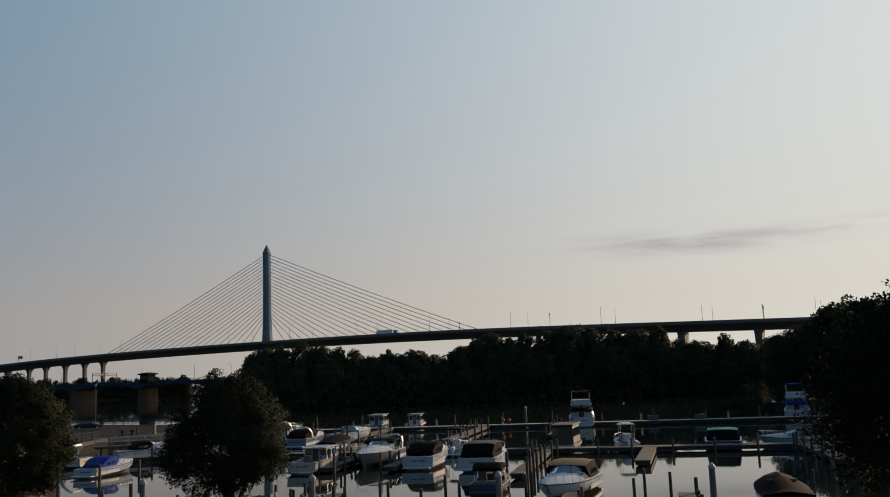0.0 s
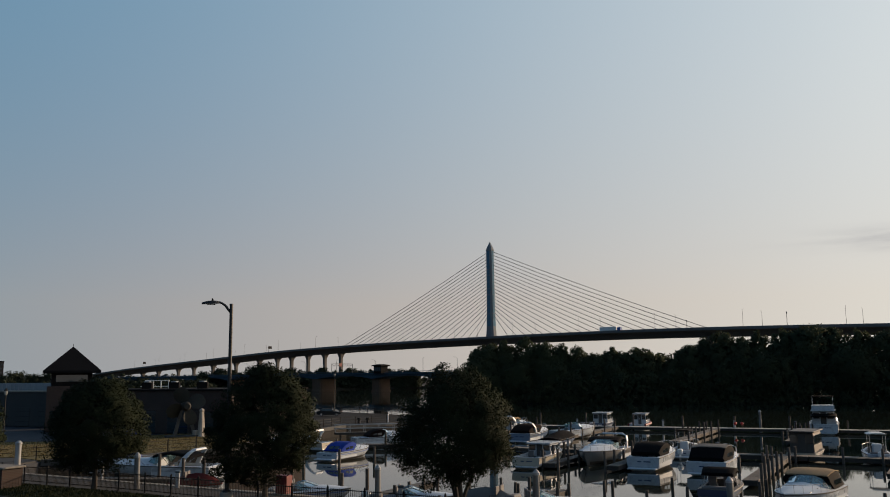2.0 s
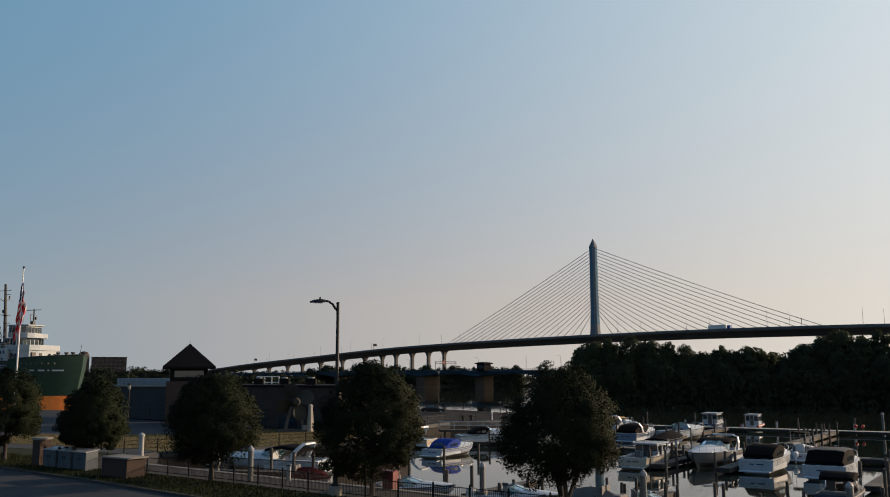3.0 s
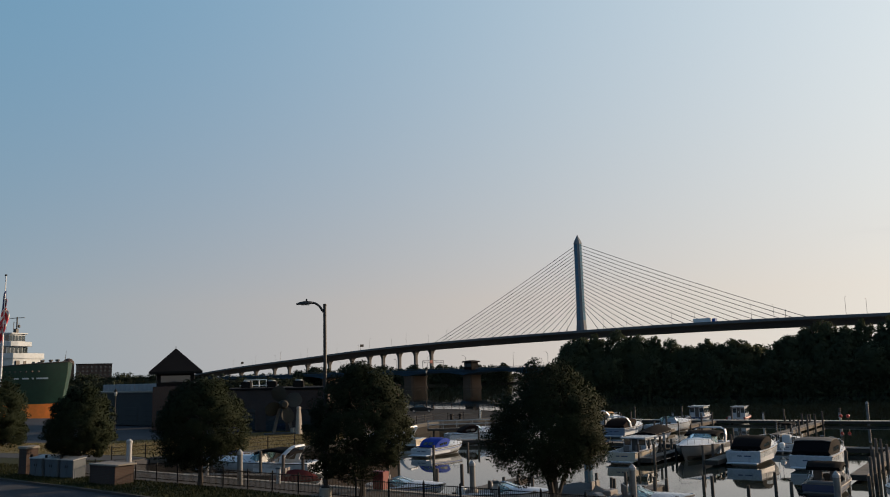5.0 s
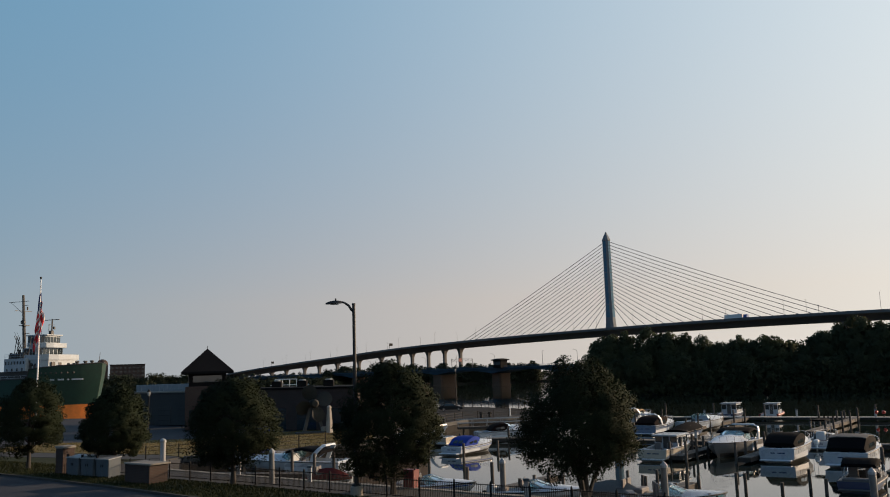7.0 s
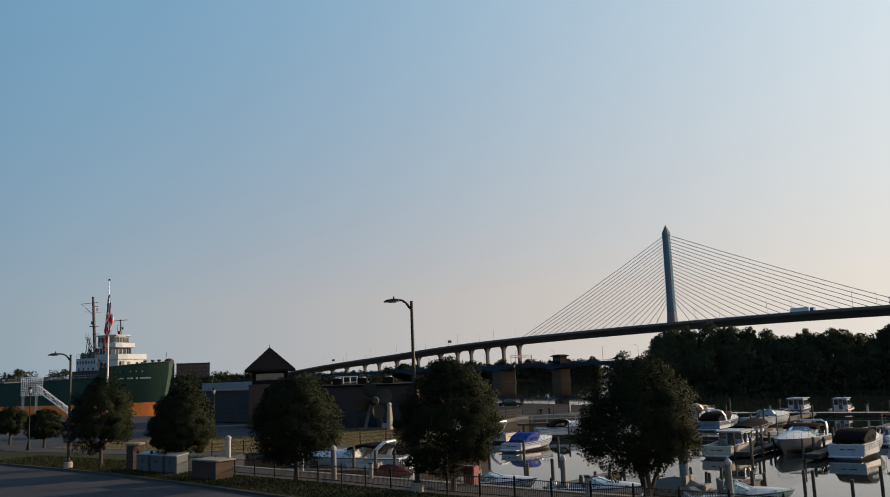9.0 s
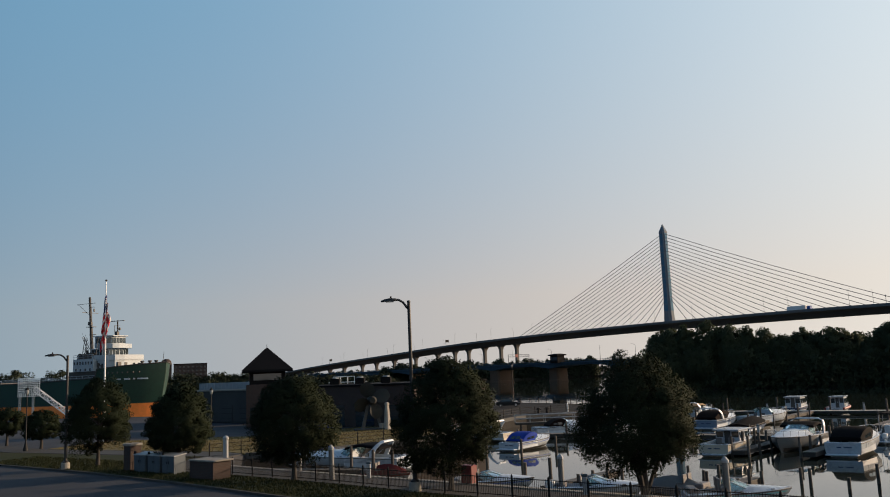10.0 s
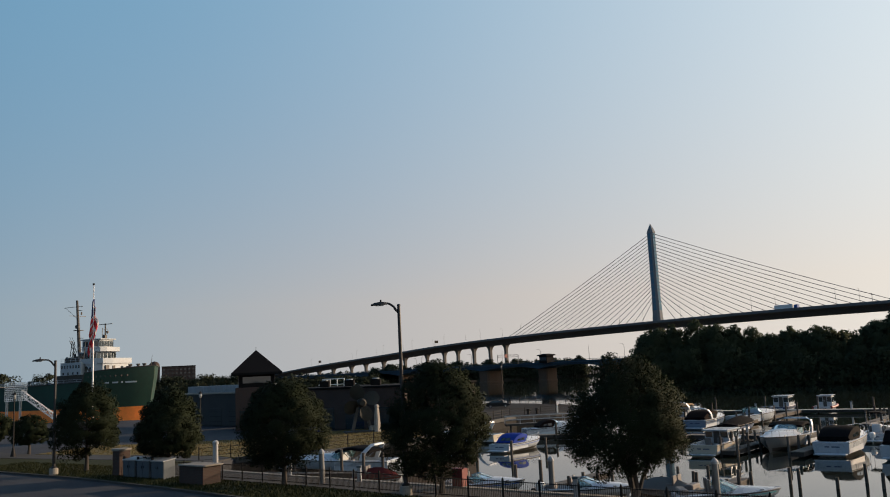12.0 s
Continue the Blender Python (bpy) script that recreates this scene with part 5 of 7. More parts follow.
for x in (-14.5, -2.5, 12.0, 24.0):
    o = Vector((x, 143.3 - (x + 24) * 0.2523, 0))
    for q in (4, 9, 14, 19, 23.5):
        for side in (-0.8, 0.8):
            p = o - N1 * q + Vector((side * N1.y, -side * N1.x, 0))
            pile(p.x, p.y, 1.6 + rng.uniform(-0.2, 0.5), 0.13)
for i in range(12):
    x = -22 + i * 7.3
    pile(x, 143.3 - (x + 24) * 0.2523 + 1.3, 1.7 + rng.uniform(0, 1.0), 0.14)
for i in range(8):
    x = 15 + i * 3.6
    pile(x + rng.uniform(-0.5, 0.5), 88.75 - (x - 16) * 0.277 - 1.15, 1.1 + rng.uniform(0, 0.5), 0.12)
for x0, y0 in ((-7.6, 52.2), (7.6, 47.2), (14.2, 45.0), (-17.5, 55.6)):
    for q in (3, 5, 7, 9.2):
        p = Vector((x0, y0, 0)) + N1 * q + Vector((0.6, -0.15, 0))
        pile(p.x, p.y, 1.0 + rng.uniform(-0.1, 0.5), 0.12)
for q in (69, 72.5, 76, 79, 82):
    pile(33.0 + (q - 68) * 0.23, q - 0.5, 1.9 + rng.uniform(-0.2, 0.4), 0.13)
for x, y in ((-39.5, 64.9), (-37.5, 65.0), (-35.5, 65.1), (-33.6, 65.0), (-42, 64.7)):
    pile(x, y, 2.2 + rng.uniform(-0.3, 0.3), 0.13)
for x, y in ((-10.2, 60.4), (-9.4, 62.6), (-9.0, 60.0), (-8.4, 62.3), (-7.9, 60.2), (-7.5, 63.4), (-11.4, 61.0), (-2.2, 62.5), (-1.6, 60.8), (0.6, 60.4), (2.4, 63.2), (3.2, 60.6), (7.9, 61.5), (8.6, 63.6), (15.2, 60.6),
             (16.4, 62.2), (17.6, 60.1), (24.2, 57.5), (25.0, 60.3), (26.4, 62.6), (27.3, 59.6), (28.2, 64.5), (29.5, 61.2), (30.6, 66.0)):
    pile(x, y, 0.85 + rng.uniform(-0.2, 0.5), 0.11)
for x, y in ((-30.5, 78.5), (-27.2, 79.2), (-25.4, 84.5), (-32.4, 93.5), (-24.6, 97.6), (-28.6, 99.8), (-20.5, 60.2), (-18.2, 59.0), (-24.8, 61.6)):
    pile(x, y, 1.7 + rng.uniform(-0.3, 0.7), 0.13)


# ---- museum ship ----
def museum_ship():
    t = thing("lake_freighter", turn((-238.4, 167.6, 0), 92.5), "green and orange lake freighter museum ship with white pilothouse", "ship")
    L, B = 188.0, 19.4

    def hb(s, z):
        e = max(0.0, (s - 0.925) / 0.075)
        flare = 0.93 + 0.07 * min(1, max(0, z) / 12)
        bow = (1 - e ** (1.9 + 0.12 * max(0, z) / 3)) if e < 1 else 0.0
        st = max(0.0, (0.07 - s) / 0.07)
        return max(0.06, B / 2 * bow * (flare if e > 0 else 1) * (1 - 0.55 * st * st))

    def top(s):
        y = (s - 0.5) * L
        return float(np.interp(y, [-94, -60, 58, 80.8, 81.6, 86, 94], [11.5, 9.9, 9.8, 10.3, 12.4, 12.8, 13.5]))

    ss = [0, 0.03, 0.07, 0.3, 0.6, 0.78, 0.84, 0.88, 0.91, 0.925, 0.9298, 0.934, 0.943, 0.955, 0.968, 0.98, 0.989, 0.996, 1.0]
    for name, z0, z1, mat, lab in (("lower_hull", -4.0, 4.1, SHIP_ORANGE, "orange lower hull"), ("upper_hull", 4.1, None, SHIP_GREEN, "dark green upper hull")):
        sh = Shape()
        rings = []
        for s in ss:
            zt = z1 if z1 is not None else top(s)
            zl = [z0 + (zt - z0) * q for q in (0, 0.35, 0.7, 1.0)]
            half = [(hb(s, z), (s - 0.5) * L - 0.2 * max(0.0, 12.0 - z) * max(0.0, (s - 0.9) / 0.1), z) for z in zl]
            rings.append(half + [(-x, y, z) for x, y, z in reversed(half)])
        sh.loft(rings)
        sh.make(name, mat, t, lab, smooth=30)
    for sgn in (-1, 1):
        r = Shape()
        r.path([(sgn * (hb(s, top(s)) + 0.05), (s - 0.5) * L, top(s) + 0.02) for s in ss], 0.14, 6)
        r.make("sheer_rail", SHIP_DARK, t)
    # white houses, tier by tier
    def house(name, y0, y1, hw, z0, z1, front=0.35):
        h = Shape()
        y2 = y1 + front * hw
        h.loft([[(-hw, y0, z), (hw, y0, z), (hw, y1, z), (hw * 0.75, y2 - 0.3, z), (hw * 0.3, y2, z), (-hw * 0.3, y2, z), (-hw * 0.75, y2 - 0.3, z), (-hw, y1, z)] for z in (z0, z1)])
        return h.make(name, SHIP_WHITE, t)

    def bulwark(y0, y1, hw, z0, hgt, front=0.35):
        h = Shape()
        y2 = y1 + front * hw
        pts = [(hw, y0), (hw, y1), (hw * 0.75, y2 - 0.3), (hw * 0.3, y2), (-hw * 0.3, y2), (-hw * 0.75, y2 - 0.3), (-hw, y1), (-hw, y0)]
        h.loft([[(x, y, z0), (x, y, z0 + hgt), (x * 0.975, y - 0.12, z0 + hgt), (x * 0.975, y - 0.12, z0)] for x, y in pts])
        d = h.make("bulwark", SHIP_WHITE, t)
        f = Shape()
        f.loft([[(x, y, z0 - 0.22) for x, y in pts], [(x, y, z0) for x, y in pts]])
        f.make("tier_deck", SHIP_WHITE, t)
        return d

    lo = Shape()
    lo.box((0, 74.6, 10.9), (13.0, 12.0, 2.4), ch=0.05)
    lo.make("lower_deckhouse", SHIP_DARK, t, "dark recessed lower deckhouse")
    h0 = house("aft_house", 70.6, 77.4, 7.0, 12.1, 15.1, 0.0)
    h1 = house("lower_house", 77.6, 80.0, 5.8, 11.8, 14.6)
    bulwark(76.0, 80.2, 6.1, 14.8, 1.05)
    h2 = house("middle_house", 73.2, 77.2, 4.0, 14.9, 17.6)
    bulwark(75.6, 78.4, 4.1, 17.8, 0.85)
    h3 = house("pilothouse", 73.4, 77.4, 3.0, 17.8, 20.5)
    rf = Shape()
    rf.loft([[(-3.3, 73.0, z), (3.3, 73.0, z), (3.3, 77.7, z), (2.4, 78.9, z), (-2.4, 78.9, z), (-3.3, 77.7, z)] for z in (20.504, 20.74)])
    rf.make("pilothouse_roof", SHIP_WHITE, t)
    for hs, hw, y0, y1, zc, n, hh in ((h3, 3.0, 73.6, 77.3, 19.5, 4, 1.3), (h2, 4.0, 73.4, 77.1, 16.4, 4, 1.9)):
        for sgn in (-1, 1):
            d = (y1 - y0) / n
            for i in range(n):
                w = Shape()
                w.box((sgn * hw, y0 + (i + 0.5) * d, zc), (0.1, d * 0.8, hh), ch=0.02)
                w.make("window", TINT_GLASS, hs)
            # windows of the angled and the front faces
            y2 = y1 + 0.1 + 0.35 * hw
            for (xa, ya), (xb, yb), m_ in (((hw, y1 + 0.1), (hw * 0.75, y2 - 0.3), 1), ((hw * 0.75, y2 - 0.3), (hw * 0.3, y2), 2), ((hw * 0.3, y2), (0.0, y2), 1)):
                for i in range(m_):
                    pa, pb = (i + 0.1) / m_, (i + 0.9) / m_
                    p0 = Vector((sgn * (xa + (xb - xa) * pa), ya + (yb - ya) * pa, 0))
                    p1 = Vector((sgn * (xa + (xb - xa) * pb), ya + (yb - ya) * pb, 0))
                    nn = Vector((sgn * (yb - ya), xa - xb, 0))
                    nn = nn.normalized() * 0.05 if nn.length > 0.01 else Vector((0, 0.05, 0))
                    w = Shape()
                    w.loft([[p0 - nn + Vector((0, 0, z)), p1 - nn + Vector((0, 0, z)), p1 + nn + Vector((0, 0, z)), p0 + nn + Vector((0, 0, z))] for z in (zc - hh / 2, zc + hh / 2)])
                    w.make("window", TINT_GLASS, hs)
    for sgn in (-1, 1):
        for i in range(7):
            w = Shape()
            w.box((sgn * 7.0, 71.1 + i * 0.95, 14.1), (0.1, 0.46, 0.75), ch=0.08)
            w.make("window", TINT_GLASS, h0)
        for i in range(4):
            w = Shape()
            w.box((sgn * 7.0, 71.6 + i * 1.6, 12.5), (0.1, 0.5, 0.6), ch=0.08)
            w.make("window", TINT_GLASS, h0)
        for y in (78.2, 79.2):
            w = Shape()
            w.path([(sgn * 5.76, y, 13.5), (sgn * 5.86, y, 13.5)], 0.36, 10)
            w.make("porthole", TINT_GLASS, h1)
    for x, wd, z, hh in ((3.2, 1.1, 13.3, 1.6), (1.2, 0.9, 13.0, 2.0), (-1.4, 0.8, 13.5, 0.7), (-3.2, 0.8, 13.5, 0.7)):
        w = Shape()
        w.box((x, 81.95, z), (wd, 0.3, hh), ch=0.03)
        w.make("door" if hh > 1.5 else "window", SHIP_DARK if hh > 1.5 else TINT_GLASS, h1)
    # stair tower and posts on the side of the forward house
    for y in (72.4, 73.2, 75.0, 77.0):
        w = Shape()
        w.path([(6.0, y, 14.9), (5.2, y, 20.2)], 0.09, 5)
        w.make("awning_post", SHIP_DARK, t)
    for z0, z1, y0, y1 in ((12.0, 15.0, 76.6, 74.4), (15.0, 17.8, 72.2, 74.2), (17.8, 20.5, 74.0, 72.4)):
        w = Shape()
        for dx in (0.0, 0.7):
            w.path([(5.3 + dx, y0, z0), (5.3 + dx, y1, z1)], 0.07, 5)
            w.path([(5.3 + dx, y0, z0 + 0.9), (5.3 + dx, y1, z1 + 0.9)], 0.04, 4)
        for q in range(8):
            f = (q + 0.5) / 8
            w.box((5.65, y0 + (y1 - y0) * f, z0 + (z1 - z0) * f), (0.7, 0.25, 0.05))
        w.make("companion_ladder", SHIP_DARK, t, "steep dark steel ladder between decks")
    # solid dark panels that paint the shade of openings and stairs
    for y, z, wd, hh in ((77.85, 13.0, 0.7, 2.0), (79.0, 12.7, 0.8, 1.5), (72.0, 16.3, 0.9, 2.0), (73.9, 16.2, 0.8, 2.2)):
        w = Shape()
        w.box((5.82 if z < 14 else 4.02, y, z), (0.08, wd, hh), ch=0.02)
        w.make("door", SHIP_DARK, h1 if z < 14 else h2, "dark panel painting a shaded opening")
    # deck clutter round the foremast: lockers, davits and vents
    for x, y, z, sx, sy, sz in ((4.5, 71.6, 15.1, 2.2, 1.8, 1.3), (6.0, 73.4, 15.1, 0.9, 1.2, 0.9), (2.0, 72.4, 15.1, 1.6, 1.2, 2.0), (5.6, 75.0, 15.1, 0.8, 1.0, 1.5)):
        w = Shape()
        w.box((x, y, z + sz / 2), (sx, sy, sz), ch=0.08)
        w.make("deck_locker", SHIP_DARK, t)
    for y in (71.0, 74.2, 76.4):
        w = Shape()
        w.path([(6.0, y, 15.1), (6.0, y, 16.0), (5.8, y + 0.1, 16.4), (5.4, y + 0.2, 16.4)], [0.14, 0.12, 0.14, 0.2], 8)
        w.make("vent_pipe", SHIP_DARK, t)
    for i in range(9):
        y = 82.6 + i * 0.95
        s = y / L + 0.5
        w = Shape()
        x = hb(s, 11.4)
        w.path([(x - 0.3, y, 11.4), (x + 0.06, y, 11.4)], 0.2, 8)
        w.make("porthole", SHIP_DARK, t)
    # name on the bow as plain bars
    for y, ln in ((86.7, 0.8), (88.25, 1.0), (89.4, 0.25), (90.75, 1.6)):
        n = Shape()
        n.loft([[(hb((y + q * ln / 2) / L + 0.5, z) + o, y + q * ln / 2, z) for o, z in ((0.0, 9.68), (0.06, 9.68), (0.06, 10.02), (0.0, 10.02))] for q in (-1, -0.5, 0, 0.5, 1)])
        n.make("name_bar", SHIP_WHITE, t, "white lettering bar")
    # masts
    m = Shape()
    m.path([(0, 69.5, 12.0), (0, 68.0, 31.0)], [0.5, 0.28], 8)
    m.box((0, 68.3, 27.0), (5.0, 0.12, 0.12)).box((0, 66.7, 29.4), (0.12, 6.6, 0.1)).box((0, 68.7, 23.4), (1.6, 1.9, 0.14)).box((0, 68.3, 24.3), (0.7, 1.2, 0.9), ch=0.15).box((0, 69.3, 21.4), (0.3, 2.2, 0.12)).box((0, 68.9, 28.4), (0.12, 2.0, 0.1)).box((0, 69.6, 27.6), (0.3, 0.3, 0.8), ch=0.05)
    m.path([(0, 63.9, 29.4), (0, 68.7, 26.0)], 0.05, 5)
    m.make("foremast", SHIP_DARK, t, "black raked steel mast with yards")
    m = Shape()
    m.path([(-0.6, 77.2, 20.7), (-0.6, 77.2, 24.6)], 0.16, 8)
    m.box((-0.6, 77.2, 24.4), (0.2, 4.6, 0.14)).box((-0.6, 77.9, 22.4), (0.5, 0.5, 0.7), ch=0.1).box((-0.6, 76.2, 22.6), (0.1, 0.1, 1.8)).box((-0.6, 77.2, 23.2), (1.6, 0.1, 0.1)).box((-0.6, 77.0, 21.3), (0.9, 0.9, 1.0), ch=0.1)
    m.make("radar_mast", SHIP_DARK, t, "radar mast with scanner bar")
    for y in (74.2, 75.6):
        a = Shape()
        a.path([(1.0, y, 20.7), (1.0, y, 24.4)], 0.04, 5)
        a.make("aerial", SHIP_DARK, t)
    for z, y0, y1, hw in ((15.1, 70.6, 77.2, 6.9), (9.8, 0, 70, 9.4), (10.0, 70.2, 80.6, 9.2), (17.8, 73.0, 75.8, 3.9)):
        for sgn in (-1, 1):
            r = Shape()
            n = max(4, int((y1 - y0) / 2))
            pts = [(sgn * min(hw, hb((y0 + (y1 - y0) * i / n) / L + 0.5, 12) - 0.3), y0 + (y1 - y0) * i / n) for i in range(n + 1)]
            for dz in (0.5, 1.0):
                r.path([(x, y, z + dz) for x, y in pts], 0.035, 4)
            for x, y in pts:
                r.path([(x, y, z - 0.1), (x, y, z + 1.0)], 0.04, 4)
            r.make("deck_railing", SHIP_WHITE, t)
    for y in (87.0, 89.5, 91.5):
        w = Shape()
        w.turned((0.8, y, 12.9), [(0.45, 0), (0.45, 0.3), (0.3, 0.4), (0.3, 0.8), (0.5, 0.9), (0.45, 1.2)], 8)
        w.make("winch", SHIP_DARK, t)
    w = Shape()
    w.path([(0, 92.8, 13.3), (0, 93.2, 16.0)], [0.08, 0.04], 6)
    w.make("jackstaff", SHIP_DARK, t)
    # hatches along the hold
    for i in range(16):
        w = Shape()
        w.box((0, -58 + i * 6.6, 9.9), (12, 4.2, 0.7), ch=0.1)
        w.make("hatch", SHIP_DARK, t)
    w = house("stern_house", -88, -66, 8.0, 11.0, 16.0, 0.0)
    w = Shape()
    w.turned((0, -78, 15.9), [(2.4, 0), (2.2, 8.5), (2.2, 9)], 14)
    w.make("funnel", SHIP_ORANGE, t)
    return t


museum_ship()


# ---- flagpole ----
def flag_material():
    m = bpy.data.materials.new("striped_flag")
    m.use_nodes = True
    n, l = m.node_tree.nodes, m.node_tree.links
    b = n["Principled BSDF"]
    uv, sep, mul, fl, gt, mix = (n.new(k) for k in ("ShaderNodeUVMap", "ShaderNodeSeparateXYZ", "ShaderNodeMath", "ShaderNodeMath", "ShaderNodeMath", "ShaderNodeMix"))
    l.new(uv.outputs[0], sep.inputs[0])
    mul.operation, mul.inputs[1].default_value = "MULTIPLY", 4.0
    l.new(sep.outputs[1], mul.inputs[0])
    fl.operation = "FRACT"
    l.new(mul.outputs[0], fl.inputs[0])
    gt.operation, gt.inputs[1].default_value = "GREATER_THAN", 0.62
    l.new(fl.outputs[0], gt.inputs[0])
    mix.data_type = "RGBA"
    mix.inputs["A"].default_value, mix.inputs["B"].default_value = (0.50, 0.03, 0.04, 1), (0.55, 0.50, 0.48, 1)
    l.new(gt.outputs[0], mix.inputs["Factor"])
    a, c, both, mix2 = (n.new(k) for k in ("ShaderNodeMath", "ShaderNodeMath", "ShaderNodeMath", "ShaderNodeMix"))
    a.operation, a.inputs[1].default_value = "LESS_THAN", 0.4
    c.operation, c.inputs[1].default_value = "GREATER_THAN", 0.46
    both.operation = "MULTIPLY"
    l.new(sep.outputs[0], a.inputs[0])
    l.new(sep.outputs[1], c.inputs[0])
    l.new(a.outputs[0], both.inputs[0])
    l.new(c.outputs[0], both.inputs[1])
    mix2.data_type = "RGBA"
    mix2.inputs["B"].default_value = (0.02, 0.03, 0.10, 1)
    l.new(mix.outputs["Result"], mix2.inputs["A"])
    l.new(both.outputs[0], mix2.inputs["Factor"])
    l.new(mix2.outputs["Result"], b.inputs["Base Color"])
    b.inputs["Roughness"].default_value = 0.8
    return m


def flagpole(x, y, top):
    t = thing("flagpole", pose(x, y, G), "tall white flagpole with a limp striped flag", "flagpole")
    h = top - G
    s = Shape()
    s.path([(0, 0, -0.1), (0, 0, h * 0.5), (0, 0, h)], [0.13, 0.10, 0.055], 10)
    s.make("pole", WHITE_PAINT, t, smooth=50)
    s = Shape()
    s.turned((0, 0, h), [(0.03, 0), (0.12, 0.06), (0.15, 0.15), (0.12, 0.24), (0.02, 0.3)], 10)
    s.make("finial", BRONZE, t)
    # the cloth hangs in folds: hoist up the pole, fly end dropping below it
    nu, nv = 14, 14
    verts, faces, uvs = [], [], []
    hoist, fly = 3.6, 5.6
    ang = radians(40)
    for j in range(nv + 1):
        for i in range(nu + 1):
            u, v = i / nu, j / nv
            out = -0.62 * u ** 0.5 + 1.15 * u ** 0.9 * v + 0.14 * math.sin(u * 13 + v * 2)
            wob = 0.22 * math.sin(u * 16 + v * 3) * (0.3 + u)
            z = h - 1.75 - hoist * (1 - v) - fly * 0.70 * u ** 1.2 * (0.55 + 0.45 * (1 - 0.4 * v))
            verts.append((math.cos(ang) * out - math.sin(ang) * wob, math.sin(ang) * out + math.cos(ang) * wob, z))
            uvs.append((u, v))
    for j in range(nv):
        for i in range(nu):
            a = j * (nu + 1) + i
            faces.append((a, a + 1, a + nu + 2, a + nu + 1))
    me = bpy.data.meshes.new("flag")
    me.from_pydata(verts, [], faces)
    lay = me.uv_layers.new(name="UVMap")
    for lp in me.loops:
        lay.data[lp.index].uv = uvs[lp.vertex_index]
    me.shade_smooth()
    me.materials.append(flag_material())
    ob = new("flag", me)
    ob.parent = t
    tagged(ob, "red, white and blue striped flag hanging limp")
    sol = ob.modifiers.new("cloth", "SOLIDIFY")
    sol.thickness = 0.02


flagpole(-85.0, 84.8, 21.8)


# ---- street lamps ----
def street_lamp(x, y, top, face, label, reach=1.35):
    """A tall pole with a short curved arm and a flat luminaire; face: heading of the arm."""
    t = thing("street_lamp", turn((x, y, G), face), label, "street lamp", "parking lamps")
    h = top - G
    s = Shape()
    s.turned((0, 0, -0.2), [(0.36, 0), (0.36, 0.68), (0.32, 0.74)], 16)
    s.make("footing", CONCRETE, t, "round concrete footing")
    s = Shape()
    s.path([(0, 0, 0.5), (0, 0, h * 0.5), (0, 0, h)], [0.135, 0.115, 0.1], 10)
    s.turned((0, 0, 0.54), [(0.26, 0), (0.26, 0.08), (0.16, 0.16)], 12)
    s.turned((0, 0, h), [(0.115, -0.06), (0.115, 0.02), (0.05, 0.05)], 10)
    s.make("pole", LAMP_METAL, t, smooth=50)
    s = Shape()
    s.path([(0, 0.02, h - 0.62), (0, 0.13, h - 0.36), (0, 0.32, h - 0.08), (0, 0.55, h + 0.08), (0, reach - 0.62, h + 0.14)], [0.075, 0.075, 0.07, 0.065, 0.06], 8)
    s.make("arm", LAMP_METAL, t, smooth=50)
    s = Shape()
    rows = []
    for q, w, hh in ((0, 0.06, 0.05), (0.12, 0.15, 0.10), (0.4, 0.24, 0.14), (0.75, 0.24, 0.11), (1.0, 0.12, 0.04)):
        y0 = reach - 0.68 + q * 1.0
        z0 = h + 0.10 - 0.05 * q
        rows.append([(-w, y0, z0 - 0.02), (-w * 0.7, y0, z0 + hh), (w * 0.7, y0, z0 + hh), (w, y0, z0 - 0.02), (w * 0.6, y0, z0 - 0.05), (-w * 0.6, y0, z0 - 0.05)])
    s.loft(rows)
    hd = s.make("luminaire", LAMP_METAL, t, smooth=50)
    s = Shape()
    s.box((0, reach - 0.2, h + 0.02), (0.3, 0.5, 0.08), ch=0.03)
    s.make("lens", LAMP_GLASS, hd)
    s = Shape()
    s.turned((0, reach - 0.28, h + 0.2), [(0.05, 0), (0.05, 0.12), (0.03, 0.15)], 8)
    s.make("photocell", BLACK_METAL, hd)
    return t


street_lamp(-22.7, 46.7, 12.55, 244, "dark bronze parking lamp with a curved arm on a concrete footing")
street_lamp(-60.3, 55.9, 11.0, 227, "dark bronze parking lamp with a curved arm on the verge", 1.5)


def path_lamp(x, y, h, label, z=G):
    t = thing("path_lamp", pose(x, y, z), label, "street lamp", "black path lamps")
    s = Shape()
    s.turned((0, 0, -0.1), [(0.3, 0), (0.28, 0.3), (0.16, 0.8), (0.13, 1.0), (0.08, 1.1), (0.06, h - 0.9), (0.12, h - 0.85), (0.12, h - 0.78)], 10)
    s.make("post", BLACK_METAL, t, smooth=40)
    s = Shape()
    s.turned((0, 0, h - 0.88), [(0.12, 0), (0.2, 0.25), (0.18, 0.5)], 10)
    s.make("lantern", LAMP_GLASS, t)
    s = Shape()
    s.turned((0, 0, h - 0.38), [(0.24, 0), (0.2, 0.12), (0.08, 0.25), (0.02, 0.38)], 10)
    s.make("hood", BLACK_METAL, t)


path_lamp(-83.7, 71.9, 7.2, "black iron path lamp beside the footpath")
path_lamp(-72.4, 90.2, 6.2, "black iron path lamp on the lawn's edge")
path_lamp(-56.6, 161.5, 8.2, "black iron lamp on the quay")
path_lamp(-63.2, 88.0, 4.4, "black iron path lamp near the museum")


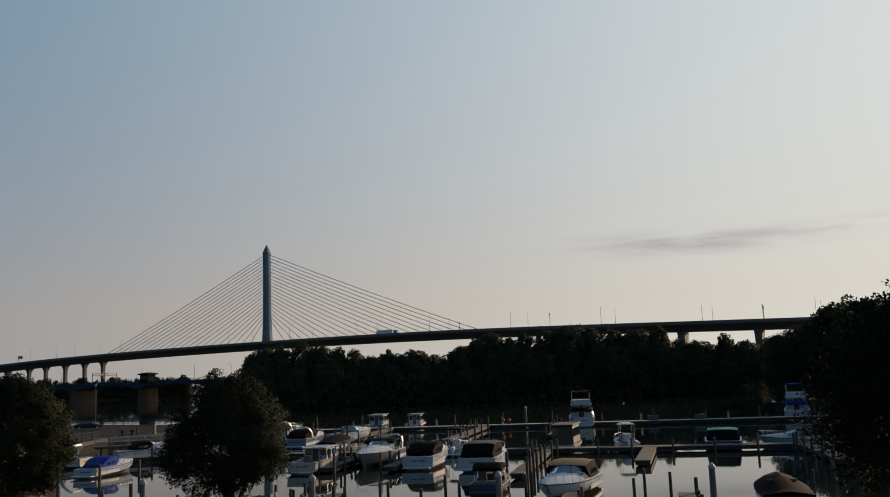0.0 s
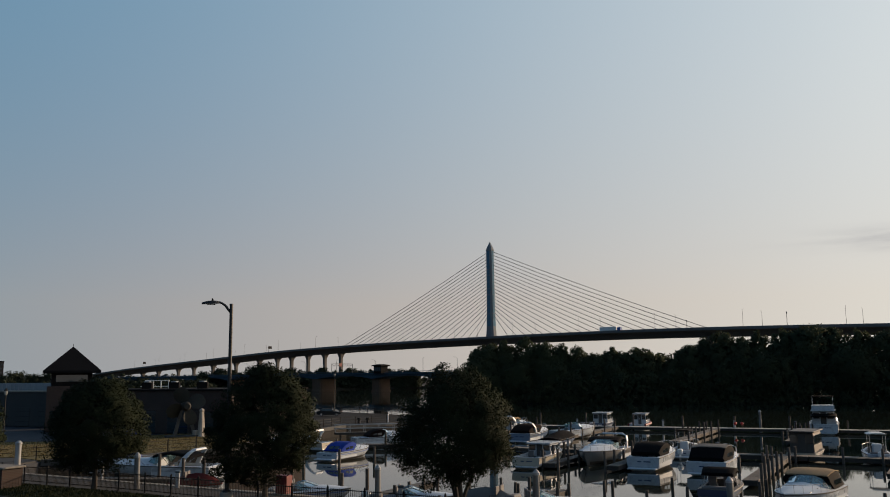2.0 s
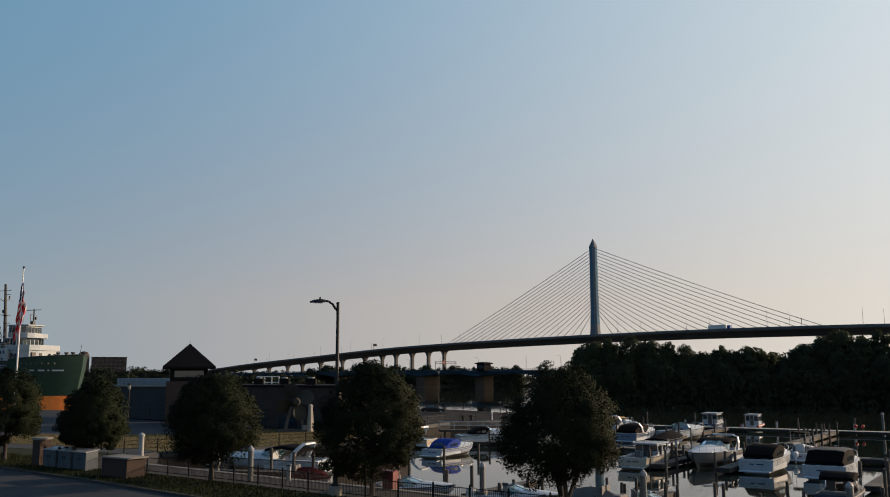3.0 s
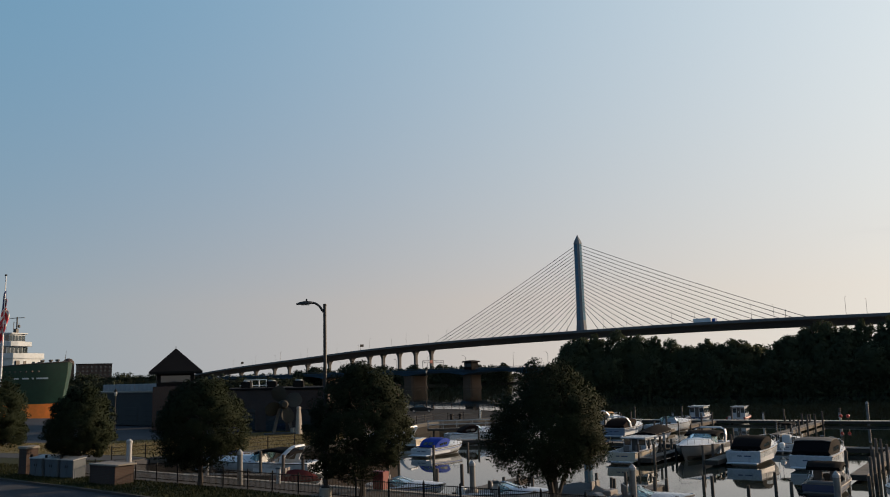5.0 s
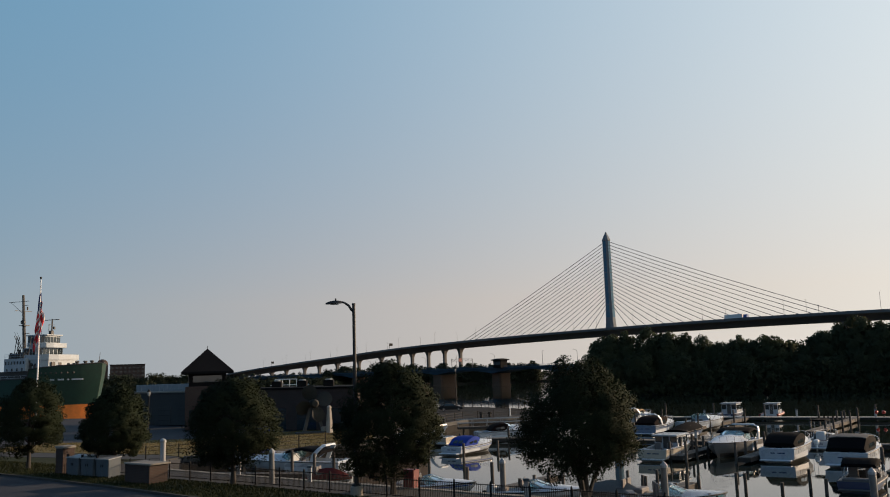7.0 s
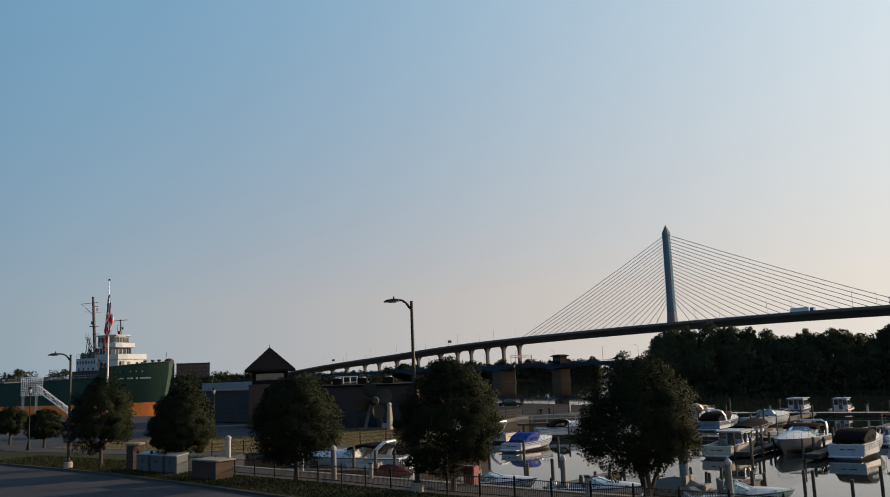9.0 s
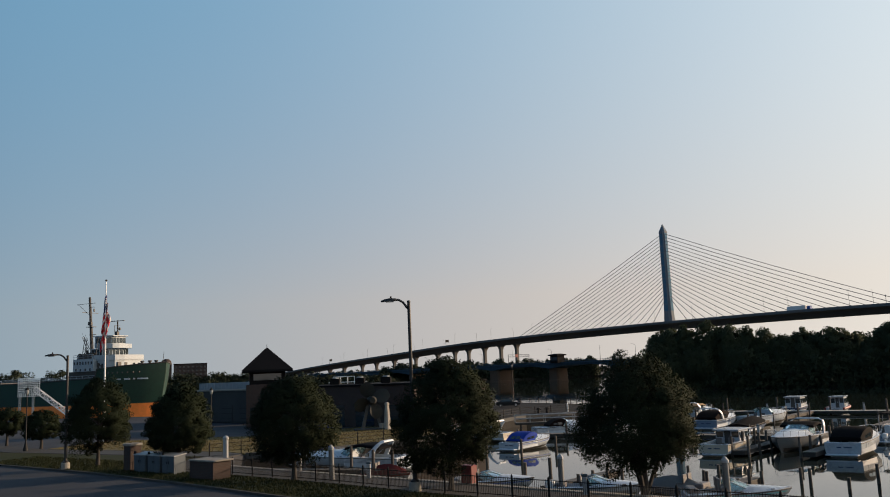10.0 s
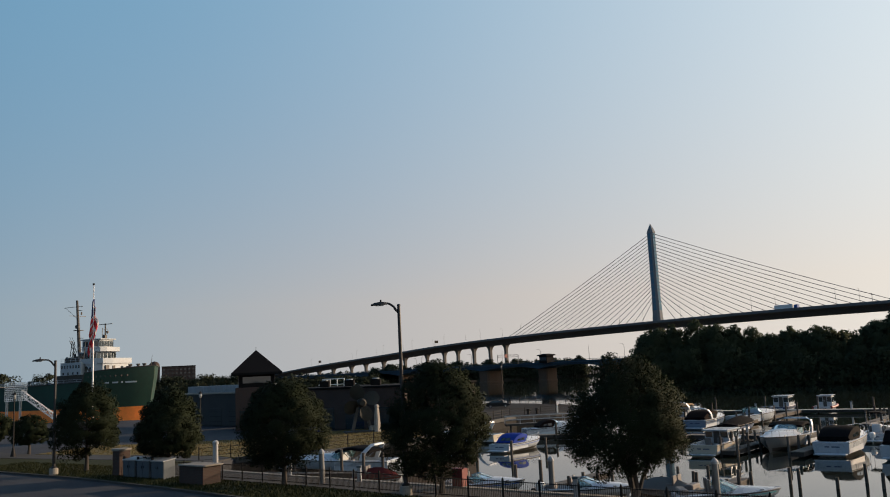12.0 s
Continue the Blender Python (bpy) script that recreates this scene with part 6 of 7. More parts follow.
# ---- iron fence and quay railings ----
s = Shape()
s.box((0, 0, 0), (0.02, 0.02, 1.0))
s.add([(-0.012, -0.012, 0.5), (0.012, -0.012, 0.5), (0.012, 0.012, 0.5), (-0.012, 0.012, 0.5), (0, 0, 0.56)], [(0, 1, 4), (1, 2, 4), (2, 3, 4), (3, 0, 4)])
PICKET = bpy.data.meshes.new("picket")
PICKET.from_pydata(s.v, [], s.f)
PICKET.materials.append(BLACK_METAL)


def fence_panel(a, b, z, hgt, pickets, label, group, post_r=0.045, gap=0.115):
    a, b = Vector((a[0], a[1], z)), Vector((b[0], b[1], z))
    d = b - a
    t = thing("fence_panel", pose(a.x, a.y, z, 0, 0, math.degrees(math.atan2(d.y, d.x))), label, "fence", group)
    L = d.length
    s = Shape()
    s.box((0, 0, hgt / 2), (post_r * 2, post_r * 2, hgt + 0.1), ch=0.01)
    s.turned((0, 0, hgt + 0.04), [(post_r * 1.3, 0), (post_r * 1.1, 0.05), (0.01, 0.11)], 6)
    s.make("post", BLACK_METAL, t)
    for zz in ((hgt - 0.06, 0.16) if pickets else (hgt - 0.03, hgt * 0.66, hgt * 0.33)):
        s = Shape()
        s.box((L / 2, 0, zz), (L - post_r * 2, 0.035, 0.04))
        s.make("rail", BLACK_METAL, t)
    if pickets:
        n = int((L - 0.1) / gap)
        for i in range(n):
            ob = new("picket", PICKET)
            ob.parent = t
            ob.location = ((i + 0.5) * L / n, 0, hgt / 2 + 0.02)


def along(line, step):
    """Points on a plan line at even steps."""
    pts = np.array(line, float)
    cum = np.concatenate([[0], np.cumsum(np.linalg.norm(np.diff(pts, axis=0), axis=1))])
    n = max(1, round(cum[-1] / step))
    return [(float(np.interp(q, cum, pts[:, 0])), float(np.interp(q, cum, pts[:, 1]))) for q in np.linspace(0, cum[-1], n + 1)]


fp = along(FENCE[:6], 2.4)
for a, b in zip(fp, fp[1:]):
    fence_panel(a, b, G + 0.005, 1.12, True, "black iron picket fence panel along the promenade", "iron fence panels")
fp = along([(-53.6, 66.5), (-51.6, 69.2), (-46, 73.8), (-43.8, 78.6), (-40.6, 83), (-42.6, 95), (-44.6, 104), (-43.1, 112), (-43.1, 119), (-42.6, 125), (-38.1, 131), (-34.7, 137), (-37.7, 149.5), (-44.6, 159), (-54.4, 168), (-66, 174.8)], 3.0)
for a, b in zip(fp, fp[1:]):
    fence_panel(a, b, G + 0.005, 1.1, False, "dark metal railing along the quay edge", "quay railings")


# ---- museum buildings ----
def pavilion():
    t = thing("museum_tower", turn((-79.9, 113.0, G), -36), "brick corner tower with dark pyramid roof and glazed lantern", "building")
    s = Shape()
    s.box((0, 0, 3.05), (6.4, 6.4, 6.3), ch=0.03)
    w = s.make("wall", BRICK, t, "red-brown brick wall")
    s = Shape()
    s.box((0, 0, 7.2), (5.4, 5.4, 2.1), ch=0.03)
    s.make("lantern_wall", ROOF, t)
    for sx, sy in ((0, -1), (0, 1), (1, 0), (-1, 0)):
        s = Shape()
        s.box((sx * 2.7, sy * 2.7, 7.3), (4.2 if sx == 0 else 0.12, 4.2 if sy == 0 else 0.12, 1.0), ch=0.02)
        s.make("window", TINT_GLASS, t)
    s = Shape()
    s.loft([[(-x, -x, z), (x, -x, z), (x, x, z), (-x, x, z)] for x, z in ((3.75, 8.25), (3.8, 8.05), (3.8, 8.4), (0.08, 11.85))])
    s.make("roof", ROOF, t, "dark shingled pyramid roof")
    s = Shape()
    s.path([(0, 0, 11.7), (0, 0, 12.3)], 0.04, 5)
    s.make("finial", BLACK_METAL, t)
    for k in range(3):
        s = Shape()
        s.box((-2.0 + k * 2.0, -3.22, 1.9), (1.2, 0.08, 1.7), ch=0.02)
        s.make("window", TINT_GLASS, t)


def wing(name, a, b, depth, hgt, mat, label, door_mat, doors, band=None, coping=None):
    """A flat-roofed wing whose front runs from a to b."""
    a, b = Vector((a[0], a[1], G - 0.05)), Vector((b[0], b[1], G - 0.05))
    d = b - a
    L = d.length
    t = thing(name, pose(a.x, a.y, a.z, 0, 0, math.degrees(math.atan2(d.y, d.x))), label, "building")
    s = Shape()
    s.box((L / 2, depth / 2, hgt / 2), (L, depth, hgt), ch=0.03)
    s.make("wall", mat, t)
    s = Shape()
    s.box((L / 2, depth / 2, hgt + 0.13), (L + 0.4, depth + 0.4, 0.26), ch=0.04)
    s.make("coping", coping or CONCRETE, t)
    if band:
        s = Shape()
        s.box((L / 2, depth * 0.3, hgt + 0.26 + band / 2), (L - 0.5, depth * 0.2, band), ch=0.05)
        s.make("clerestory", SILVER, t, "ribbed silver metal roof band")
        for i in range(int(L / 1.2)):
            s = Shape()
            s.box((0.9 + i * 1.2, depth * 0.2 - 0.02, hgt + 0.26 + band / 2), (0.06, 0.06, band - 0.05))
            s.make("seam", SILVER, t)
    for i in range(doors):
        s = Shape()
        x = (i + 0.5) * L / doors
        s.box((x, -0.01, 1.5), (L / doors * 0.62, 0.1, 2.9), ch=0.03)
        dd = s.make("door", door_mat, t)
        for k in range(3):
            s = Shape()
            s.box((x, -0.07, 0.75 + k * 0.8), (L / doors * 0.6, 0.03, 0.05))
            s.make("door_rail", BLACK_METAL, dd)
    return t


pavilion()
wing("museum_wing", (-108.2, 126.7), (-85.8, 118.2), 16, 5.3, WALL_GREY, "long grey museum wing with silver roof band and dock doors", WALL_GREY, 4, band=1.15)
wing("museum_hall", (-77.9, 111.2), (-49.5, 101.6), 15, 5.5, BRICK, "red-brown brick museum hall with dark entrance bays", TINT_GLASS, 5, coping=ROOF)


def roof_frame():
    t = thing("roof_screen_frame", turn((-74.0, 117.0, G + 5.7), -20), "white steel frame screen on the museum roof", "roof frame")
    for i in range(4):
        s = Shape()
        s.box((3.2 + i * 1.1, 0, 0.55), (0.12, 0.12, 1.1))
        s.make("post", WHITE_PAINT, t)
    s = Shape()
    s.box((4.85, 0, 1.16), (3.5, 0.14, 0.12))
    s.make("top_rail", WHITE_PAINT, t)
    s = Shape()
    s.box((5.4, 0.05, 0.3), (6.0, 0.1, 0.1))
    s.make("low_rail", WHITE_PAINT, t)
    for i in range(3):
        t2 = thing("rooftop_unit", turn((-68.0 + i * 5.2, 113.6 - i * 1.7, G + 5.7), -20), "dark boxy ventilation unit on the museum roof", "roof unit", "rooftop units")
        s = Shape()
        s.box((0, 0, 0.45), (1.4, 1.2, 0.9), ch=0.05)
        s.make("casing", ROOF, t2)
        s = Shape()
        s.turned((0, 0, 0.9), [(0.5, 0), (0.5, 0.12), (0.42, 0.16)], 12)
        s.make("fan_cowl", SILVER, t2)


roof_frame()


# ---- ship's propeller monument ----
def propeller():
    t = thing("ship_propeller", turn((-53.6, 98.4, G), -38), "large verdigris ship's propeller mounted on dark legs on the lawn", "monument")
    hz = 3.7
    s = Shape()
    s.box((0, 0, 0.1), (4.6, 1.8, 0.24), ch=0.05)
    s.make("plinth", WALL_GREY, t, "low dark concrete plinth")
    for x in (-0.9, 0.9):
        s = Shape()
        s.loft([[(x * 1.3 - 0.2, 0.1, 0.2), (x * 1.3 + 0.2, 0.1, 0.2), (x * 1.3 + 0.2, 0.6, 0.2), (x * 1.3 - 0.2, 0.6, 0.2)],
                [(x * 0.35 - 0.16, 0.2, hz), (x * 0.35 + 0.16, 0.2, hz), (x * 0.35 + 0.16, 0.55, hz), (x * 0.35 - 0.16, 0.55, hz)]])
        s.make("leg", SHIP_DARK, t, "dark steel leg")
    s = Shape()
    s.path([(0, -0.9, hz), (0, -0.6, hz), (0, 0.5, hz), (0, 0.8, hz)], [0.35, 0.55, 0.6, 0.4], 14)
    s.make("hub", BRONZE, t, smooth=50)
    for k in range(4):
        a = radians(22 + 90 * k)
        s = Shape()
        rows = []
        for q in (0.08, 0.25, 0.45, 0.65, 0.82, 0.94, 1.0):
            r = 0.35 + 2.05 * q
            w = 1.05 * math.sin(math.pi * (0.14 + 0.72 * q)) if q < 1 else 0.35
            tw = radians(46 - 26 * q)
            row = []
            for e, th in ((-1, 0), (-0.4, 0.07), (0.4, 0.07), (1, 0), (0.4, -0.05), (-0.4, -0.05)):
                lx, ly = e * w * math.cos(tw) - th * math.sin(tw), e * w * math.sin(tw) + th * math.cos(tw)
                row.append((r * math.cos(a) - lx * math.sin(a), ly, hz + r * math.sin(a) + lx * math.cos(a)))
            rows.append(row)
        s.loft(rows)
        s.make("blade", BRONZE, t, smooth=45)
    t = thing("stone_marker", turn((-51.7, 98.9, G), 20), "pale tapering stone post on a square foot beside the propeller", "monument")
    s = Shape()
    s.loft([[(x * w, y * w, z) for x, y in ((-1, -0.6), (-0.6, -1), (0.6, -1), (1, -0.6), (1, 0.6), (0.6, 1), (-0.6, 1), (-1, 0.6))] for w, z in ((0.42, 0.0), (0.38, 0.5), (0.3, 2.0), (0.22, 3.0), (0.26, 3.05), (0.26, 3.25), (0.12, 3.4))])
    s.make("shaft", MARKER, t, smooth=30)
    s = Shape()
    s.box((-0.75, -0.2, 0.35), (0.55, 0.6, 0.85), ch=0.04)
    s.make("foot", MARKER, t)


propeller()


# ---- boarding gangway ----
def gangway():
    t = thing("boarding_gangway", turn((-138.8, 121.0, G), 50.0), "white steel lattice boarding gangway with a mesh screen", "gangway")
    # local +y runs along the gangway, down to the ground
    for sx in (-0.7, 0.7):
        for zoff in (0.0, 1.1):
            s = Shape()
            s.path([(sx, 0.0, 6.4 + zoff), (sx, 7.0, 0.6 + zoff)], 0.06, 6)
            s.make("chord", WHITE_PAINT, t)
        for i in range(9):
            y0, y1 = i * 7.0 / 9, (i + 1) * 7.0 / 9
            z0, z1 = 6.4 - 5.8 * i / 9, 6.4 - 5.8 * (i + 1) / 9
            s = Shape()
            s.path([(sx, y0, z0), (sx, y1, z1 + 1.1)] if i % 2 else [(sx, y0, z0 + 1.1), (sx, y1, z1)], 0.045, 5)
            s.make("brace", WHITE_PAINT, t)
            s = Shape()
            s.path([(sx, y0, z0), (sx, y0, z0 + 1.1)], 0.04, 5)
            s.make("strut", WHITE_PAINT, t)
    for i in range(16):
        s = Shape()
        s.box((0, 0.25 + i * 0.43, 6.3 - 0.356 * i), (1.35, 0.3, 0.05))
        s.make("step", SILVER, t)
    for sx in (-0.8, 0.8):
        for sy in (-2.6, -0.3):
            s = Shape()
            s.box((sx, sy, 3.15), (0.16, 0.16, 6.5))
            s.make("leg", SILVER, t)
    s = Shape()
    s.box((0, -1.4, 6.35), (2.0, 2.8, 0.14))
    s.make("landing", SILVER, t)
    scr = thing("mesh_screen", Matrix.Identity(4), "", "")
    scr.parent = t
    for k in range(12):
        s = Shape()
        s.box((0.95, -2.8 + k * 0.34, 7.3), (0.03, 0.10, 3.5))
        s.make("slat", WHITE_PAINT, scr)
    for k in range(11):
        s = Shape()
        s.box((0.97, -0.93, 5.6 + k * 0.34), (0.03, 3.8, 0.08))
        s.make("bar", WHITE_PAINT, scr)


gangway()


# ---- utility cabinets and brick enclosure ----
FD = Vector((0.965, -0.262, 0))
for k in range(3):
    c = Vector((-50.6, 54.9, G)) + FD * (1.95 * k)
    t = thing("utility_cabinet", pose(c.x, c.y, c.z - 0.02, 0, 0, -15), "blue-grey steel utility cabinet with a sloping lid", "cabinet", "utility cabinets")
    s = Shape()
    s.loft([[(-0.8, -0.5, z0), (0.8, -0.5, z0), (0.8, 0.5, z0 + dz), (-0.8, 0.5, z0 + dz)] for z0, dz in ((0, 0), (1.3, 0.12))])
    b = s.make("body", BOX_PAINT, t)
    s = Shape()
    s.loft([[(-0.86, -0.58, 1.3 + q), (0.86, -0.58, 1.3 + q), (0.86, 0.56, 1.44 + q), (-0.86, 0.56, 1.44 + q)] for q in (0.004, 0.07)])
    s.make("lid", PILE_CAP, t)
    for x in (-0.38, 0.38):
        s = Shape()
        s.box((x, -0.51, 0.68), (0.7, 0.04, 1.1), ch=0.01)
        d = s.make("door", BOX_PAINT, t)
        s = Shape()
        s.box((x * 0.3, -0.55, 0.85), (0.05, 0.05, 0.2), ch=0.01)
        s.make("handle", BLACK_METAL, d)
    c2 = c - FD * 0.98
    s = Shape()
    t = thing("guard_post", pose(c2.x, c2.y, c2.z, 0, 0, -15), "dark square guard post between cabinets", "bollard", "guard posts")
    s.box((0, -0.3, 0.78), (0.16, 0.16, 1.6), ch=0.02)
    s.make("post", BLACK_METAL, t)
t = thing("brick_pillar", pose(-52.6, 55.6, G, 0, 0, -15), "brick gate pillar with stone cap", "pillar")
s = Shape()
s.box((0, 0, 0.95), (1.0, 1.0, 2.0), ch=0.02)
s.make("shaft", BRICK, t)
s = Shape()
s.box((0, 0, 2.05), (1.15, 1.15, 0.2), ch=0.05)
s.make("cap", CONCRETE, t)
t = thing("brick_enclosure", pose(-41.2, 51.2, G, 0, 0, -17), "low brick utility enclosure with a flat slab top", "enclosure")
s = Shape()
s.box((0, 0, 0.6), (2.9, 1.5, 1.3), ch=0.02)
s.make("wall", BRICK, t)
s = Shape()
s.box((0.1, 0, 1.31), (3.1, 1.7, 0.12), ch=0.03)
s.make("slab", CONCRETE, t)
t = thing("vent_post", pose(-40.9, 52.6, G), "pale round vent post with a cap beside the enclosure", "post")
s = Shape()
s.turned((0, 0, -0.1), [(0.19, 0), (0.19, 2.7), (0.23, 2.72), (0.23, 2.85), (0.08, 2.98)], 12)
s.make("pipe", PILE_CAP, t, smooth=40)
t = thing("red_locker", pose(-20.7, 50.2, G, 0, 0, -18), "red steel locker beside the fence", "locker")
s = Shape()
s.box((0, 0, 0.55), (0.85, 0.6, 1.15), ch=0.04)
b = s.make("body", RED_PAINT, t)
s = Shape()
s.box((0, -0.31, 0.55), (0.7, 0.04, 0.95), ch=0.01)
s.make("door", RED_PAINT, t)


# ---- fittings on the docks ----
def pedestal(x, y, z, label="white dock power pedestal"):
    t = thing("power_pedestal", pose(x, y, z, 0, 0, HD), label, "pedestal", "dock pedestals")
    s = Shape()
    s.box((0, 0, 0.45), (0.26, 0.22, 0.95), ch=0.03)
    s.make("column", PILE_CAP, t)
    s = Shape()
    s.box((0, 0, 1.0), (0.34, 0.3, 0.14), ch=0.04)
    s.make("hood", BOX_PAINT, t)


for x in (-18, -9, 4, 14, 22, 34, 46):
    pedestal(x + 0.3, 143.3 - (x + 0.3 + 24) * 0.2523, 0.56)
for x in (-7, 1, 8):
    pedestal(x, 97.0 - (x + 13.2) * 0.281, 0.56)
for x, y in ((-28.8, 52.2), (-36.5, 55.6), (-12.5, 46.6)):
    pedestal(x, y, G + 0.005, "white power pedestal on the promenade")
for x in (36, 42.5):
    t = thing("dock_box", pose(x, 143.3 - (x + 24) * 0.2523, 0.56, 0, 0, -14), "grey fibreglass dock box", "dock box", "dock boxes")
    s = Shape()
    s.box((0, 0, 0.3), (1.5, 0.6, 0.62), ch=0.05)
    s.make("body", BOX_PAINT, t)
    s = Shape()
    s.box((0, 0, 0.66), (1.58, 0.68, 0.1), ch=0.04)
    s.make("lid", BOX_PAINT, t)


# ---- quay and dock clutter ----
def dock_gangway(a, b):
    """A narrow walkway on piles with a pale rail on both sides."""
    a, b = Vector((*a, 0)), Vector((*b, 0))
    d = b - a
    L = d.length
    t = thing("dock_gangway", pose(a.x, a.y, 0, 0, 0, math.degrees(math.atan2(d.y, d.x))), "timber gangway with pale metal handrails below the quay", "gangway")
    n = int(L / 0.4)
    for i in range(n):
        s = Shape()
        s.box(((i + 0.5) * L / n, 0, 0.9), (L / n - 0.03, 1.3, 0.07))
        s.make("plank", DOCK, t)
    for y in (-0.62, 0.62):
        s = Shape()
        s.box((L / 2, y, 0.74), (L, 0.1, 0.22))
        s.make("beam", DOCK_SIDE_SHADED, t)
        for z in (1.45, 1.95):
            s = Shape()
            s.path([(0, y, z), (L, y, z)], 0.045, 6)
            s.make("handrail", PILE_CAP, t)
        for i in range(6):
            s = Shape()
            s.path([(i * L / 5, y, 0.9), (i * L / 5, y, 1.95)], 0.035, 5)
            s.make("rail_post", PILE_CAP, t)
    for x in (0.8, L - 0.5):
        s = Shape()
        s.path([(x, 0, -2.5), (x, 0, 0.66)], 0.14, 8)
        s.make("support_pile", PILE, t)


dock_gangway((-40.2, 115.0), (-31.0, 119.6))
t = thing("marker_post", pose(-37.6, 132.6, G), "white marker post at the quay's edge", "post")
s = Shape()
s.turned((0, 0, -0.05), [(0.13, 0), (0.13, 1.2), (0.1, 1.28), (0.03, 1.32)], 10)
s.make("post", WHITE_PAINT, t)
for x, y in ((-41.2, 129.0), (-40.2, 130.2)):
    t = thing("mooring_bollard", pose(x, y, G), "black iron double mooring bollard on the quay", "bollard", "quay bollards")
    s = Shape()
    s.turned((0, 0, -0.05), [(0.3, 0), (0.22, 0.1), (0.2, 0.7), (0.3, 0.8), (0.28, 0.92), (0.05, 0.96)], 10)
    s.make("post", BLACK_METAL, t)
    s = Shape()
    s.path([(-0.4, 0, 0.6), (0.4, 0, 0.6)], 0.06, 6)
    s.make("crossbar", BLACK_METAL, t)
t = thing("tarp_mound", pose(-62.6, 101.6, G, 0, 0, -18), "low heap under a crumpled blue tarpaulin by the museum wall", "tarpaulin")
s = Shape()
s.loft([[(x * w, y * w * 0.5, z) for x, y in ((-1, -0.8), (-0.4, -1), (0.5, -0.9), (1, -0.6), (0.95, 0.7), (0.3, 1), (-0.5, 0.9), (-1, 0.5))] for w, z in ((1.25, -0.02), (1.2, 0.25), (0.95, 0.55), (0.45, 0.7))])
s.make("sheet", BLUE_CANVAS, t, smooth=50)
for x in (14.4, 15.3):
    t = thing("float_buoy", pose(x, 143.3 - (x + 24) * 0.2523, 0.56), "round red mooring float hung on a dock post", "buoy", "red floats")
    s = Shape()
    s.turned((0, 0, 0.4), [(0.05, 0), (0.16, 0.06), (0.24, 0.2), (0.24, 0.29), (0.16, 0.43), (0.05, 0.49)], 12)
    s.make("ball", FLOAT_RED, t, smooth=60)
    s = Shape()
    s.path([(0, 0, -0.05), (0, 0, 0.42)], 0.05, 6)
    s.make("stand", BLACK_METAL, t)


# ---- parked cars ----
def car(x, y, z, heading, paint, label, group="parked cars"):
    t = thing("car", turn((x, y, z), heading), label, "car", group)
    s = Shape()
    rows = []
    for y0, w, zl, zh in ((-2.25, 0.72, 0.5, 0.85), (-2.1, 0.84, 0.35, 0.98), (-1.2, 0.9, 0.28, 1.0), (0.6, 0.9, 0.28, 0.98), (1.5, 0.88, 0.3, 0.88), (2.1, 0.8, 0.38, 0.72), (2.25, 0.7, 0.48, 0.64)):
        rows.append([(-w, y0, zl), (w, y0, zl), (w, y0, (zl + zh) / 2 + 0.1), (w * 0.9, y0, zh), (-w * 0.9, y0, zh), (-w, y0, (zl + zh) / 2 + 0.1)])
    s.loft(rows)
    s.make("body", paint, t, smooth=35)
    s = Shape()
    s.loft([[(-0.8, -1.75, 0.97), (0.8, -1.75, 0.97), (0.8, 0.95, 0.97), (-0.8, 0.95, 0.97)], [(-0.64, -1.15, 1.42), (0.64, -1.15, 1.42), (0.64, 0.2, 1.44), (-0.64, 0.2, 1.44)]])
    c = s.make("cabin", paint, t)
    for sgn in (-1, 1):
        s = Shape()
        s.slab([(sgn * 0.78, -1.4, 1.03), (sgn * 0.78, 0.7, 1.03), (sgn * 0.665, 0.15, 1.37), (sgn * 0.665, -1.05, 1.37)], 0.02 * sgn)
        s.make("side_window", TINT_GLASS, c)
    s = Shape()
    s.slab([(-0.72, 0.9, 1.02), (0.72, 0.9, 1.02), (0.6, 0.26, 1.4), (-0.6, 0.26, 1.4)], 0.02)
    s.make("windscreen", TINT_GLASS, c)
    for sx in (-0.82, 0.82):
        for sy in (-1.4, 1.4):
            s = Shape()
            s.path([(sx - 0.1, sy, 0.32), (sx + 0.1, sy, 0.32)], 0.32, 14)
            w = s.make("wheel", RUBBER, t)
            s = Shape()
            s.path([(sx - 0.105, sy, 0.32), (sx + 0.105, sy, 0.32)], 0.18, 10)
            s.make("rim", CHROME, w)
    return t


car(-55.2, 154.5, G, 70, BLACK_METAL, "black car parked on the quay")


# ---- bridge traffic and signs ----
def lorry(s, across):
    z = deck_z_smooth(s)
    p = on_bridge(s, across, z)
    t = thing("lorry", turn(p, -58 + 180), "white articulated lorry on the bridge deck", "lorry")
    for name, c, sz, mat in (("trailer", (0, -3.5, 2.5), (2.6, 13.5, 2.8), WHITE_PAINT), ("cab", (0, 5.2, 1.9), (2.5, 2.6, 2.9), STRIPE_BLUE), ("chassis", (0, -1.0, 0.8), (1.6, 15.0, 0.4), BLACK_METAL)):
        q = Shape()
        q.box(c, sz, ch=0.12)
        q.make(name, mat, t)
    for y in (5.2, 2.4, -7.5, -8.8):
        for x in (-1.05, 1.05):
            q = Shape()
            q.path([(x - 0.18, y, 0.52), (x + 0.18, y, 0.52)], 0.52, 12)
            q.make("wheel", RUBBER, t)


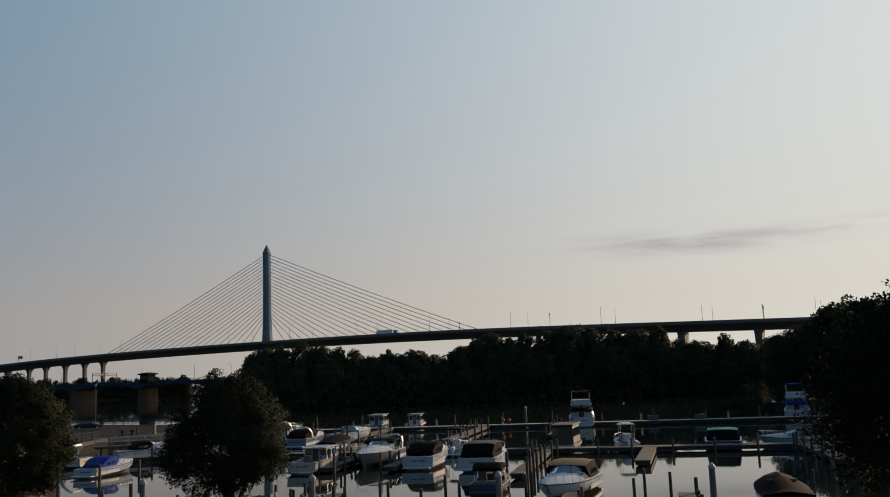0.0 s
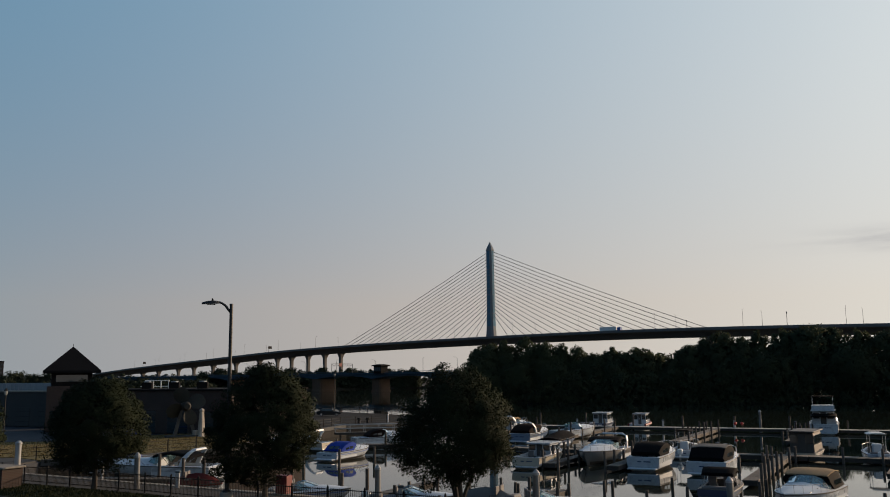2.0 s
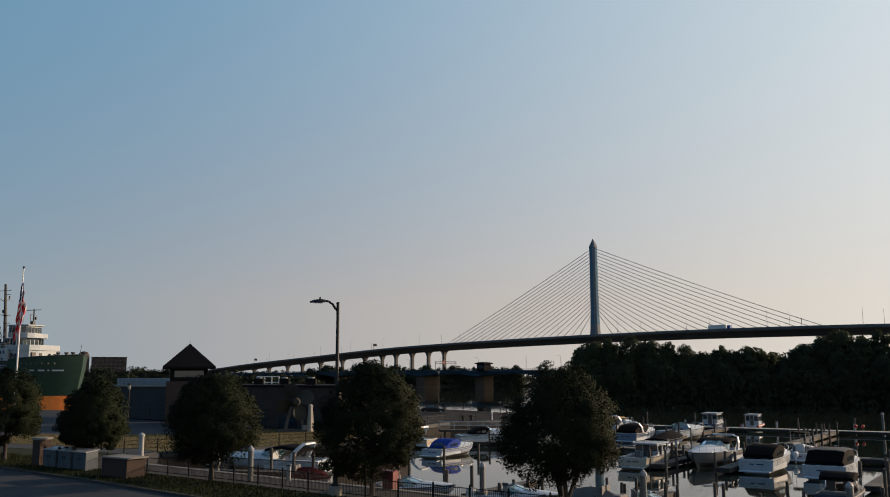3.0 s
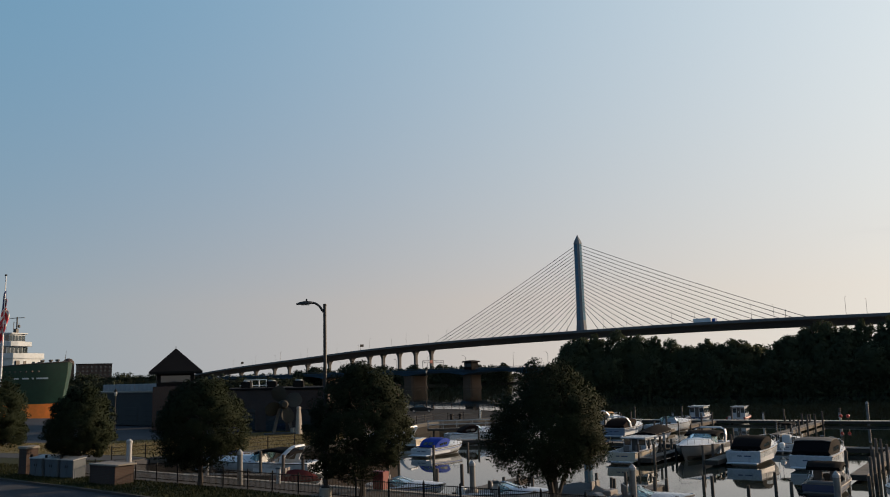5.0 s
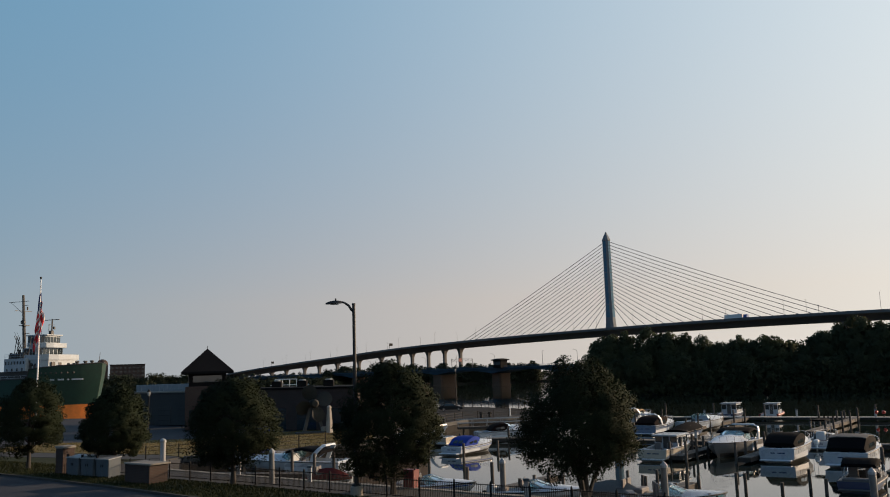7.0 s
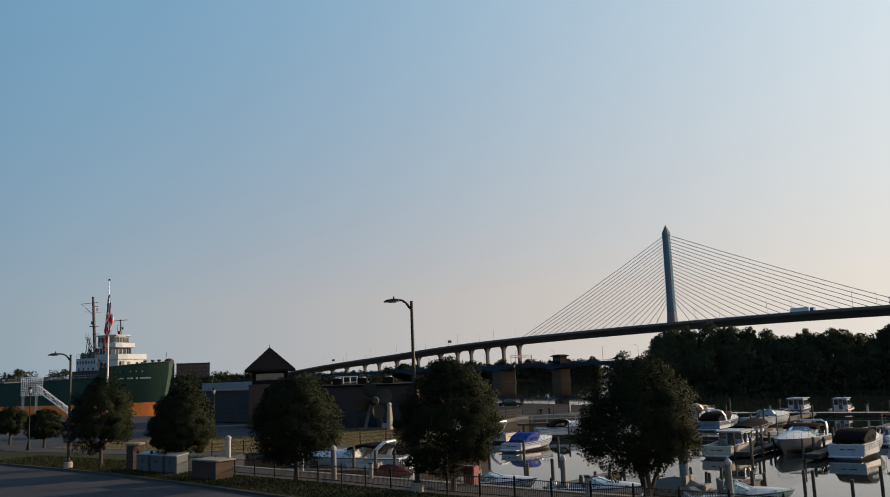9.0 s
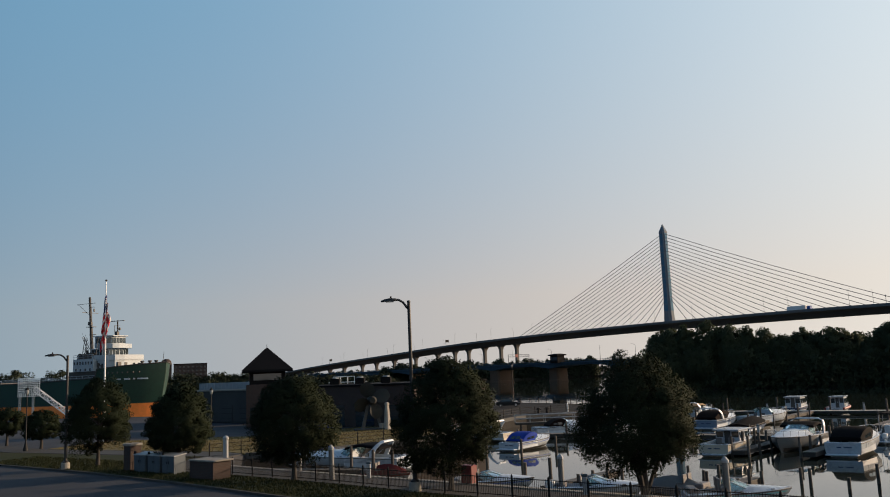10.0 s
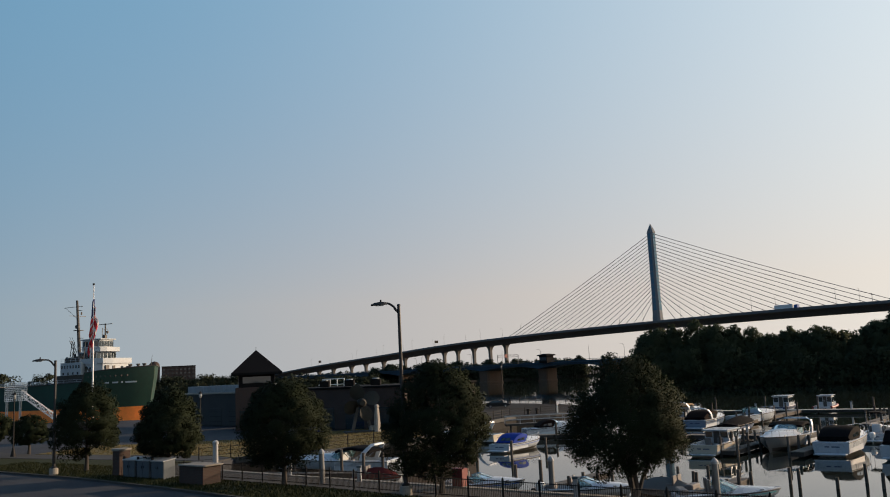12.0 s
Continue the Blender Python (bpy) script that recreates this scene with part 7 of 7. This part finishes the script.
lorry(-118, -9)
for s, a, w in ((283, -14.0, 5.5), (545, -14.0, 4.5)):
    t = thing("road_sign", turn(on_bridge(s, a, deck_z_smooth(s)), -58), "dark highway sign on a post above the parapet", "road sign", "bridge road signs")
    q = Shape()
    q.path([(0, 0, 0), (0, 0, 6.2)], 0.15, 6)
    q.make("post", CABLE, t)
    q = Shape()
    q.box((1.6, -0.3, 5.6), (w * 0.8, 0.2, 2.6), ch=0.05)
    q.make("panel", BLACK_METAL, t)


# ---- bascule bridge beyond the quay ----
def bascule():
    t = thing("bascule_bridge", Matrix.Identity(4), "low blue steel drawbridge on ochre stone piers", "bridge")
    o = Vector((-157, 537, 0))
    d = Vector((-math.sin(radians(62)), math.cos(radians(62)), 0))
    n = Vector((d.y, -d.x, 0))
    TOP, HW = 11.7, 9.5

    def p(q, w, z):
        v = o + d * q + n * w
        return (v.x, v.y, z)

    sup = [-208, -156, -104, -52, 0, 54, 104, 152, 200, 248, 296]

    def under(q):
        near = min(abs(q - s) for s in sup)
        return TOP - 1.7 - 1.9 * max(0.0, 1 - near / 22.0) ** 2

    s = Shape()
    s.loft([[p(q, -HW, TOP), p(q, HW, TOP), p(q, HW, TOP - 0.6), p(q, HW - 1.2, TOP - 0.7), p(q, HW - 1.2, under(q)), p(q, -HW + 1.2, under(q)), p(q, -HW + 1.2, TOP - 0.7), p(q, -HW, TOP - 0.6)] for q in range(-240, 341, 4)])
    s.make("girder", BLUE_STEEL, t, "blue painted haunched girder")
    for w in (-HW, HW):
        s = Shape()
        s.loft([[p(q, w - 0.1, TOP), p(q, w + 0.1, TOP), p(q, w + 0.1, TOP + 0.25), p(q, w - 0.1, TOP + 0.25)] for q in range(-240, 341, 4)])
        for q in range(-240, 341, 6):
            s.path([p(q, w, TOP), p(q, w, TOP + 1.0)], 0.06, 4)
        s.path([p(-240, w, TOP + 1.0), p(340, w, TOP + 1.0)], 0.06, 4)
        s.make("railing", BLUE_STEEL, t)
    for q, hw, hl in ((-208, 6, 2.5), (-156, 6, 2.5), (-104, 6, 2.5), (-52, 6, 2.5), (0, 5.0, 4.0), (54, 7.2, 4.8), (104, 6, 2.5), (152, 6, 2.5), (200, 6, 2.5)):
        s = Shape()
        s.loft([[p(q + x * hl * k, y * hw * k, z) for x, y in ((-1, -0.8), (-0.8, -1), (0.8, -1), (1, -0.8), (1, 0.8), (0.8, 1), (-0.8, 1), (-1, 0.8))] for z, k in ((-3, 1.06), (1.1, 1.06), (1.15, 1.0), (7.3, 1.0), (7.35, 1.05), (8.2, 1.05))])
        s.make("pier", PIER_BRICK, t, "ochre stone pier")
    # operator's house on the near side of the lifting span
    s = Shape()
    s.loft([[p(x * 3.2 - 9, y * 3.0 - HW, z) for x, y in ((-1, -1), (1, -1), (1, 1), (-1, 1))] for z in (TOP - 0.3, TOP + 4.2)])
    h = s.make("operator_house", ROOF, t, "dark operator's house")
    s = Shape()
    s.loft([[p(x * 4.2 - 9, y * 4.0 - HW, z) for x, y in ((-1, -1), (1, -1), (1, 1), (-1, 1))] for z in (TOP + 4.2, TOP + 4.9)] + [[p(x * 1.6 - 9, y * 1.5 - HW, TOP + 5.5) for x, y in ((-1, -1), (1, -1), (1, 1), (-1, 1))]])
    s.make("house_roof", ROOF, h)
    for y in (-1.9, 0, 1.9):
        s = Shape()
        s.loft([[p(y - 9.7, -HW - 3.05, z), p(y - 8.3, -HW - 3.05, z), p(y - 8.3, -HW - 2.95, z), p(y - 9.7, -HW - 2.95, z)] for z in (TOP + 1.4, TOP + 3.5)])
        s.make("window", TINT_GLASS, h)
    for q, w in ((-110, 9), (-90, -9), (-56, 9), (-44, -9), (14, 9), (32, -9), (84, 9), (120, -9), (150, 9)):
        s = Shape()
        s.path([p(q, w, TOP), p(q, w, TOP + 8), p(q + 0.5, w * 0.9, TOP + 9), p(q + 1, w * 0.7, TOP + 9.2)], [0.13, 0.1, 0.08, 0.07], 5)
        s.make("light_pole", CABLE, t)
    s = Shape()
    for w in (-HW, HW):
        s.path([p(36, w, TOP), p(36, w, TOP + 6.6)], 0.2, 6)
    for z in (TOP + 5.2, TOP + 6.6):
        s.path([p(36, -HW, z), p(36, HW, z)], 0.13, 6)
    for i in range(10):
        a, b = -HW + i * 1.9, -HW + (i + 1) * 1.9
        s.path([p(36, a, TOP + (5.2 if i % 2 else 6.6)), p(36, b, TOP + (6.6 if i % 2 else 5.2))], 0.08, 4)
    g = s.make("sign_gantry", CABLE, t)
    s = Shape()
    s.loft([[p(35.6, w, z) for w in (-3.4, -0.8)] + [p(35.8, w, z) for w in (-0.8, -3.4)] for z in (TOP + 4.8, TOP + 7.0)])
    s.make("sign_panel", RED_PAINT, g, "small red sign panel")


bascule()
for i in range(8):
    t = thing("storage_tank", pose(-207 + i * 2.4, 713.0 + i * 0.7, 1.6), "white rounded storage tank on the far shore", "tank", "white storage tanks")
    s = Shape()
    s.turned((0, 0, -0.2), [(1.15, 0), (1.15, 2.6), (0.9, 3.3), (0.3, 3.6)], 12)
    s.make("shell", TANK_WHITE, t, smooth=40)


# ---- distant buildings ----
def block(name, a, b, depth, hgt, mat, label, rows, cols, z=1.5):
    a, b = Vector((a[0], a[1], z)), Vector((b[0], b[1], z))
    d = b - a
    L = d.length
    t = thing(name, pose(a.x, a.y, z - 0.1, 0, 0, math.degrees(math.atan2(d.y, d.x))), label, "building")
    s = Shape()
    s.box((L / 2, depth / 2, hgt / 2), (L, depth, hgt), ch=0.05)
    w = s.make("wall", mat, t)
    s = Shape()
    s.box((L / 2, depth / 2, hgt + 0.3), (L + 0.6, depth + 0.6, 0.6), ch=0.1)
    s.make("roof", ROOF, t)
    for r in range(rows):
        for c in range(cols):
            s = Shape()
            s.box(((c + 0.5) * L / cols, 0, hgt - 2.4 - r * 3.3), (L / cols * 0.4, 0.2, 1.3), ch=0.03)
            s.make("window", TINT_GLASS, t)
    return t


block("apartment_block", (-525, 603), (-503.5, 621.5), 14, 23.8, BRICK, "distant red-brown brick apartment block", 5, 8)
t = thing("water_tank", pose(-531.5, 601, 1.5), "rounded rust-red water tank on a shaft behind the ship", "tank")
s = Shape()
s.turned((0, 0, -0.3), [(4.6, 0), (4.6, 25.0), (4.2, 27.0), (2.8, 28.6), (0.8, 29.3)], 16)
s.make("shell", BRICK, t, smooth=40)
